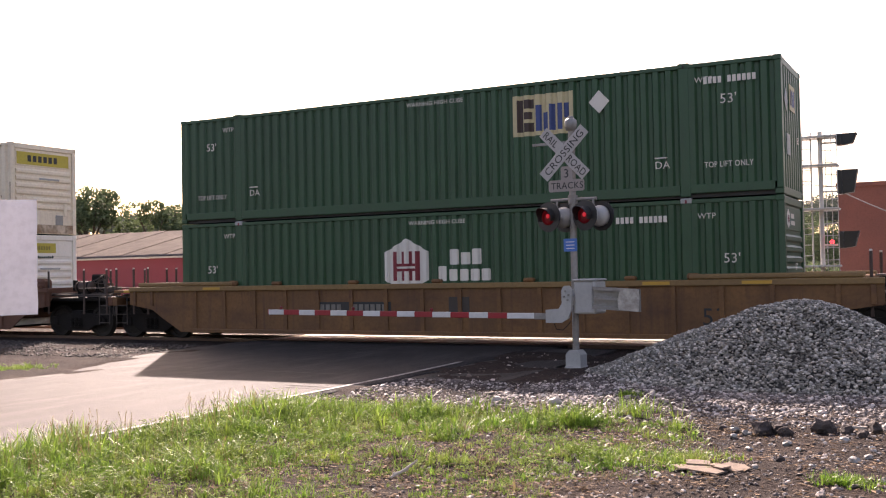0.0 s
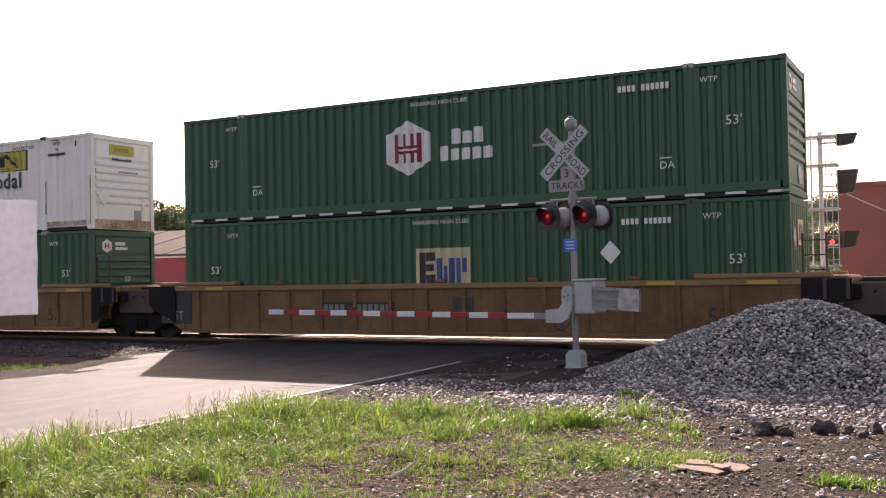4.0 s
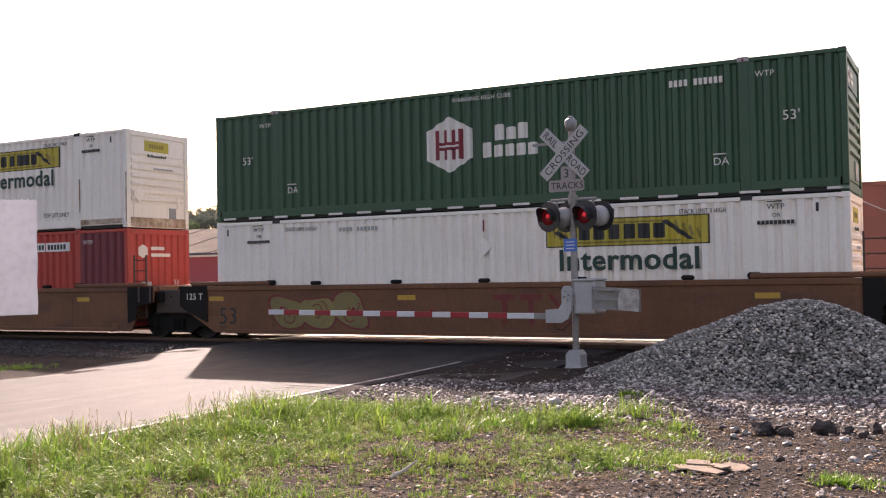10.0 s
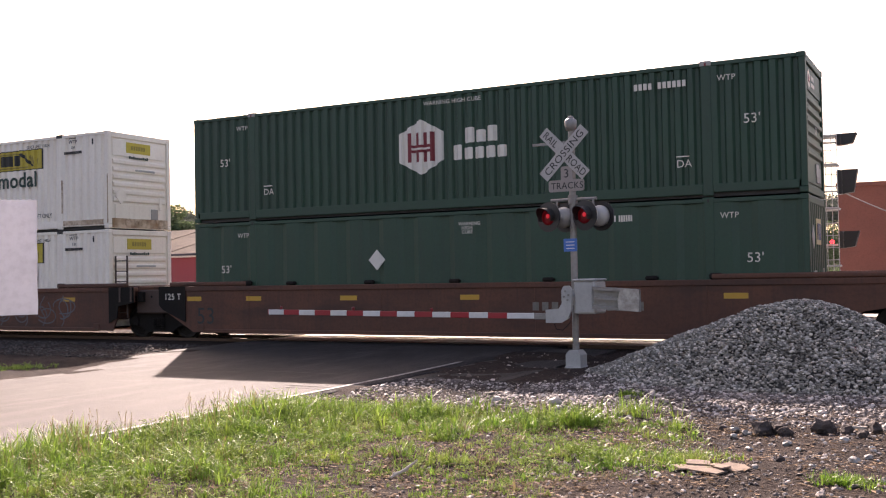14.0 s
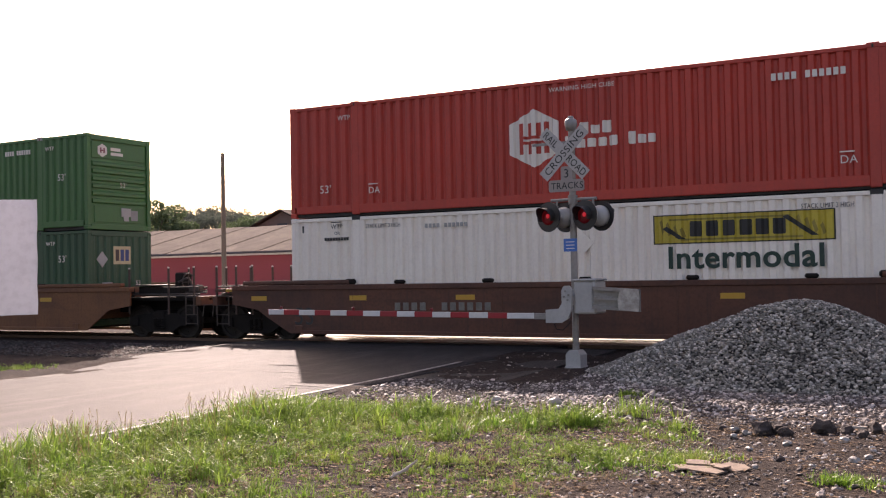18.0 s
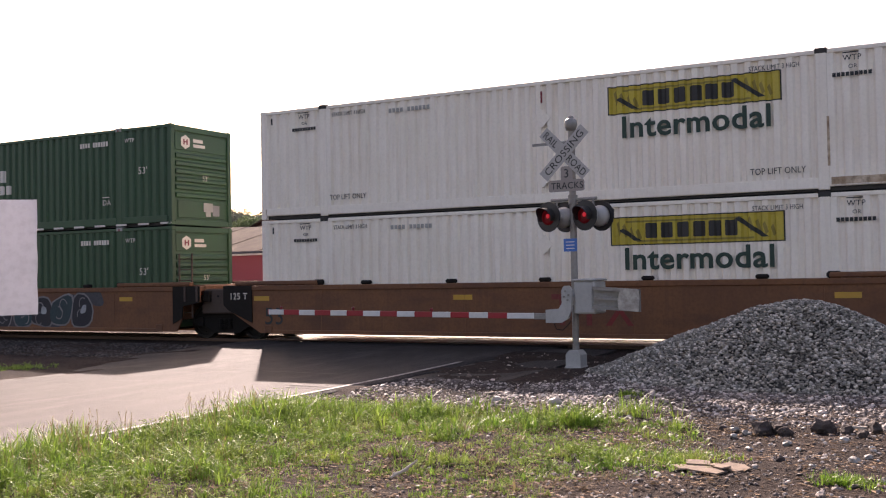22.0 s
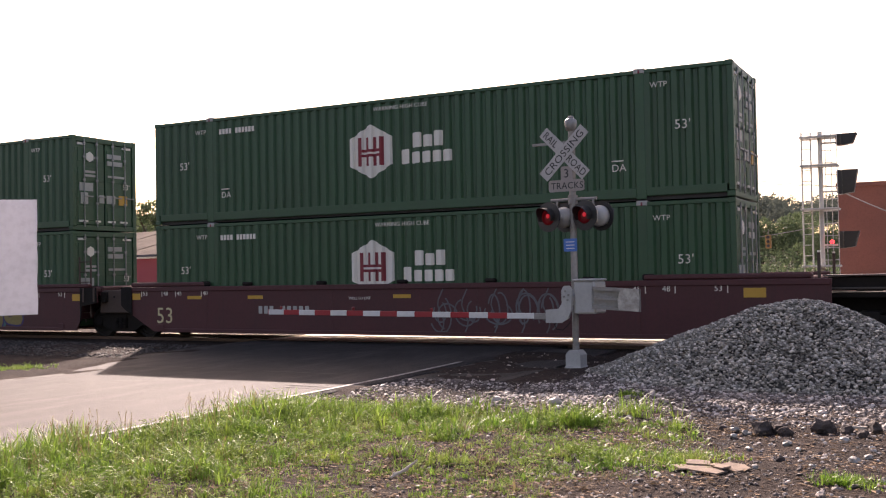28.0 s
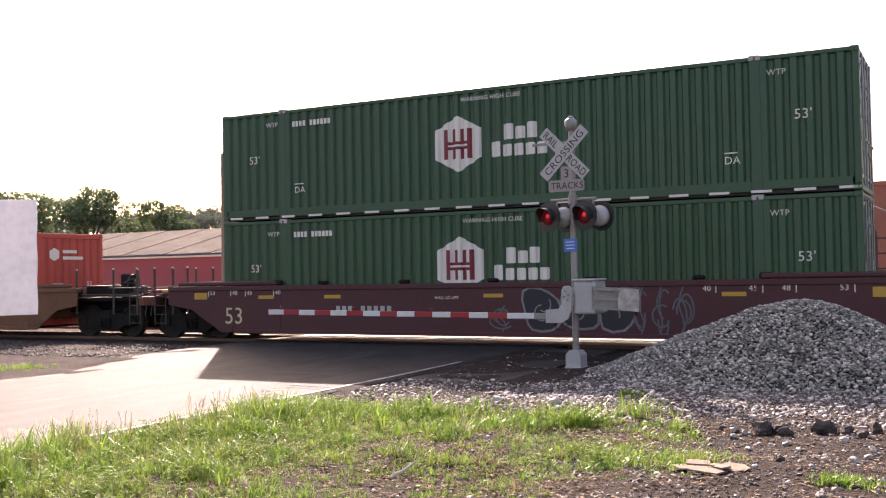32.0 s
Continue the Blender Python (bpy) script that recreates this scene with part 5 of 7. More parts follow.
def road_strip(name, x0, x1, ys, material_, label, dz=0.0, wobble=0.0):
    b = Build()
    n = max(2, int((x1 - x0) / 0.4))
    for y in ys:
        for i in range(n + 1):
            x = x0 + (x1 - x0) * i / n
            e = wobble * noise.noise((y * 0.9, i // n, 5)) if i in (0, n) else 0
            if wobble:
                left = 0.9 - 0.42 * min(4.0, max(0.0, y - 13.6)) + 0.35 * noise.noise((y * 0.7, 2, 7))
                e += left * (1 - i / n)
            b.v.append((x + e, y, road_height(y) + dz + 0.006 * noise.noise((x * 0.6, y * 0.6, 9))))
    w = n + 1
    b.f = [(j * w + i, j * w + i + 1, (j + 1) * w + i + 1, (j + 1) * w + i) for j in range(len(ys) - 1) for i in range(n)]
    m = len(b.v)
    b.v += [(q[0], q[1], q[2] - 0.12) for q in b.v]
    k = len(ys)
    for j in range(k - 1):
        for i in (0, n):
            b.f.append((j * w + i, (j + 1) * w + i, (j + 1) * w + i + m, j * w + i + m))
    return solid(name, b, material_, label, "road", kind="structure", smooth=True)


b = Build().plate([(15.0, GROUND - 0.12), (15.0, GROUND), (20.95, GROUND + 0.058), (20.95, GROUND - 0.12)], "x", -8.63, -6.85)
solid("road_shoulder", b, ASPHALT, "dark asphalt shoulder beside the crossing signal", "road", kind="structure")
road_strip("road", -16.4, -8.62, [-30 + i * 0.5 for i in range(103)], ASPHALT, "worn pale asphalt road running up to the railway", wobble=0.12)


def line_strip(x0, x1, y0, y1):
    b = Build()
    n = max(2, int((y1 - y0) / 0.3))
    for i in range(n + 1):
        y = y0 + (y1 - y0) * i / n
        e = 0.02 * noise.noise((y * 2, x0, 2))
        b.v += [(x0 + e, y, road_height(y) + 0.012), (x1 + e, y, road_height(y) + 0.012)]
    b.f = [(2 * i, 2 * i + 1, 2 * i + 3, 2 * i + 2) for i in range(n)]
    return solid("edge_line", b, LINEPAINT, "worn white painted road line", "road marking", kind="structure")


line_strip(-8.97, -8.87, -20, 17.6)


def crack(points, width):
    """A thin tar-dark crack or seam in the road."""
    b = Build()
    for (xa, ya), (xb, yb) in zip(points, points[1:]):
        n = 8
        for i in range(n):
            t0, t1 = i / n, (i + 1) / n
            q = []
            for t in (t0, t1):
                x, y = xa + (xb - xa) * t, ya + (yb - ya) * t
                j = 0.03 * noise.noise((x * 3, y * 3, 6))
                q.append((x + j, y + j, road_height(y) + 0.011))
            d = Vector((yb - ya, xa - xb, 0)).normalized() * width * (0.6 + 0.5 * abs(noise.noise((xa + t0, ya, 1))))
            m = len(b.v)
            b.v += [(q[0][0] - d.x, q[0][1] - d.y, q[0][2]), (q[1][0] - d.x, q[1][1] - d.y, q[1][2]), (q[1][0] + d.x, q[1][1] + d.y, q[1][2]), (q[0][0] + d.x, q[0][1] + d.y, q[0][2])]
            b.f.append((m, m + 1, m + 2, m + 3))
    return solid("road_crack", b, TAR, "dark tar seam in the asphalt", "road marking", kind="structure")


crack([(-11.82, 15.06), (-10.9, 15.03), (-10.01, 14.98)], 0.04)
crack([(-13.09, 14.35), (-12.7, 14.6), (-12.37, 14.79), (-12.1, 14.72)], 0.025)
crack([(-9.95, 13.08), (-9.4, 13.03), (-8.95, 12.98)], 0.03)
crack([(-10.05, 13.34), (-9.5, 13.29), (-9.0, 13.24)], 0.035)
crack([(-15.4, 12.3), (-14.0, 12.7), (-12.35, 13.1), (-11.0, 13.3)], 0.014)
crack([(-15.2, 10.6), (-13.0, 10.3), (-10.5, 10.9)], 0.013)
crack([(-15.6, 14.9), (-14.2, 15.2), (-12.9, 15.1), (-11.4, 15.7)], 0.02)
crack([(-13.6, 13.2), (-13.2, 14.6), (-13.5, 16.2), (-13.0, 18.5)], 0.016)
crack([(-10.6, 14.0), (-10.2, 15.4), (-10.5, 17.0)], 0.014)
crack([(-12.2, 6.0), (-12.4, 9.0), (-12.1, 12.2)], 0.014)

# the street behind the railway
b = Build()
b.add([(-120, 37, GROUND + 0.03), (60, 37, GROUND + 0.03), (60, 54, GROUND + 0.03), (-120, 54, GROUND + 0.03)], [(0, 1, 2, 3)])
b.add([(-20, 54, GROUND + 0.03), (-7, 54, GROUND + 0.03), (-12, 150, GROUND + 0.5), (-20, 150, GROUND + 0.5)], [(0, 1, 2, 3)])
b.add([(-18, 25.0, GROUND - 0.026), (-7, 25.0, GROUND - 0.026), (-7, 37, GROUND + 0.03), (-18, 37, GROUND + 0.03)], [(0, 1, 2, 3)])
solid("street", b, PALEROAD, "pale dusty street beyond the tracks", "road", kind="structure")

# crossing panels, flush with the rail heads
PANEL = material("polished_crossing_panel", (0.5, 0.475, 0.44), 0.3, dirt=(0.36, 0.34, 0.31), soil=0.5, big=0.7, fine=8.0, bump=0.1, bscale=12.0, deep=0.004, world_space=True)
crossing = thing("level_crossing", None, "pale worn panels between the rails of the crossing", "level crossing", kind="structure")
panel_in = Build().cbox(0.01, 2.39, MIDTRACK - 0.66, MIDTRACK + 0.68, -0.4, -0.092, 0.012).mesh("crossing_panel", PANEL)
panel_out = Build().cbox(0.01, 2.39, MIDTRACK + 0.8, 25.2, -0.4, -0.092, 0.012).mesh("crossing_panel", PANEL)
for k in range(5):
    for me in (panel_in, panel_out):
        part("crossing_panel", me, None, crossing).location = (-17.2 + 2.4 * k, 0, 0)
solid("crossing_apron", Build().cbox(-17.2, -8.3, 20.97, MIDTRACK - 0.83, -0.4, -0.105, 0.02), ASPHALT, "dark asphalt apron before the near rail", "road", kind="structure")

solid("dusty_yard", Build().plate([(24.2, -0.3), (24.2, -0.212), (36.9, -0.212), (36.9, -0.3)], "x", -60, 30), PALEROAD, "pale dusty stone between the tracks", "ground", kind="structure")
# ballast bed
b = Build()
for x0, x1 in ((-450, -17.2), (-5.2, 420)):
    b.plate([(19.4, GROUND - 0.1), (20.6, -0.22), (25.0, -0.22), (33.5, -0.22), (35.0, GROUND - 0.1)], "x", x0, x1)
solid("ballast", b, BALLAST, "grey crushed-stone ballast bed", "ballast", kind="structure")


def rail(y):
    prof = [(-0.07, -0.165), (0.07, -0.165), (0.07, -0.15), (0.012, -0.13), (0.012, -0.045), (0.036, -0.035), (0.036, -0.004), (0.028, 0.0), (-0.028, 0.0), (-0.036, -0.004), (-0.036, -0.035), (-0.012, -0.045), (-0.012, -0.13), (-0.07, -0.15)]
    return Build().plate([(y + a, z) for a, z in prof], "x", -430, 400)


for k, yc in enumerate((MIDTRACK, MIDTRACK + 4.4, MIDTRACK + 8.8)):
    tr = thing("railway_track", pose(0, 0, -0.085), "steel rails on dark wooden ties", "railway track", kind="structure")
    for s in (-1, 1):
        part("rail", rail(yc + s * 0.7535), RAILSTEEL, tr)
        part("rail_head", Build().box(-430, 400, yc + s * 0.7535 - 0.027, yc + s * 0.7535 + 0.027, 0.001, 0.003), RAILHEAD, tr)
    tie = Build().cbox(-0.115, 0.115, -1.3, 1.3, -0.33, -0.166 + 0.02, 0.015).mesh("tie", TIEWOOD)
    for i in range(-90, 40):
        x = i * 0.54
        if not -17.2 < x < -5.2 and (k == 0 or i % 2 == 0):
            part("tie", tie, None, tr).location = (x, yc, 0)


# ---------- stones and grass ----------
def stone_mesh(seed, material_):
    r = random.Random(seed)
    bm = bmesh.new()
    bmesh.ops.create_icosphere(bm, subdivisions=1, radius=1.0)
    sx, sy, sz = r.uniform(0.8, 1.2), r.uniform(0.6, 1.0), r.uniform(0.45, 0.75)
    for v in bm.verts:
        k = r.uniform(0.62, 1.2)
        v.co = Vector((v.co.x * sx, v.co.y * sy, v.co.z * sz)) * k
    me = bpy.data.meshes.new("stone")
    bm.to_mesh(me)
    bm.free()
    me.materials.append(material_)
    return me


STONES = [stone_mesh(s, STONE if s % 4 else PALESTONE) for s in range(8)]


def heap(x, y):
    """Height of the ballast heap above the ground."""
    dx, dy = x + 2.5, y - 17.6
    rx = 3.75 if dx < 0 else 3.0
    r = math.hypot(dx / rx, dy / 2.9) + 0.05 * noise.noise((x * 0.8, y * 0.8, 4))
    h = 1.42 * max(0.0, 1.0 - r)
    if h > 1.14:
        h = 1.14 + (h - 1.14) * 0.5
    if 0 < h < 0.3:
        h = 0.3 * (h / 0.3) ** 1.3
    return h + 0.035 * noise.noise((x * 2.4, y * 2.4, 1)) * (1 if h > 0.02 else 0)


def scatter(name, spots, material_, label, kind="stuff", parent=None):
    """Many small stones in one mesh: rows of place and size."""
    base = []
    for s in range(6):
        me = STONES[s]
        co = np.empty(len(me.vertices) * 3)
        me.vertices.foreach_get("co", co)
        base.append((co.reshape(-1, 3), np.array([p.vertices[:] for p in me.polygons])))
    V, F, n = [], [], 0
    for i, (x, y, z, s) in enumerate(spots):
        co, fa = base[i % 6]
        a, t = nrng.uniform(0, 6.283), nrng.uniform(-0.5, 0.5)
        m = np.array(Euler((t, nrng.uniform(-0.5, 0.5), a)).to_matrix())
        V.append(co @ m.T * s + (x, y, z))
        F.append(fa + n)
        n += len(co)
    V, F = np.concatenate(V), np.concatenate(F)
    me = bpy.data.meshes.new(name)
    me.from_pydata(V.tolist(), [], F.tolist())
    me.materials.append(material_)
    ob = new(name, me)
    ob.parent = parent
    return tagged(ob, label, "" if parent else "gravel", kind=kind)


def island_stone(name, lo, hi):
    """Loose stone whose tone changes from piece to piece."""
    m = material(name, lo, 0.65, dirt=tuple(c * 0.6 for c in lo), soil=0.4, big=8.0, fine=40.0, world_space=True)
    nt = m.node_tree
    geo = nt.nodes.new("ShaderNodeNewGeometry")
    rp = nt.nodes.new("ShaderNodeValToRGB")
    rp.color_ramp.elements[0].color = (*[c * 0.3 for c in lo], 1)
    rp.color_ramp.elements[1].color = (*hi, 1)
    e = rp.color_ramp.elements.new(0.6)
    e.color = (*lo, 1)
    nt.links.new(geo.outputs["Random Per Island"], rp.inputs[0])
    mul = nt.nodes.new("ShaderNodeMix")
    mul.data_type = "RGBA"
    mul.inputs["Factor"].default_value = 0.75
    bs = nt.nodes["Principled BSDF"].inputs["Base Color"]
    nt.links.new(bs.links[0].from_socket, mul.inputs["A"])
    nt.links.new(rp.outputs[0], mul.inputs["B"])
    nt.links.new(mul.outputs["Result"], bs)
    return m


HEAPSTONE = island_stone("heap_stone", (0.255, 0.235, 0.2), (0.74, 0.68, 0.6))
GRITSTONE = island_stone("scattered_stone", (0.115, 0.09, 0.08), (0.74, 0.66, 0.6))

# Darker copy of the grit; the train's shade is put into its colour.
DARKGRIT = island_stone("shade_darkened_ballast", (0.038, 0.031, 0.028), (0.12, 0.1, 0.09))

pile = thing("gravel_pile", None, "heap of grey crushed ballast stone beside the track", "gravel pile")
b = Build()
nx, ny = 70, 60
for j in range(ny + 1):
    for i in range(nx + 1):
        x, y = -6.4 + 7.6 * i / nx, 14.4 + 6.4 * j / ny
        b.v.append((x, y, GROUND - 0.06 + heap(x, y)))
b.f = [(j * (nx + 1) + i, j * (nx + 1) + i + 1, (j + 1) * (nx + 1) + i + 1, (j + 1) * (nx + 1) + i) for j in range(ny) for i in range(nx)]
part("mound", b, MOUND, pile, smooth=True)
spots, near = [], []
while len(spots) < 34000:
    x, y = nrng.uniform(-6.3, 1.1), nrng.uniform(14.4, 20.4)
    h = heap(x, y)
    if h > 0.03 or (nrng.random() < 0.25):
        spots.append((x, y, GROUND - 0.045 + h + nrng.uniform(-0.015, 0.035), 0.015 + 0.027 * nrng.random() ** 1.5))
spots.sort(key=lambda q: q[1])
for x, y, z, s in spots[:300]:
    o = part("stone", STONES[rng.randrange(8)], None, pile)
    o.matrix_local = Matrix.LocRotScale((x, y, z), Euler((rng.uniform(-1, 1), rng.uniform(-1, 1), rng.uniform(0, 6))), (s, s, s))
scatter("loose_stone", spots[300:], HEAPSTONE, "grey crushed stones", parent=pile)


def land(x, y):
    return GROUND + (0.05 * noise.noise((x * 0.7, y * 0.7, 0)) + 0.02 * noise.noise((x * 2.5, y * 2.5, 3)) if -24 < x < 6 and 3 < y < 20 else 0) + apron(x, y)


spots = []
while len(spots) < 42000:
    x, y = nrng.uniform(-8.6, 2.5), nrng.uniform(6.5, 19.5)
    far_bias = 0.3 + 0.7 * min(1.0, max(0.0, (y - 11.0 - 1.0 * noise.noise((x * 0.5, y * 0.3, 8))) / 2.5))
    if x < -8.45 + 0.35 * noise.noise((y, 1, 1)) and y < 16:
        continue
    if x < -3.6 - 0.3 * noise.noise((y, 0, 3)) and y < 11.3 and nrng.random() < 0.85:
        continue
    if x < -5.9 and y > 14.9 and nrng.random() < 0.96:
        continue
    if x < -6.2 and nrng.random() < 0.45:
        continue
    if nrng.random() < far_bias * (0.4 + 0.9 * abs(noise.noise((x * 0.9, y * 0.9, 2)))):
        s = (0.007 + 0.024 * nrng.random() ** 2) * (1.7 if nrng.random() < 0.06 else 1.0) * (1.4 if y > 12.0 else 1.0)
        spots.append((x, y, land(x, y) + 0.004, s))
scatter("gravel", spots, GRITSTONE, "scattered pale and grey gravel on the dirt")

spots = [(nrng.uniform(-40, 8), nrng.uniform(20.0, 21.6), -0.2, nrng.uniform(0.025, 0.05)) for _ in range(6000)]
spots += [(nrng.uniform(-28, -16.3), nrng.uniform(16.6, 20.5), GROUND + 0.01, nrng.uniform(0.02, 0.045)) for _ in range(3000)]
spots = [q for q in spots if not (-17.2 < q[0] < -7.6 and q[1] > 20) and not -16.2 < q[0] < -8.6]
scatter("ballast_stone", spots, DARKGRIT, "grey ballast stones along the rail")


def grass_density(x, y):
    """0 to 1: how thick the verge's grass grows."""
    if not (-9.0 < x < -1.9 and 4.4 < y < 12.6):
        return 0.0
    edge = min(1.0, (x + 8.8 + 0.25 * noise.noise((y * 0.8, 0, 0))) / 0.25)
    right = 1.0 if y > 8.8 else (-3.3 + (y - 7.2) * 0.7 - x) / 0.8
    top = (11.75 + 0.08 * (x + 6) - y + 0.6 * noise.noise((x * 0.8, 3, 0))) / 0.5
    side = (-2.0 - 0.35 * max(0.0, y - 9.3) - x) / 0.5
    k = min(edge, right, top, side, 1.0)
    if k <= 0:
        return 0.0
    patch = 0.5 + 0.95 * noise.noise((x * 0.75, y * 0.75, 12)) + 0.8 * noise.noise((x * 2.1, y * 2.1, 3))
    lush = min(1.0, max(0.0, (-x - 5.2) / 2.2))
    fringe = max(0.0, 1.0 - abs(y - 11.0) / 1.1) * 0.45
    bare = 0.35 * math.exp(-((x + 4.6) ** 2 / 0.8 + (y - 7.4) ** 2 / 0.3)) + 0.55 * math.exp(-((x + 3.7) ** 2 / 0.4 + (y - 10.45) ** 2 / 0.2)) + 0.5 * math.exp(-((x + 6.6) ** 2 / 0.8 + (y - 8.9) ** 2 / 0.06))
    return max(0.0, k * min(1.0, patch - 0.2 + lush * 0.42 + fringe - bare))


def grass_height(x, y):
    """How tall the blades stand: long by the road and at the far fringe, short on the worn middle."""
    low = 0.04 + 0.04 * max(0.0, noise.noise((x * 0.9, y * 0.9, 41)))
    kerb = max(0.0, 1.0 - abs(x + 8.1) / 0.7) * (0.15 if y < 7.4 else 0.03)
    clump = max(0.0, noise.noise((x * 1.5, y * 1.5, 20)) - 0.02) * 0.26 + max(0.0, noise.noise((x * 3.6, y * 3.6, 24)) - 0.1) * 0.16
    fringe = max(0.0, 1.0 - abs(y - 10.9 - 0.05 * (x + 6)) / 0.8) * 0.05
    lush = 0.05 * min(1.0, max(0.0, (-x - 5.8) / 1.5))
    lawn = 0.45 if x > -3.4 and y < 10.2 else 1.0
    return (low + kerb + clump + fringe + lush) * lawn


def blade(V, F, x, y, z, h, w, lean, turn):
    c, s = math.cos(turn), math.sin(turn)
    n = len(V)
    for t, ww in ((0.0, 1.0), (0.45, 0.8), (0.8, 0.45)):
        d = lean * t * t * h
        zz = z + h * t * (1 - 0.25 * lean * t)
        for e in (-1, 1):
            V.append((x + d * c - e * w * ww * s, y + d * s + e * w * ww * c, zz))
    V.append((x + lean * h * c, y + lean * h * s, z + h * (1 - 0.25 * lean)))
    F += [(n, n + 1, n + 3, n + 2), (n + 2, n + 3, n + 5, n + 4), (n + 4, n + 5, n + 6)]


def grass_patch(name, material_, count, tall, tests, label, flat=0.0, thin=1.0, even=False):
    """Tufts of blades that spread outward from their foot; even: all the same height."""
    V, F = [], []
    made = 0
    while made < count:
        x, y, d = tests()
        if rng.random() > d:
            continue
        top = tall * (1.0 if even else grass_height(x, y)) * rng.uniform(0.6, 1.35)
        wide = rng.uniform(0.02, 0.075)
        for _ in range(rng.randrange(6, 16)):
            a, r = rng.uniform(0, 6.28), wide * rng.random() ** 0.5
            px_, py_ = x + r * math.cos(a), y + r * math.sin(a)
            h = top * (rng.uniform(0.3, 0.75) if rng.random() < 0.6 else rng.uniform(0.7, 1.25))
            blade(V, F, px_, py_, land(px_, py_) - 0.008, h * (1 - 0.75 * flat), (0.0028 + 0.012 * h) * rng.uniform(0.7, 1.4) * thin, rng.uniform(0.12, 1.1) + flat * 2.2, a + rng.uniform(-0.9, 0.9))
            made += 1
    me = bpy.data.meshes.new(name)
    me.from_pydata(V, [], F)
    me.materials.append(material_)
    return tagged(new(name, me), label, "grass", kind="stuff")


def verge():
    x, y = rng.uniform(-9.0, -2.0), rng.uniform(4.6, 12.4)
    return x, y, grass_density(x, y)


def worn():
    x, y = rng.uniform(-8.6, -1.6), rng.uniform(4.8, 12.0)
    return x, y, 0.75 * min(1.0, 0.15 + 1.6 * grass_density(x, y)) if noise.noise((x * 1.4, y * 1.4, 52)) > -0.15 and x < -2.4 + 0.2 * (y - 8) else 0.0


STRAW = material("flattened_brown_thatch", (0.2, 0.145, 0.085), 0.85, dirt=(0.11, 0.08, 0.045), soil=0.6, big=2.2, fine=9.0, bump=0.0, world_space=True, thin=0.25, spec=0.1, island=0.4)
grass_patch("grass", GRASS, 70000, 1.0, verge, "bright green uneven grass on the verge")
grass_patch("dry_grass", DRYGRASS, 6000, 0.8, verge, "dry yellow grass between the green")
grass_patch("thatch", STRAW, 24000, 0.1, worn, "flattened brown thatch on the worn verge", flat=0.5, even=True)


def cover():
    x, y = rng.uniform(-7.4, -1.9), rng.uniform(5.6, 11.6)
    right = -2.0 - 0.3 * max(0.0, y - 9.3) if y > 8.6 else -3.4 + (y - 7.0) * 0.8
    return x, y, max(0.0, min(0.85, 0.42 + 0.8 * noise.noise((x * 1.3, y * 1.3, 63)))) * min(1.0, max(0.0, (right - x) / 0.5))


grass_patch("short_grass", GRASS, 21000, 0.06, cover, "short thin grass over the worn ground", even=True)


def tall_edge():
    cx, cy, r = rng.choice(((-7.75, 10.0, 0.2), (-8.1, 9.75, 0.22), (-7.9, 10.2, 0.16), (-8.45, 6.9, 0.2), (-8.3, 6.3, 0.3), (-8.0, 7.3, 0.22), (-8.55, 7.6, 0.12)))
    x, y = rng.gauss(cx, r), rng.gauss(cy, r)
    return x, y, 0.9 if x > -8.85 else 0.0


def fringe_spots():
    cx, cy = rng.choice(((-7.9, 10.3), (-7.6, 10.0), (-7.0, 11.2), (-6.4, 11.3), (-5.9, 11.0), (-5.5, 11.6), (-5.0, 10.6), (-4.6, 11.5), (-4.2, 11.2), (-3.7, 11.9), (-3.9, 12.3), (-6.2, 10.2), (-5.2, 9.6), (-6.9, 9.4)))
    return rng.gauss(cx, 0.2), rng.gauss(cy, 0.16), 1.0


grass_patch("tall_grass", GRASS, 2300, 0.3, tall_edge, "tall seeding grass along the road's edge", even=True)
grass_patch("fringe_grass", GRASS, 2000, 0.24, fringe_spots, "long bright blades at the verge's far edge", even=True, thin=1.2)


def patches():
    cx, cy, r = rng.choice(((-2.35, 9.4, 0.42), (-2.7, 9.2, 0.45), (-0.95, 8.85, 0.28), (-3.2, 9.3, 0.4), (-17.4, 13.9, 0.8), (-17.9, 14.4, 0.9), (-4.4, 13.9, 0.12)))
    return rng.gauss(cx, r * 0.5), rng.gauss(cy, r * 0.4), 1.0


grass_patch("grass_tuft", GRASS, 6500, 0.085, patches, "small tufts of green grass in the dirt", even=True)


WEED = material("broad_weed_leaves", (0.14, 0.24, 0.035), 0.7, dirt=(0.26, 0.3, 0.07), soil=0.5, big=2.0, bump=0.0, world_space=True, thin=0.4, spec=0.15, island=0.4)


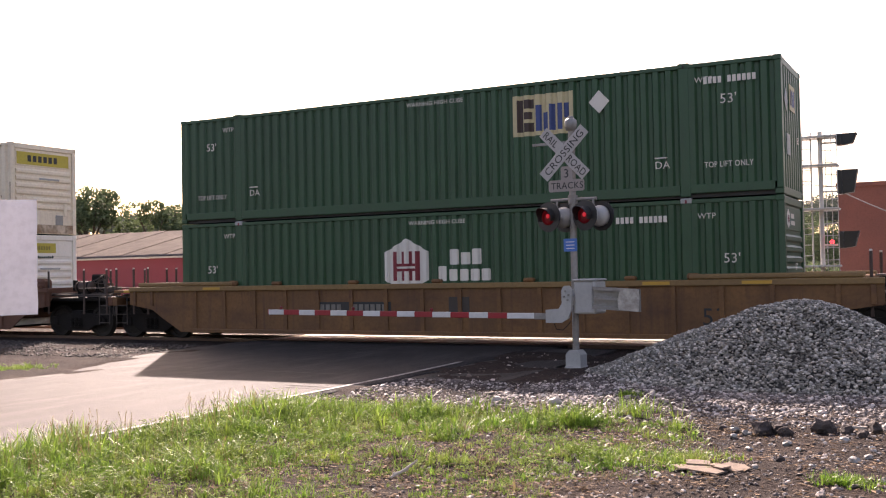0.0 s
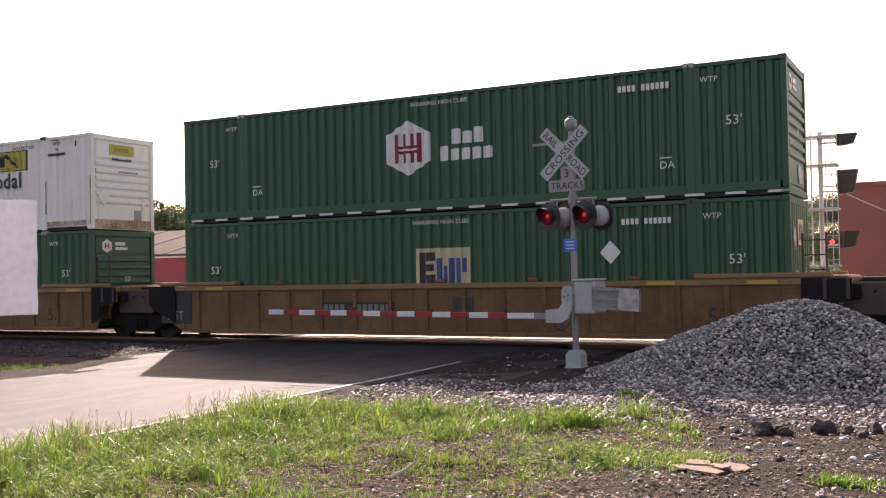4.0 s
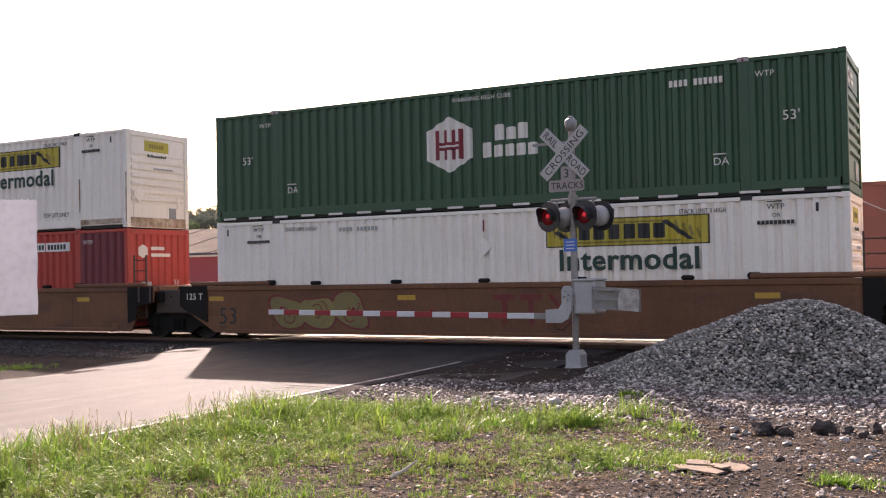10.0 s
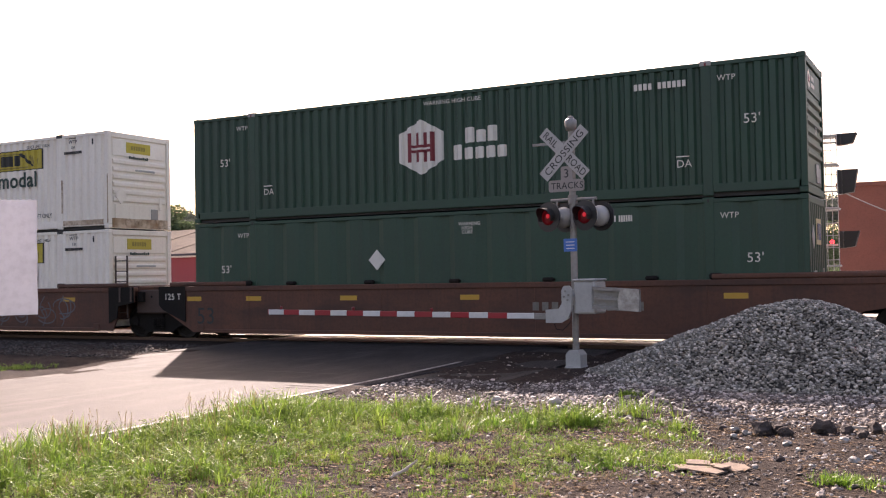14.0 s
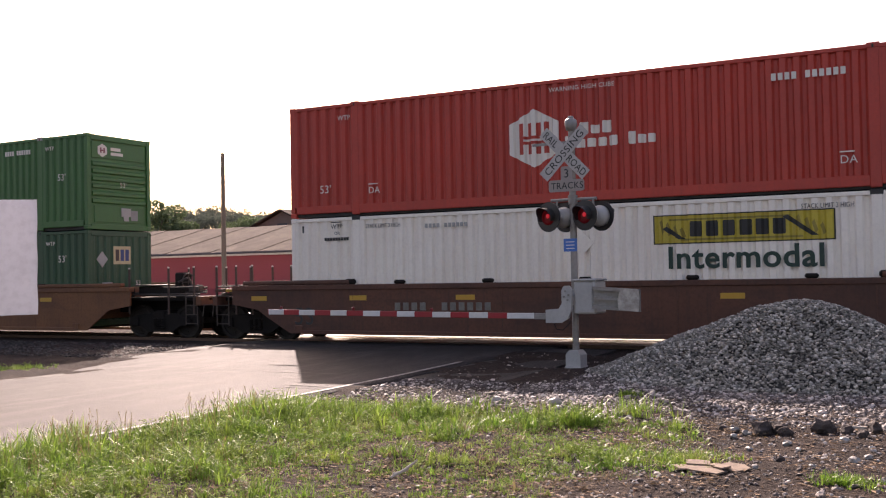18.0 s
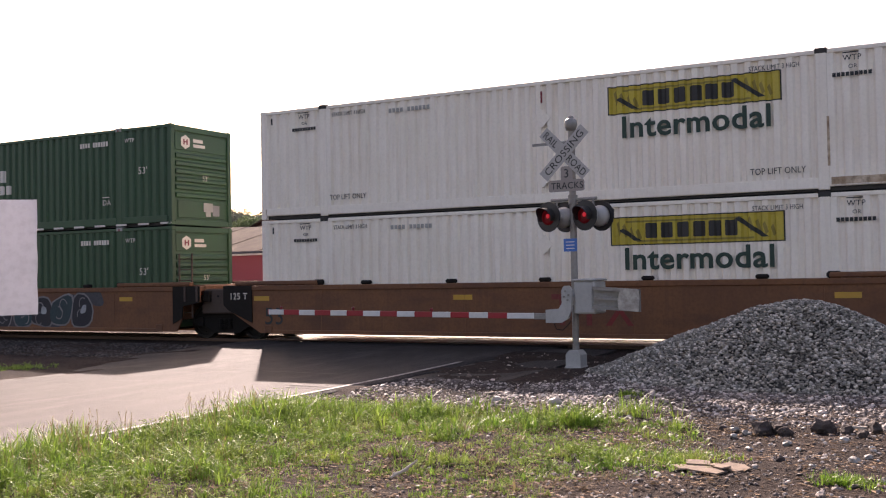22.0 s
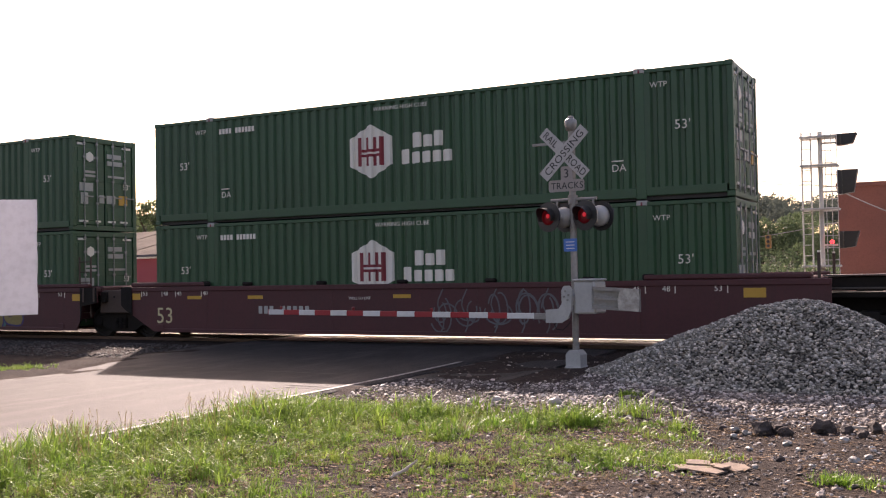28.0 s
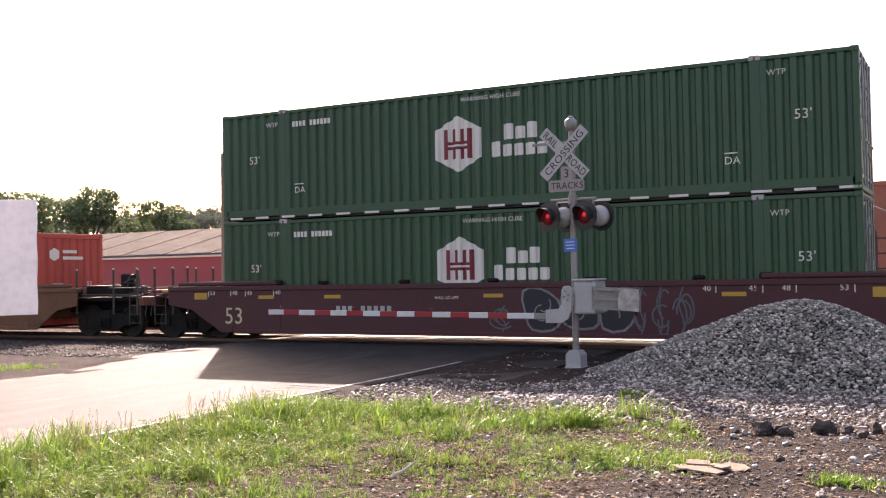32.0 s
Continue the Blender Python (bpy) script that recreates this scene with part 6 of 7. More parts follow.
def weeds(name, count, label):
    """Low broad-leaved plants among the grass."""
    V, F = [], []
    made = 0
    while made < count:
        x, y = rng.uniform(-8.7, -3.0), rng.uniform(4.6, 11.5)
        if rng.random() > grass_density(x, y) * (1.0 if x < -6 else 0.4):
            continue
        made += 1
        z = land(x, y)
        top = rng.uniform(0.05, 0.28)
        for k in range(rng.randrange(8, 18)):
            a = rng.uniform(0, 6.28)
            h = top * rng.uniform(0.2, 1.0)
            ln, wd = rng.uniform(0.03, 0.075), rng.uniform(0.008, 0.018)
            c, s = math.cos(a), math.sin(a)
            px_, py_, pz_ = x + 0.03 * c, y + 0.03 * s, z + h
            up = rng.uniform(-0.1, 0.6)
            m = len(V)
            V += [(px_, py_, pz_), (px_ + ln * 0.5 * c - wd * s, py_ + ln * 0.5 * s + wd * c, pz_ + ln * up * 0.5 + 0.004), (px_ + ln * c, py_ + ln * s, pz_ + ln * up * 0.7), (px_ + ln * 0.5 * c + wd * s, py_ + ln * 0.5 * s - wd * c, pz_ + ln * up * 0.5 + 0.004)]
            F.append((m, m + 1, m + 2, m + 3))
    me = bpy.data.meshes.new(name)
    me.from_pydata(V, [], F)
    me.materials.append(WEED)
    return tagged(new(name, me), label, "weeds", kind="stuff")


weeds("weeds", 650, "low broad-leaved weeds among the grass")


def seed_stalks(name, spots, label):
    V, F = [], []
    for x, y, h in spots:
        z = land(x, y)
        for _ in range(3):
            a, lean = rng.uniform(0, 6.28), rng.uniform(0.05, 0.3)
            hh = h * rng.uniform(0.7, 1.1)
            blade(V, F, x + rng.uniform(-0.05, 0.05), y + rng.uniform(-0.05, 0.05), z, hh, 0.003, lean, a)
            tx, ty, tz = V[-1]
            for k in range(10):
                b_ = rng.uniform(0, 6.28)
                m = len(V)
                q = (tx - 0.004 * k * math.cos(a), ty - 0.004 * k * math.sin(a), tz - 0.012 * k)
                V += [q, (q[0] + 0.01 * math.cos(b_), q[1] + 0.01 * math.sin(b_), q[2] + 0.008), (q[0], q[1], q[2] + 0.022)]
                F.append((m, m + 1, m + 2))
    me = bpy.data.meshes.new(name)
    me.from_pydata(V, [], F)
    me.materials.append(DRYGRASS)
    return tagged(new(name, me), label, "grass", kind="stuff")


seed_stalks("seed_stalk", [(rng.uniform(-8.8, -7.3), rng.uniform(5.8, 10.4), rng.uniform(0.25, 0.45)) for _ in range(40)], "thin seeding grass stalks by the road")

LITTER = material("dead_leaves", (0.2, 0.13, 0.08), 0.85, dirt=(0.36, 0.28, 0.2), soil=0.6, big=9.0, fine=30.0, bump=0.0, world_space=True, thin=0.2, spec=0.15, island=0.5)


def litter(name, count, label):
    """Dead leaves, straw bits and chips lying on the soil, each a folded scrap."""
    V, F = [], []
    made = 0
    while made < count:
        x, y = rng.uniform(-8.0, 0.6), rng.uniform(5.6, 12.6)
        near = 0.25 + 0.9 * max(0.0, noise.noise((x * 1.2, y * 1.2, 71))) + 0.8 * math.exp(-((x + 4.4) ** 2 / 1.2 + (y - 7.6) ** 2 / 0.4)) + 0.8 * math.exp(-((x + 3.6) ** 2 / 0.6 + (y - 10.4) ** 2 / 0.3))
        if rng.random() > near:
            continue
        made += 1
        z = land(x, y) + rng.uniform(0.004, 0.02)
        a, ln, wd, up = rng.uniform(0, 6.28), rng.uniform(0.012, 0.05), rng.uniform(0.004, 0.02), rng.uniform(0.0, 0.018)
        c, q = math.cos(a), math.sin(a)
        m = len(V)
        V += [(x - ln * c, y - ln * q, z + up * rng.random()), (x + wd * q, y - wd * c, z + up), (x + ln * c, y + ln * q, z + up * rng.random()), (x - wd * q, y + wd * c, z + up)]
        F += [(m, m + 1, m + 2), (m, m + 2, m + 3)]
    me = bpy.data.meshes.new(name)
    me.from_pydata(V, [], F)
    me.materials.append(LITTER)
    return tagged(new(name, me), label, "litter", kind="stuff")


litter("leaf_litter", 7000, "dead leaves and straw scraps on the dirt")

SLABSTONE = material("tan_sandstone", (0.27, 0.2, 0.145), 0.9, dirt=(0.15, 0.11, 0.085), soil=0.6, big=5.0, bump=0.5)
DARKROCK = material("dark_slag_rock", (0.045, 0.032, 0.03), 0.85, soil=0.5, big=6.0, bump=0.8)
PALEWOOD = material("bleached_wood", (0.55, 0.48, 0.4), 0.8, soil=0.4, big=6.0)


def lump(name, x, y, size, material_, label, category, flat=0.8, seed=1):
    r_ = random.Random(seed)
    bm = bmesh.new()
    bmesh.ops.create_icosphere(bm, subdivisions=2, radius=1.0)
    for v in bm.verts:
        k = 0.85 + 0.5 * noise.noise((v.co.x * 1.3 + seed, v.co.y * 1.3, v.co.z * 1.3)) + r_.uniform(-0.06, 0.06)
        v.co = Vector((v.co.x, v.co.y * 0.8, v.co.z * flat)) * k * size
    me = bpy.data.meshes.new(name)
    bm.to_mesh(me)
    bm.free()
    me.materials.append(material_)
    ob = tagged(new(name, me), label, category)
    ob.matrix_world = pose(x, y, land(x, y) + size * flat * 0.45, 0, 0, seed * 40)
    return ob


for i, (x, y, s) in enumerate(((-2.06, 11.2, 0.15), (-1.9, 11.3, 0.12), (-1.8, 11.15, 0.09), (-1.46, 11.5, 0.15), (-1.22, 11.45, 0.09), (-0.95, 11.5, 0.12), (-1.05, 11.2, 0.08), (-2.5, 11.3, 0.05), (-1.6, 9.6, 0.05))):
    lump("rock", x, y, s, DARKROCK, "dark rough slag rock on the dirt", "rock", 0.8, i + 2)
for i, (x, y, s) in enumerate(((-4.95, 12.5, 0.13), (-4.8, 12.2, 0.08), (-5.9, 12.7, 0.09), (-6.2, 12.5, 0.07), (-6.6, 12.1, 0.06), (-1.2, 10.9, 0.07), (-1.0, 9.9, 0.07), (-0.9, 10.1, 0.05), (-1.7, 10.6, 0.06), (-0.9, 10.5, 0.045),
                               (-2.3, 10.9, 0.06), (-2.2, 11.1, 0.07), (-2.35, 11.25, 0.06), (-7.2, 12.0, 0.05), (-1.75, 9.15, 0.05), (-1.55, 10.3, 0.04), (-2.0, 10.2, 0.045), (-1.3, 9.4, 0.04), (-0.6, 11.3, 0.07), (-3.6, 7.2, 0.04), (-4.2, 7.4, 0.03))):
    lump("pale_rock", x, y, s, PALESTONE, "pale rounded stone on the gravel", "rock", 0.6, i + 11)
slab = thing("broken_slab", pose(-2.12, 8.92, land(-2.12, 8.92)), "broken tan sandstone slab lying on the dirt", "stone slab")
for i, (x, y, a, w, d) in enumerate(((0.0, 0.0, 10, 0.3, 0.26), (0.26, 0.12, -25, 0.28, 0.22), (-0.2, -0.08, 40, 0.2, 0.2), (0.05, -0.2, -10, 0.3, 0.14), (0.08, 0.08, 60, 0.12, 0.1), (-0.12, 0.14, 20, 0.22, 0.16), (0.16, -0.04, 75, 0.16, 0.1))):
    p = part("slab_piece", Build().plate([(-w / 2, -d / 2), (w * 0.4, -d * 0.6), (w / 2, d * 0.2), (w * 0.1, d / 2), (-w * 0.45, d * 0.4)], "z", 0, 0.013), SLABSTONE, slab)
    p.matrix_local = pose(x * 0.85, y * 0.85, 0.004 + 0.004 * i, 3 * (i % 2), 2, a)
stick = thing("driftwood", pose(-4.5, 7.72, land(-4.5, 7.72) + 0.03, 0, 0, 55), "curled bleached piece of wood", "wood scrap")
part("shaft", Build().tube((-0.14, 0, 0.0), (0.02, 0.02, 0.05), 0.01, 0.016, n=7).tube((0.02, 0.02, 0.05), (0.13, 0, 0.13), 0.016, 0.006, n=7), PALEWOOD, stick)
part("splinter", Build().tube((-0.1, 0.03, 0.02), (0.06, 0.05, 0.04), 0.014, 0.008, n=6), PALEWOOD, stick)
lath = thing("wooden_lath", pose(-1.08, 11.55, land(-1.08, 11.55) + 0.05, 0, 4, 25), "short pale wooden lath on the stones", "wood scrap")
part("shaft", Build().cbox(-0.14, 0.14, -0.02, 0.02, -0.012, 0.012, 0.004), PALEWOOD, lath)


# ---------- crossing signal ----------
def blade_sign(parent, turn, words, at, y):
    """One arm of the crossbuck: words as (text, start along the arm)."""
    arm = part("crossbuck_blade", Build().cbox(-0.61, 0.61, -0.004, 0.004, -0.114, 0.114, 0.003), SIGNWHITE, parent, "white crossbuck blade with black words")
    arm.matrix_local = Matrix.Translation((at[0], y, at[1])) @ Matrix.Rotation(radians(-turn), 4, "Y")
    for t, x in words:
        write(t, x, -0.065, 0.135, MARKBLACK, arm, y=-0.008, squeeze=1.1 if len(t) > 5 else 0.85)
    return arm


def flasher(parent, x, y, z, turn, lit):
    """One flashing lamp: round target, hood, lens, domed housing."""
    f = part("signal_light", Build().lathe([(-0.05, 0.19), (0.02, 0.2), (0.1, 0.185), (0.16, 0.13), (0.19, 0.05)], (0, 0, 0), "y", 24), GALVPAINT, parent, "round red crossing light with a black target", smooth=True)
    f.matrix_local = Matrix.Translation((x, y, z)) @ Matrix.Rotation(radians(turn), 4, "Z")
    part("target", Build().lathe([(-0.07, 0.02), (-0.06, 0.28), (-0.045, 0.28), (-0.045, 0.02)], (0, 0, 0), "y", 32), LAMPBLACK, f)
    hood = Build()
    n = 18
    for i in range(n + 1):
        a = -0.5 + (math.pi + 1.0) * i / n
        far = 0.18 + 0.13 * max(0.0, math.sin(a))
        for r in (0.158, 0.166):
            for d in (-0.07, -far):
                hood.v.append((r * math.cos(a), d, r * math.sin(a)))
    for i in range(n):
        k = 4 * i
        hood.f += [(k, k + 1, k + 5, k + 4), (k + 2, k + 6, k + 7, k + 3), (k + 1, k + 3, k + 7, k + 5)]
    part("hood", hood, LAMPBLACK, f)
    part("lens", Build().lathe([(-0.1, 0.01), (-0.095, 0.08), (-0.075, 0.152), (-0.06, 0.152)], (0, 0, 0), "y", 24), lit, f, "glowing red lens", smooth=True)
    part("filament", Build().lathe([(-0.112, 0.008), (-0.108, 0.04), (-0.1, 0.045)], (0.02, 0, 0.015), "y", 14), LAMPCORE if lit in (LENSRED, LENSRED_DIM) else lit, f, "bright lamp core")
    return f


def crossing_mast(x, y, face, label, drop=0.0, lenses=None):
    """A crossing signal: mast, bell, crossbuck, track count and lamps both ways. face: degrees by which its sign turns from -y."""
    lenses = lenses or (LENSRED, LENSRED_DIM, LENSRED_DIM, LENSRED_DIM)
    m = thing("crossing_signal", pose(x, y, GROUND, 0, 0, face), label, "crossing signal")
    d = -drop
    part("mast", Build().tube((0, 0, 0.2), (0, 0, 4.5 + d), 0.063, n=18), GALV, m, "grey steel mast")
    part("base_casting", Build().plate([(-0.15, 0), (0.15, 0), (0.15, 0.24), (0.08, 0.32), (-0.08, 0.32), (-0.15, 0.24)], "y", -0.14, 0.14), GALVPAINT, m, "pale cast base box")
    part("base_flange", Build().cbox(-0.17, 0.17, -0.17, 0.17, -0.2, 0.03, 0.02), GALVPAINT, m)
    part("foundation", Build().cbox(-0.25, 0.25, -0.25, 0.25, -0.5, -0.02, 0.03), ASPHALT, m)
    part("bell", Build().lathe([(-0.13, 0.03), (-0.12, 0.09), (-0.02, 0.12), (0.06, 0.115), (0.11, 0.06)], (0.0, -0.02, 4.53 + d), "z", 20), GALV, m, "silver crossing bell", smooth=True)
    part("bell_hub", Build().cbox(-0.05, 0.05, -0.07, 0.03, 4.62 + d, 4.68 + d, 0.02), GALV, m)
    blade_sign(m, 45, (("CROSSING", -0.53),), (-0.11, 3.985 + d), -0.115)
    blade_sign(m, -45, (("RAIL", -0.56), ("ROAD", 0.1)), (-0.11, 3.985 + d), -0.095)
    part("sign_bracket", Build().cbox(-0.78, 0.2, -0.09, -0.07, 4.16 + d, 4.21 + d, 0.004), GALV, m)
    z = 3.27 + d
    plate_ = part("track_count_sign", Build().plate([(-0.42, z), (0.25, z), (0.28, z + 0.03), (0.28, z + 0.19), (0.25, z + 0.22), (0.045, z + 0.22), (0.045, z + 0.44), (0.02, z + 0.47), (-0.17, z + 0.47), (-0.195, z + 0.44), (-0.195, z + 0.22), (-0.42, z + 0.22), (-0.45, z + 0.19), (-0.45, z + 0.03)], "y", -0.09, -0.082), TRACKSIGN, m, "white sign counting the tracks")
    write("3", -0.135, z + 0.26, 0.16, MARKBLACK, plate_, y=-0.094)
    write("TRACKS", -0.4, z + 0.05, 0.12, MARKBLACK, plate_, y=-0.094)
    part("crossarm", Build().tube((-0.45, 0, 3.12 + d), (0.48, 0, 3.12 + d), 0.03, n=10), GALV, m)
    part("crossarm_clamp", Build().tube((0, 0, 3.03 + d), (0, 0, 3.2 + d), 0.09, n=12), GALV, m)
    turn = -15
    for s, front, back in ((-1, lenses[0], lenses[2]), (1, lenses[1], lenses[3])):
        cx = -0.33 if s < 0 else 0.41
        part("drop_pipe", Build().tube((cx, 0, 3.12 + d), (cx, 0, 2.8 + d), 0.025, n=8), GALV, m)
        ax = Matrix.Rotation(radians(turn), 3, "Z") @ Vector((0, -0.19, 0))
        flasher(m, cx + ax.x, ax.y, 2.8 + d, turn, front)
        flasher(m, cx - ax.x, -ax.y, 2.8 + d, turn + 180, back)
    notice = part("notice", Build().cbox(-0.17, 0.1, -0.08, -0.072, 2.15 + d, 2.39 + d, 0.002), SIGNBLUE, m, "small blue emergency notice")
    for k in range(3):
        part("notice_line", Build().box(-0.12, 0.05, -0.084, -0.08, 2.32 - 0.06 * k + d, 2.335 - 0.06 * k + d), TRIMWHITE, notice)
    return m


signal = crossing_mast(-6.55, 17.64, -5, "railway crossing signal with red lights and a crossbuck")
PALEWEIGHT = material("chipped_white_paint", (0.5, 0.46, 0.41), 0.6, dirt=(0.22, 0.18, 0.15), soil=0.9, big=7.0, fine=22.0)
# gate machine and lowered arm
gate = thing("crossing_gate", pose(-6.55, 17.64, GROUND, 0, 0, -1), "lowered red and white crossing gate arm with its machine", "crossing gate")
part("machine", Build().cbox(0.1, 0.52, -0.33, 0.25, 1.0, 1.6, 0.03), GALVPAINT, gate, "grey gate machine cabinet")
part("machine_lid", Build().cbox(0.08, 0.54, -0.35, 0.27, 1.6, 1.64, 0.015), GALVPAINT, gate)
part("machine_mount", Build().cbox(-0.09, 0.1, -0.1, 0.1, 1.15, 1.45, 0.02), GALVPAINT, gate)
part("arm_bracket", Build().plate([(-0.42, 0.84), (-0.12, 0.84), (0.02, 0.92), (0.08, 1.07), (0.1, 1.44), (0.05, 1.52), (-0.05, 1.52), (-0.1, 1.44), (-0.1, 1.2), (-0.16, 1.1), (-0.42, 1.08)], "y", -0.42, -0.36), GALVPAINT, gate, "pale cast arm bracket")
part("bracket_shaft", Build().tube((0.0, -0.37, 1.35), (0.12, -0.2, 1.35), 0.05, n=10), GALVPAINT, gate)
for p in ((-0.02, 1.42), (0.04, 1.35), (-0.05, 1.32), (0.02, 1.26)):
    part("bolt", Build().tube((p[0], -0.44, p[1]), (p[0], -0.42, p[1]), 0.02, n=8), GALV, gate)
part("counterweight_bar", Build().plate([(0.45, 1.1), (1.36, 1.04), (1.36, 1.44), (0.45, 1.5)], "y", -0.33, -0.31), GALV, gate, "galvanised counterweight channel")
part("channel_flange", Build().plate([(0.5, 1.44), (1.34, 1.385), (1.34, 1.445), (0.5, 1.5)], "y", -0.43, -0.331), GALV, gate)
part("channel_flange", Build().plate([(0.5, 1.1), (1.34, 1.045), (1.34, 1.1), (0.5, 1.155)], "y", -0.43, -0.331), GALV, gate)
part("channel_rib", Build().plate([(0.52, 1.27), (1.0, 1.235), (1.0, 1.285), (0.52, 1.32)], "y", -0.4, -0.331), GALV, gate)
part("counterweight", Build().plate([(1.0, 1.08), (1.36, 1.05), (1.38, 1.3), (1.36, 1.44), (1.04, 1.46), (0.98, 1.26)], "y", -0.46, -0.431), PALEWEIGHT, gate, "chipped pale counterweight plate")
part("hanging_cable", Build().tube((-0.32, -0.3, 0.86), (-0.26, -0.3, 0.72), 0.007, n=5).tube((-0.26, -0.3, 0.72), (-0.14, -0.28, 0.7), 0.007, n=5).tube((-0.14, -0.28, 0.7), (-0.04, -0.1, 0.86), 0.007, n=5), BLACKSTEEL, gate)
arm = part("arm", Build().cbox(-0.66, -0.36, -0.415, -0.375, 0.9, 1.02, 0.01), GALV, gate, "red and white striped gate arm")
x, k = -0.66, 0
while x > -6.9:
    w = 0.55 if k == 0 else 0.405
    x2 = max(x - w, -6.9)
    lift = 0.01 * -x
    part("stripe", Build().cbox(x2, x, -0.412, -0.378, 0.905 + lift, 1.012 + lift, 0.006), STRIPEWHITE if k % 2 == 0 else STRIPERED, arm)
    x -= w
    k += 1
for x in (-6.55, -4.7, -2.85):
    part("arm_lamp", Build().lathe([(0, 0.02), (0.015, 0.032), (0.06, 0.032), (0.075, 0.015)], (x, -0.395, 1.012 - 0.01 * x), "z", 12), LENSRED, arm, "small red lamp on the arm")

far_signal = crossing_mast(-24.65, 40.2, 175, "distant railway crossing signal with a lit red lamp", 0.3, (LENSRED_DIM, LENSRED_DIM, LENSBRIGHT, LENSRED))


# ---------- roadside board ----------
board = thing("roadside_board", pose(-7.43, 6.26, GROUND - 0.03, 0, 0, 45), "blank white board on a post by the road", "sign board")
outline = [(-0.95, 1.525), (-0.5, 1.52), (0.0, 1.525)] + [(0.004 * math.sin(i * 1.7), 1.525 + i * 0.103) for i in range(1, 10)] + [(0.0, 2.557), (-0.95, 2.55)]
part("panel", Build().plate(outline, "y", -0.006, 0.006), BOARDWHITE, board, "plain white panel")
part("post", Build().cbox(-0.52, -0.43, 0.008, 0.1, -0.3, 2.4, 0.008), POLEWOOD, board)


# ---------- buildings behind ----------
def window(parent, x, z, w, h, y, name="window"):
    """A window on a wall along -y."""
    f = part(name, Build().box(x - w / 2 - 0.08, x + w / 2 + 0.08, y - 0.04, y, z - 0.08, z).box(x - w / 2 - 0.06, x - w / 2, y - 0.03, y, z, z + h).box(x + w / 2, x + w / 2 + 0.06, y - 0.03, y, z, z + h).box(x - w / 2 - 0.06, x + w / 2 + 0.06, y - 0.03, y, z + h, z + h + 0.07), SIGNDARK, parent)
    part("pane", Build().box(x - w / 2, x + w / 2, y - 0.012, y - 0.004, z, z + h), GLASSDARK, f)
    return f


YD = 55.0
depot = thing("depot", None, "long red depot with a rusty metal roof", "building")
x1 = -0.5445 * YD
x0 = x1 - 62
ye = YD * 1.32
part("wall", Build().box(x0, x1, YD, ye, GROUND - 0.1, 3.3), BARNRED, depot)
part("fascia", Build().cbox(x0 - 0.2, x1 - 0.05, YD - 0.35, YD - 0.003, 3.08, 3.36), TRIMWHITE, depot, "white eaves band")
part("gutter", Build().cbox(x0 - 0.2, x1 - 0.05, YD - 0.72, YD - 0.62, 3.2, 3.34, 0.02), SIGNDARK, depot, "dark eaves gutter")
part("downspout", Build().tube((-39.4, YD - 0.1, GROUND), (-39.4, YD - 0.1, 3.05), 0.06, n=8), TRIMWHITE, depot, "white downspout")
rows = 44
for i in range(rows):
    a = x0 - 0.4 + (x1 - 0.3 - x0 + 0.4) * i / rows
    c = x0 - 0.4 + (x1 - 0.3 - x0 + 0.4) * (i + 0.97) / rows
    zz = 0.02 * math.sin(i * 2.1)
    ym = (YD + ye) / 2
    rf = Build().plate([(YD - 0.6, 3.35 + zz), (ym, 5.6 + zz), (ye + 0.4, 3.35 + zz), (ye + 0.4, 3.3 + zz), (ym, 5.5 + zz), (YD - 0.6, 3.3 + zz)], "x", a, c)
    part("roof_sheet", rf, RUSTROOF, depot, "rusty metal roof sheet")
# stepped end wall
w0 = Build()
prof = [(YD - 0.05, GROUND), (YD - 0.05, 5.15), (YD + 3.4, 5.15), (YD + 3.4, 5.62), (YD + 12.8, 5.62), (YD + 12.8, 4.45), (ye, 4.45), (ye, GROUND)]
part("end_wall", w0.plate(prof, "x", x1, x1 + 0.3), BARNRED, depot)
cap = Build()
for a, c, z in ((YD - 0.15, YD + 3.4, 5.15), (YD + 3.3, YD + 12.9, 5.62), (YD + 12.8, ye + 0.1, 4.45)):
    cap.cbox(x1 - 0.05, x1 + 0.4, a, c, z, z + 0.28, 0.03)
cap.cbox(x1 - 0.05, x1 + 0.4, YD + 3.2, YD + 3.42, 5.15, 5.88, 0.03).cbox(x1 - 0.05, x1 + 0.4, YD + 12.75, YD + 12.95, 4.45, 5.88, 0.03).cbox(x1 + 0.2, x1 + 0.36, YD - 0.1, YD + 0.08, GROUND, 5.2, 0.02)
part("coping", cap, TRIMWHITE, depot, "white stepped coping")
part("garage_door", Build().box(x1 + 0.3, x1 + 0.34, YD + 1.7, YD + 5.6, GROUND, 3.4), TRIMWHITE, depot, "white garage door")
part("awning", Build().plate([(x1 + 0.3, 3.75), (x1 + 1.5, 3.6), (x1 + 1.5, 3.5), (x1 + 0.3, 3.65)], "y", YD + 1.4, YD + 9.0), BARNRED, depot, "thin flat awning")
for k in range(4):
    part("awning_stay", Build().tube((x1 + 0.3, YD + 1.6 + 2.3 * k, 5.0), (x1 + 1.4, YD + 1.6 + 2.3 * k, 3.6), 0.025, n=6), GALV, depot)
part("door_frame", Build().box(x1 + 0.3, x1 + 0.4, YD + 1.45, YD + 1.7, GROUND, 3.55).box(x1 + 0.3, x1 + 0.4, YD + 5.6, YD + 5.85, GROUND, 3.55).box(x1 + 0.3, x1 + 0.4, YD + 1.7, YD + 5.6, 3.4, 3.55), TRIMWHITE, depot, "white door frame")
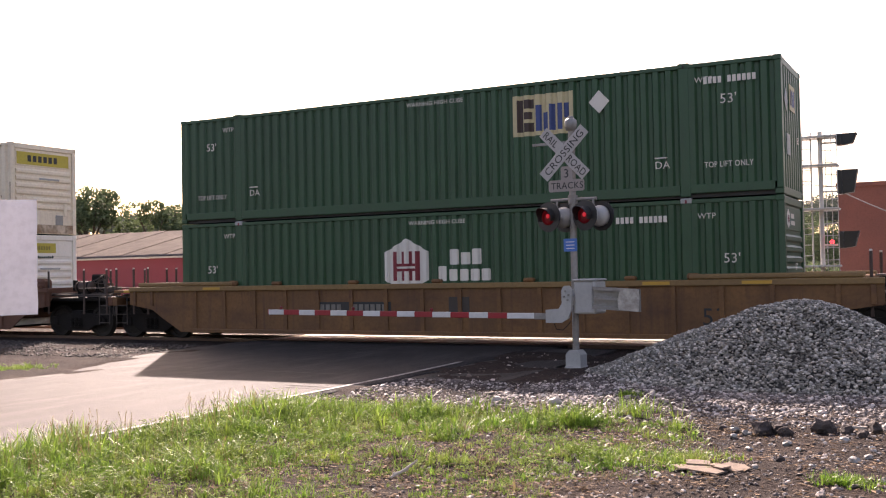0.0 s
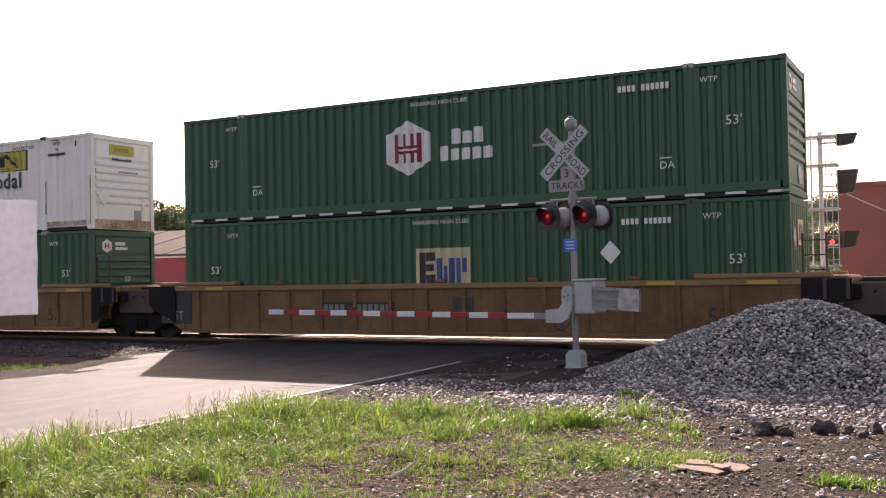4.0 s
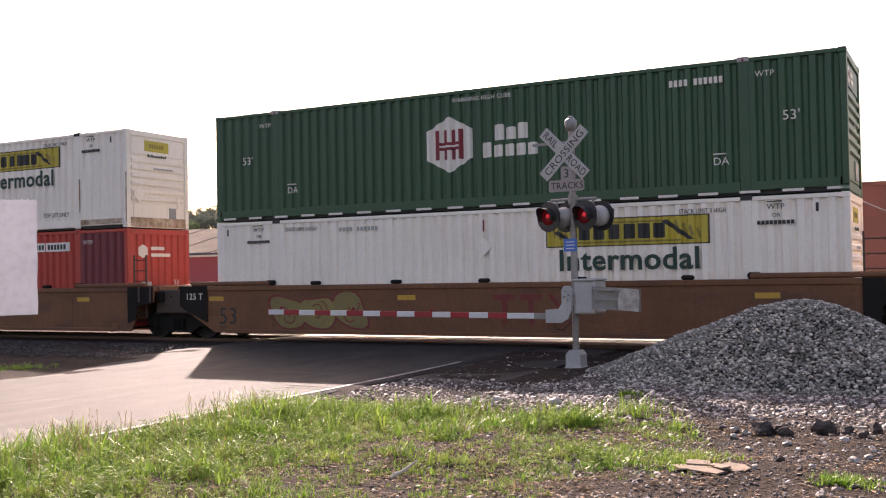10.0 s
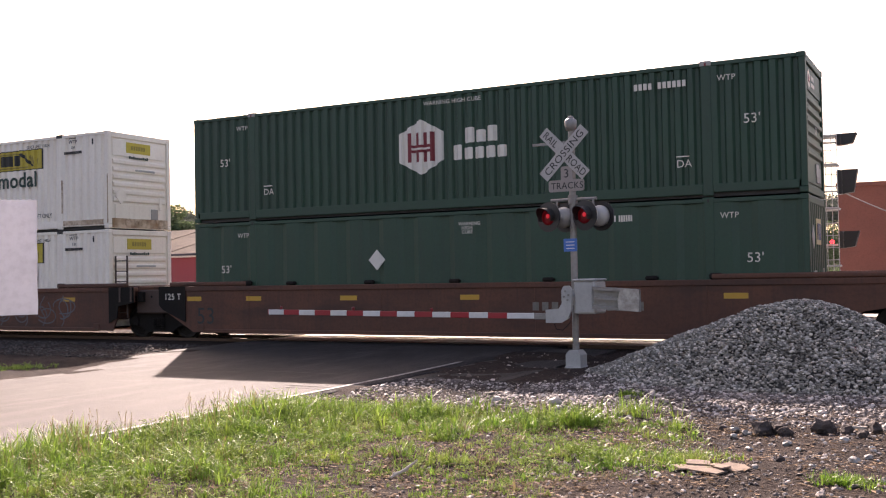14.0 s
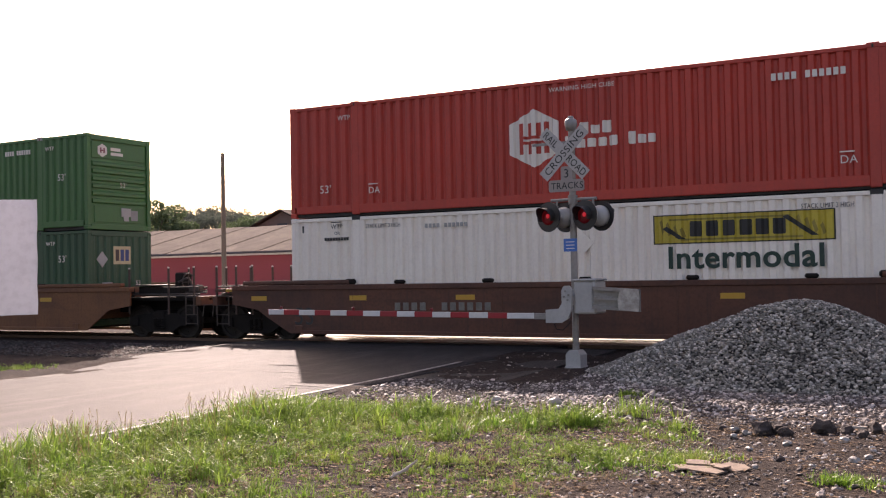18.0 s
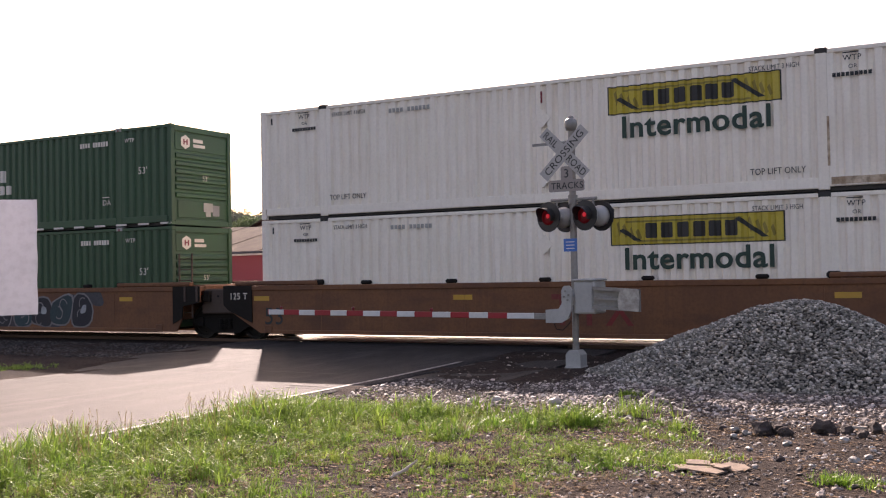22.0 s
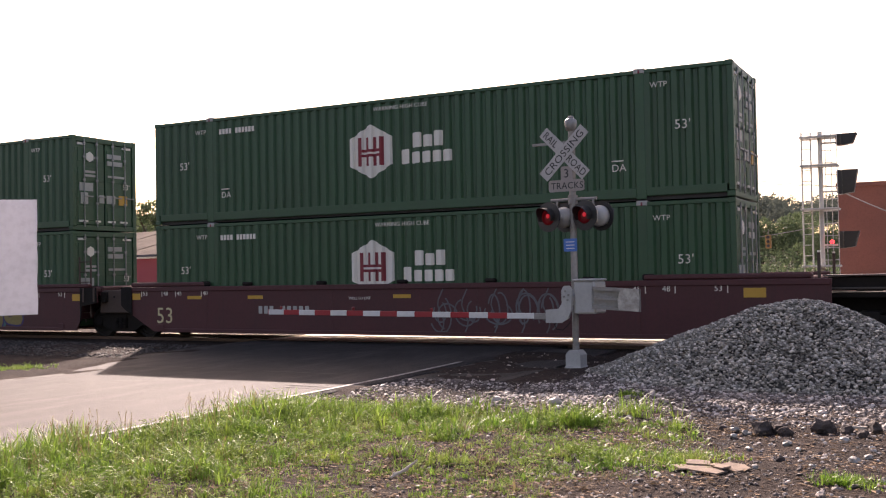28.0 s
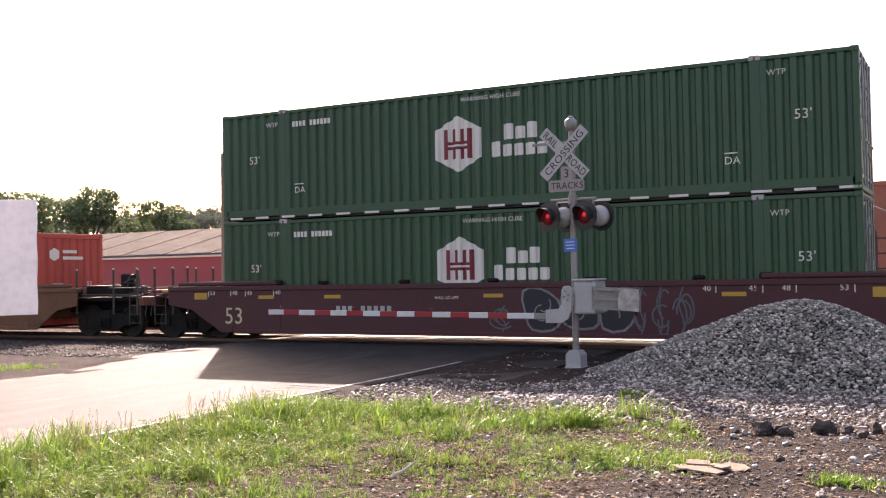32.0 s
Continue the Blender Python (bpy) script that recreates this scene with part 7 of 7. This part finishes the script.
part("door_seam", Build().box(x1 + 0.34, x1 + 0.35, YD + 3.6, YD + 3.68, GROUND, 3.4), GALVPAINT, depot)
part("meter_box", Build().cbox(x1 + 0.3, x1 + 0.45, YD + 14.2, YD + 14.8, 1.2, 1.9, 0.02), TRIMWHITE, depot)
GABLEGREY = material("weathered_grey_boards", (0.2, 0.155, 0.135), 0.9, dirt=(0.12, 0.09, 0.08), soil=0.5, streak=0.3)
gable = thing("gabled_warehouse", None, "grey weathered gabled warehouse behind the depot", "building")
part("wall", Build().plate([(-61.6, GROUND), (-54.0, GROUND), (-54.0, 6.1), (-57.8, 7.75), (-61.6, 6.1)], "y", 77, 95), GABLEGREY, gable)
for s in (-1, 1):
    part("roof_slope", Build().plate([(-57.8, 7.95), (-57.8 + s * 4.3, 6.08), (-57.8 + s * 4.3, 5.93), (-57.8, 7.8)], "y", 76.4, 95.6), RUSTROOF, gable)
part("loft_vent", Build().cbox(-58.4, -57.2, 76.9, 76.98, 5.6, 6.6, 0.02), SIGNDARK, gable)

house = thing("distant_house", None, "small dark-roofed house beyond the depot", "building")
part("wall", Build().plate([(-71.0, GROUND), (-65.4, GROUND), (-65.4, 7.1), (-68.2, 8.3), (-71.0, 7.1)], "y", 110, 118), GABLEGREY, house)
for s in (-1, 1):
    part("roof_slope", Build().plate([(-68.2, 8.45), (-68.2 + s * 3.3, 7.05), (-68.2 + s * 3.3, 6.93), (-68.2, 8.33)], "y", 109.6, 118.4), SHADOWGAP, house)

YR = 80.0
rest = thing("restaurant_building", None, "two-storey dark red brick restaurant with a painted sign", "building")
rx1 = -0.2706 * YR
part("wall", Build().box(rx1 - 17, rx1, YR, YR + 8.6, GROUND - 0.1, 6.8), BRICKRED, rest)
part("coping", Build().cbox(rx1 - 17.1, rx1 + 0.1, YR - 0.1, YR + 8.7, 6.8, 7.0, 0.03), BRICKRED, rest)
for wx in (-8.9, -4.7, -13.0):
    window(rest, rx1 + wx, 3.75, 1.0, 1.75, YR)
part("sign_board", Build().cbox(rx1 - 9.4, rx1 - 0.55, YR - 0.05, YR - 0.005, 2.0, 3.65, 0.01), SIGNDARK, rest, "black painted restaurant sign")
sg = Build()
for a, c, z0, z1 in ((rx1 - 9.4, rx1 - 0.55, 2.0, 2.07), (rx1 - 9.4, rx1 - 0.55, 3.58, 3.65), (rx1 - 9.4, rx1 - 9.33, 2.0, 3.65), (rx1 - 0.62, rx1 - 0.55, 2.0, 3.65)):
    sg.box(a, c, YR - 0.058, YR - 0.05, z0, z1)
part("sign_border", sg, TRIMWHITE, rest)
part("name_lettering", bars(letter_row(rx1 - 8.8, rx1 - 1.2, (1, 1, 1, 1, 1, 1, 1, 1), 0.8), 2.62, 3.42, YR - 0.06), TRIMWHITE, rest, "white name bars")
write("RESTAURANT", rx1 - 8.0, 2.12, 0.38, TRIMWHITE, rest, y=YR - 0.06, squeeze=1.75)
for k in range(3):
    part("side_window", Build().box(rx1, rx1 + 0.03, YR + 1.3 + k * 2.5, YR + 2.2 + k * 2.5, 3.75, 5.5), GLASSDARK, rest)
    part("pilaster", Build().cbox(rx1, rx1 + 0.15, YR + 0.1 + k * 2.7, YR + 0.6 + k * 2.7, GROUND, 6.7, 0.02), BRICKRED, rest)
part("side_band", Build().cbox(rx1, rx1 + 0.1, YR, YR + 8.6, 2.7, 3.0, 0.02), TRIMWHITE, rest)

YB = 48.0
br = thing("brick_building", None, "plain brown-red brick building", "building")
bx0 = -0.1087 * YB
part("wall", Build().box(bx0, bx0 + 22, YB, YB + 14, GROUND - 0.1, 5.1), BROWNBRICK, br)
part("coping", Build().cbox(bx0 - 0.1, bx0 + 22.1, YB - 0.1, YB + 14.1, 5.1, 5.3, 0.03), BROWNBRICK, br)
part("gate", Build().cbox(bx0 + 2.2, bx0 + 5.0, YB - 0.06, YB - 0.004, GROUND, 2.9, 0.02), TRIMWHITE, br)

shed = thing("blue_shed", None, "low blue-grey metal shed with a pale roof", "building")
sx0, sx1, YS = -31.0, -23.6, 110.0
part("wall", Build().box(sx0, sx1, YS, YS + 9, GROUND - 0.1, 3.0), BLUEWALL, shed)
part("roof", Build().cbox(sx0 - 0.3, sx1 + 0.3, YS - 0.3, YS + 9.3, 3.0, 3.3, 0.04), TRIMWHITE, shed)
for a in (-29.0, -26.0):
    part("door", Build().cbox(a, a + 1.6, YS - 0.05, YS - 0.004, GROUND, 2.2, 0.02), GALV, shed)
part("sign", Build().cbox(-27.5, -25.8, YS - 0.08, YS - 0.06, 2.1, 2.8, 0.02), REFLECTOR, shed)


# ---------- signal tower ----------
SILVER = material("silver_paint", (0.5, 0.49, 0.47), 0.5, 0.1, dirt=(0.4, 0.38, 0.35), soil=0.3)
tower = thing("railway_signal_mast", pose(-3.93, 31.75, GROUND), "silver railway signal mast with ladder and hooded lights", "railway signal")
part("mast", Build().tube((0, 0, 0), (0, 0, 5.8), 0.07, n=14), SILVER, tower)
part("foundation", Build().cbox(-0.4, 0.4, -0.4, 0.4, -0.3, 0.25, 0.04), GALVPAINT, tower)
for x in (-0.52, -0.26):
    part("ladder_rail", Build().tube((x, -0.05, 0.2), (x, -0.05, 5.8), 0.025, n=8), SILVER, tower)
for k in range(17):
    part("rung", Build().tube((-0.52, -0.05, 0.5 + k * 0.32), (-0.26, -0.05, 0.5 + k * 0.32), 0.012, n=6), SILVER, tower)
for z in (1.75, 3.45, 4.75, 5.6):
    part("platform", Build().cbox(-0.55, 0.5, -0.35, 0.35, z, z + 0.06, 0.01), SILVER, tower)
cage = Build()
for x in (0.18, 0.34, 0.5):
    cage.tube((x, -0.3, 1.5), (x, -0.3, 5.7), 0.012, n=6)
for k in range(12):
    cage.tube((0.1, -0.3, 1.6 + k * 0.36), (0.5, -0.3, 1.6 + k * 0.36), 0.012, n=6)
part("ladder_cage", cage, SILVER, tower)
for z, h in ((5.35, 0.34), (3.9, 0.72), (2.3, 0.5)):
    hd = part("signal_head", Build().cbox(0.46, 0.62, -0.2, 0.2, z, z + h, 0.03), LAMPBLACK, tower, "black hooded signal head")
    part("hood", Build().plate([(0.62, z + h), (1.04, z + h), (0.92, z + 0.05), (0.62, z)], "y", -0.16, 0.16), LAMPBLACK, hd)
    part("bracket", Build().tube((0.0, 0, z + 0.1), (0.56, 0, z + 0.1), 0.03, n=8), SILVER, tower)
part("red_lamp", Build().lathe([(-0.02, 0.02), (0.0, 0.07), (0.02, 0.02)], (0.3, -0.2, 2.5), "y", 12), LENSBRIGHT, tower)


# ---------- poles and wires ----------
def pole(x, y, h, arm_len=0.0, lamp=False, label="weathered wooden utility pole"):
    p = thing("utility_pole", pose(x, y, rise(x, y)), label, "utility pole")
    part("shaft", Build().tube((0, 0, -0.5), (0, 0, h), 0.17, 0.11, n=12), POLEWOOD, p)
    if arm_len:
        part("crossarm", Build().cbox(-arm_len, arm_len, -0.06, 0.06, h - 0.7, h - 0.55, 0.01), POLEWOOD, p)
        for s in (-0.9, -0.5, 0.5, 0.9):
            part("insulator", Build().tube((s * arm_len, 0, h - 0.55), (s * arm_len, 0, h - 0.3), 0.05, 0.03, n=8), GALV, p)
    if lamp:
        part("lamp_arm", Build().tube((0, 0, 8.2), (0.9, 0, 8.7), 0.03, n=8).tube((0.9, 0, 8.7), (1.5, 0, 8.75), 0.03, n=8), GALV, p)
        part("lamp_head", Build().cbox(1.4, 2.1, -0.15, 0.15, 8.6, 8.82, 0.06), GALV, p, "grey street lamp head")
        part("lamp_bracket", Build().cbox(-0.15, 0.6, -0.04, 0.04, 9.7, 9.76, 0.01), GALV, p)
    return p


pole(-39.51, 46.81, 9.2)
pole(-20.6, 56.7, 12.7, lamp=True, label="tall wooden pole carrying a street lamp")
pole(-21.42, 90.26, 10.2, 1.3, label="wooden utility pole with a crossarm")
pole(-24.0, 95.0, 8.5)


ps = thing("street_signal_pole", pose(-13.1, 60.9, GROUND), "slim grey pole with two small red lights", "signal pole")
part("shaft", Build().tube((0, 0, 0), (0, 0, 4.6), 0.07, 0.05, n=10), GALV, ps)
part("crossarm", Build().tube((-0.5, -0.08, 1.85), (0.6, -0.08, 1.85), 0.03, n=8), GALV, ps)
for dx in (-0.25, 0.55):
    hd = part("lamp_head", Build().lathe([(-0.1, 0.05), (-0.08, 0.22), (0.05, 0.2), (0.1, 0.08)], (dx, -0.16, 1.85), "y", 16), LAMPBLACK, ps)
    part("lens", Build().lathe([(-0.12, 0.02), (-0.1, 0.14), (-0.09, 0.14)], (dx, -0.16, 1.85), "y", 14), LENSBRIGHT, hd)
rs = thing("round_sign", pose(-18.97, 57.86, GROUND), "faded pink round sign on a thin post", "road sign")
part("disc", Build().lathe([(-0.01, 0.38), (0.01, 0.38)], (0, 0, 1.37), "y", 20), PINKSIGN, rs)
part("post", Build().tube((0, 0.04, 0), (0, 0.04, 1.6), 0.03, n=8), GALV, rs)


def wire(a, c, sag, mat=None):
    """One hanging wire, a single long thin tube."""
    a, c = Vector(a), Vector(c)
    side = Vector((c.y - a.y, a.x - c.x, 0)).normalized() * 0.02
    ring = [side, Vector((0, 0, 0.02)), -side, Vector((0, 0, -0.02))]
    b = Build()
    for i in range(25):
        t = i / 24
        q = a.lerp(c, t) - Vector((0, 0, sag * 4 * t * (1 - t)))
        b.v += [tuple(q + r) for r in ring]
    b.f = [(4 * i + k, 4 * i + (k + 1) % 4, 4 * i + 4 + (k + 1) % 4, 4 * i + 4 + k) for i in range(24) for k in range(4)]
    return solid("overhead_wire", b, mat or BLACKSTEEL, "thin dark overhead wire", "wire")


wire((-20.6, 56.7, 12.2), (-21.4, 90.3, 9.6), 0.8)
wire((-22.7, 90.3, 9.7), (30.0, 100.0, 9.0), 1.5)
wire((-20.1, 90.3, 9.7), (30.0, 102.0, 8.3), 1.5)
wire((-3.5, 31.7, 3.9), (1.0, 48.0, 2.9), 0.4, GALV)
SIGNALGOLD = material("dull_gold_signal_paint", (0.3, 0.17, 0.05), 0.6, soil=0.4)
wire((-2.0, 66.6, 5.6), (-16.5, 59.2, 2.9), 0.5, GALV)
for x, y, z in ((-10.74, 62.15, 2.72), (-11.94, 61.52, 2.61)):
    tl = thing("traffic_light", pose(x, y, z), "gold hanging traffic light on a span wire", "traffic light")
    part("housing", Build().cbox(-0.16, 0.16, -0.12, 0.12, 0.0, 0.8, 0.03), SIGNALGOLD, tl)
    part("hanger", Build().tube((0, 0, 0.8), (0, 0, 1.15), 0.02, n=6), GALV, tl)
    for k in range(3):
        part("visor", Build().lathe([(-0.2, 0.09), (-0.1, 0.1)], (0, 0, 0.14 + 0.26 * k), "y", 12), LAMPBLACK, tl)


# ---------- trees ----------
def leaf_cards(V, F, c, r, n, size, flat=0.8):
    for _ in range(n):
        d = nrng.normal(size=3)
        d /= np.linalg.norm(d)
        k = r * nrng.uniform(0.45, 1.0) ** 0.6
        p = np.array(c) + d * k * (1, 1, flat)
        a, b_ = nrng.normal(size=3), nrng.normal(size=3)
        a /= np.linalg.norm(a)
        b_ -= a * (a @ b_)
        b_ /= np.linalg.norm(b_)
        s = size * nrng.uniform(0.6, 1.3)
        m = len(V)
        V += [tuple(p - a * s), tuple(p + b_ * s * 0.45), tuple(p + a * s), tuple(p - b_ * s * 0.45)]
        F.append((m, m + 1, m + 2, m + 3))


def tree(x, y, h, r, dark=False, leaves=5200):
    z0 = rise(x, y)
    t = thing("tree", pose(x, y, z0), "leafy broad tree with glare-paled leaves" if dark else "green leafy broad tree with a rounded crown", "tree")
    tk = Build().tube((0, 0, -0.3), (0.1, 0, h * 0.45), 0.035 * h, 0.022 * h, n=9)
    V, F = [], []
    for i in range(15):
        a = i * 2.4
        q = rng.uniform(0.3, 0.85)
        e = Vector((math.cos(a) * r * q, math.sin(a) * r * q, h * (0.92 - 0.16 * q - rng.uniform(0.0, 0.46))))
        tk.tube((0.05, 0, h * rng.uniform(0.3, 0.44)), e, 0.012 * h, 0.004 * h, n=6)
        leaf_cards(V, F, e, r * rng.uniform(0.26, 0.42), leaves // 15, 0.019 * h)
    leaf_cards(V, F, (0, 0, h * 0.8), r * 0.45, leaves // 8, 0.021 * h)
    part("trunk", tk, BARK, t)
    me = bpy.data.meshes.new("crown")
    me.from_pydata(V, [], F)
    me.materials.append(LEAFGLARE if dark else LEAF)
    part("crown", me, None, t)
    return t


for x, y, h, r in ((-117, 92, 14.6, 6), (-108, 90, 14.2, 6), (-97, 90, 14.4, 5.6), (-88, 91.5, 12.2, 4.6), (-84, 92, 9.6, 2.6), (-121, 150, 12.5, 5), (-112, 152, 12, 5)):
    tree(x, y, h, r)
for x, y, h, r in ((-68.2, 132, 15.2, 5.0), (-57.8, 132, 16.4, 5.4), (-63, 134, 12.5, 4.2), (-71.5, 136, 12.2, 3.4), (-53, 136, 13.4, 3.6)):
    tree(x, y, h, r, True, 5200)
for x, y, h, r in ((-36, 118, 9.0, 4), (-30.6, 126, 11.2, 4.2), (-26.5, 130, 8.8, 3.6), (-23, 128, 8.4, 3.4), (-19, 128, 8.0, 3.6), (-15, 122, 7.2, 3.6), (-20, 138, 9.0, 4)):
    tree(x, y, h, r)


def woods(name, x0, x1, y0, y1, count, label):
    """Rounded crowns close together, each of several lobes of small leaves."""
    V, F = [], []
    for _ in range(count):
        x, y = nrng.uniform(x0, x1), nrng.uniform(y0, y1)
        h = nrng.uniform(7, 10.5)
        z = rise(x, y)
        for k in range(6):
            a, q = k * 1.05 + nrng.uniform(0, 1), nrng.uniform(1.2, 2.6)
            leaf_cards(V, F, (x + math.cos(a) * q, y + math.sin(a) * q, z + h * nrng.uniform(0.45, 0.8)), nrng.uniform(1.6, 2.6), 46, 0.42)
    me = bpy.data.meshes.new(name)
    me.from_pydata(V, [], F)
    me.materials.append(FARLEAF)
    return tagged(new(name, me), label, "woods", kind="stuff")


def shrubs(name, rows, label):
    V, F = [], []
    for x0, x1, y, h, n in rows:
        for _ in range(n):
            x = nrng.uniform(x0, x1)
            hh = h * nrng.uniform(0.6, 1.0)
            leaf_cards(V, F, (x, y + nrng.uniform(-3, 3), GROUND + hh * 0.5), hh * 0.6, 90, 0.16, 0.9)
    me = bpy.data.meshes.new(name)
    me.from_pydata(V, [], F)
    me.materials.append(LEAF)
    return tagged(new(name, me), label, "shrubs", kind="stuff")


shrubs("shrubs", ((-24, -8, 121, 5.5, 60), (-40, -24, 124, 6.0, 50), (-24, -12, 112, 2.6, 40), (-104, -70, 100, 5.0, 60), (-50, -8, 145, 7.5, 130)), "dense green shrubs under the trees")
woods("far_woods", -330, 90, 205, 300, 800, "far wooded hill with haze in its leaf colour")


# ---------- what moves ----------
def run(t):
    """How far the train has gone at t seconds."""
    return 10.7214 * t - 0.0062 * t * t


def motions():
    ts = [2.0 * i for i in range(17)]
    for ob, x, z in TRAIN:
        walk(ob, [(t, pose(x + run(t), FACE, z)) for t in ts])
    first = {}
    for w, dx in WHEELSETS:
        if dx not in first:
            walk(w, [(i / FPS, Matrix.Translation((dx, 0, 0.46)) @ Matrix.Rotation(run(i / FPS) / 0.46, 4, "Y")) for i in range(0, 32 * FPS + 1)])
            first[dx] = w
        else:
            data = first[dx].animation_data
            w.rotation_mode = "QUATERNION"
            w.animation_data_create()
            w.animation_data.action = data.action
            w.animation_data.action_slot = data.action_slot


motions()
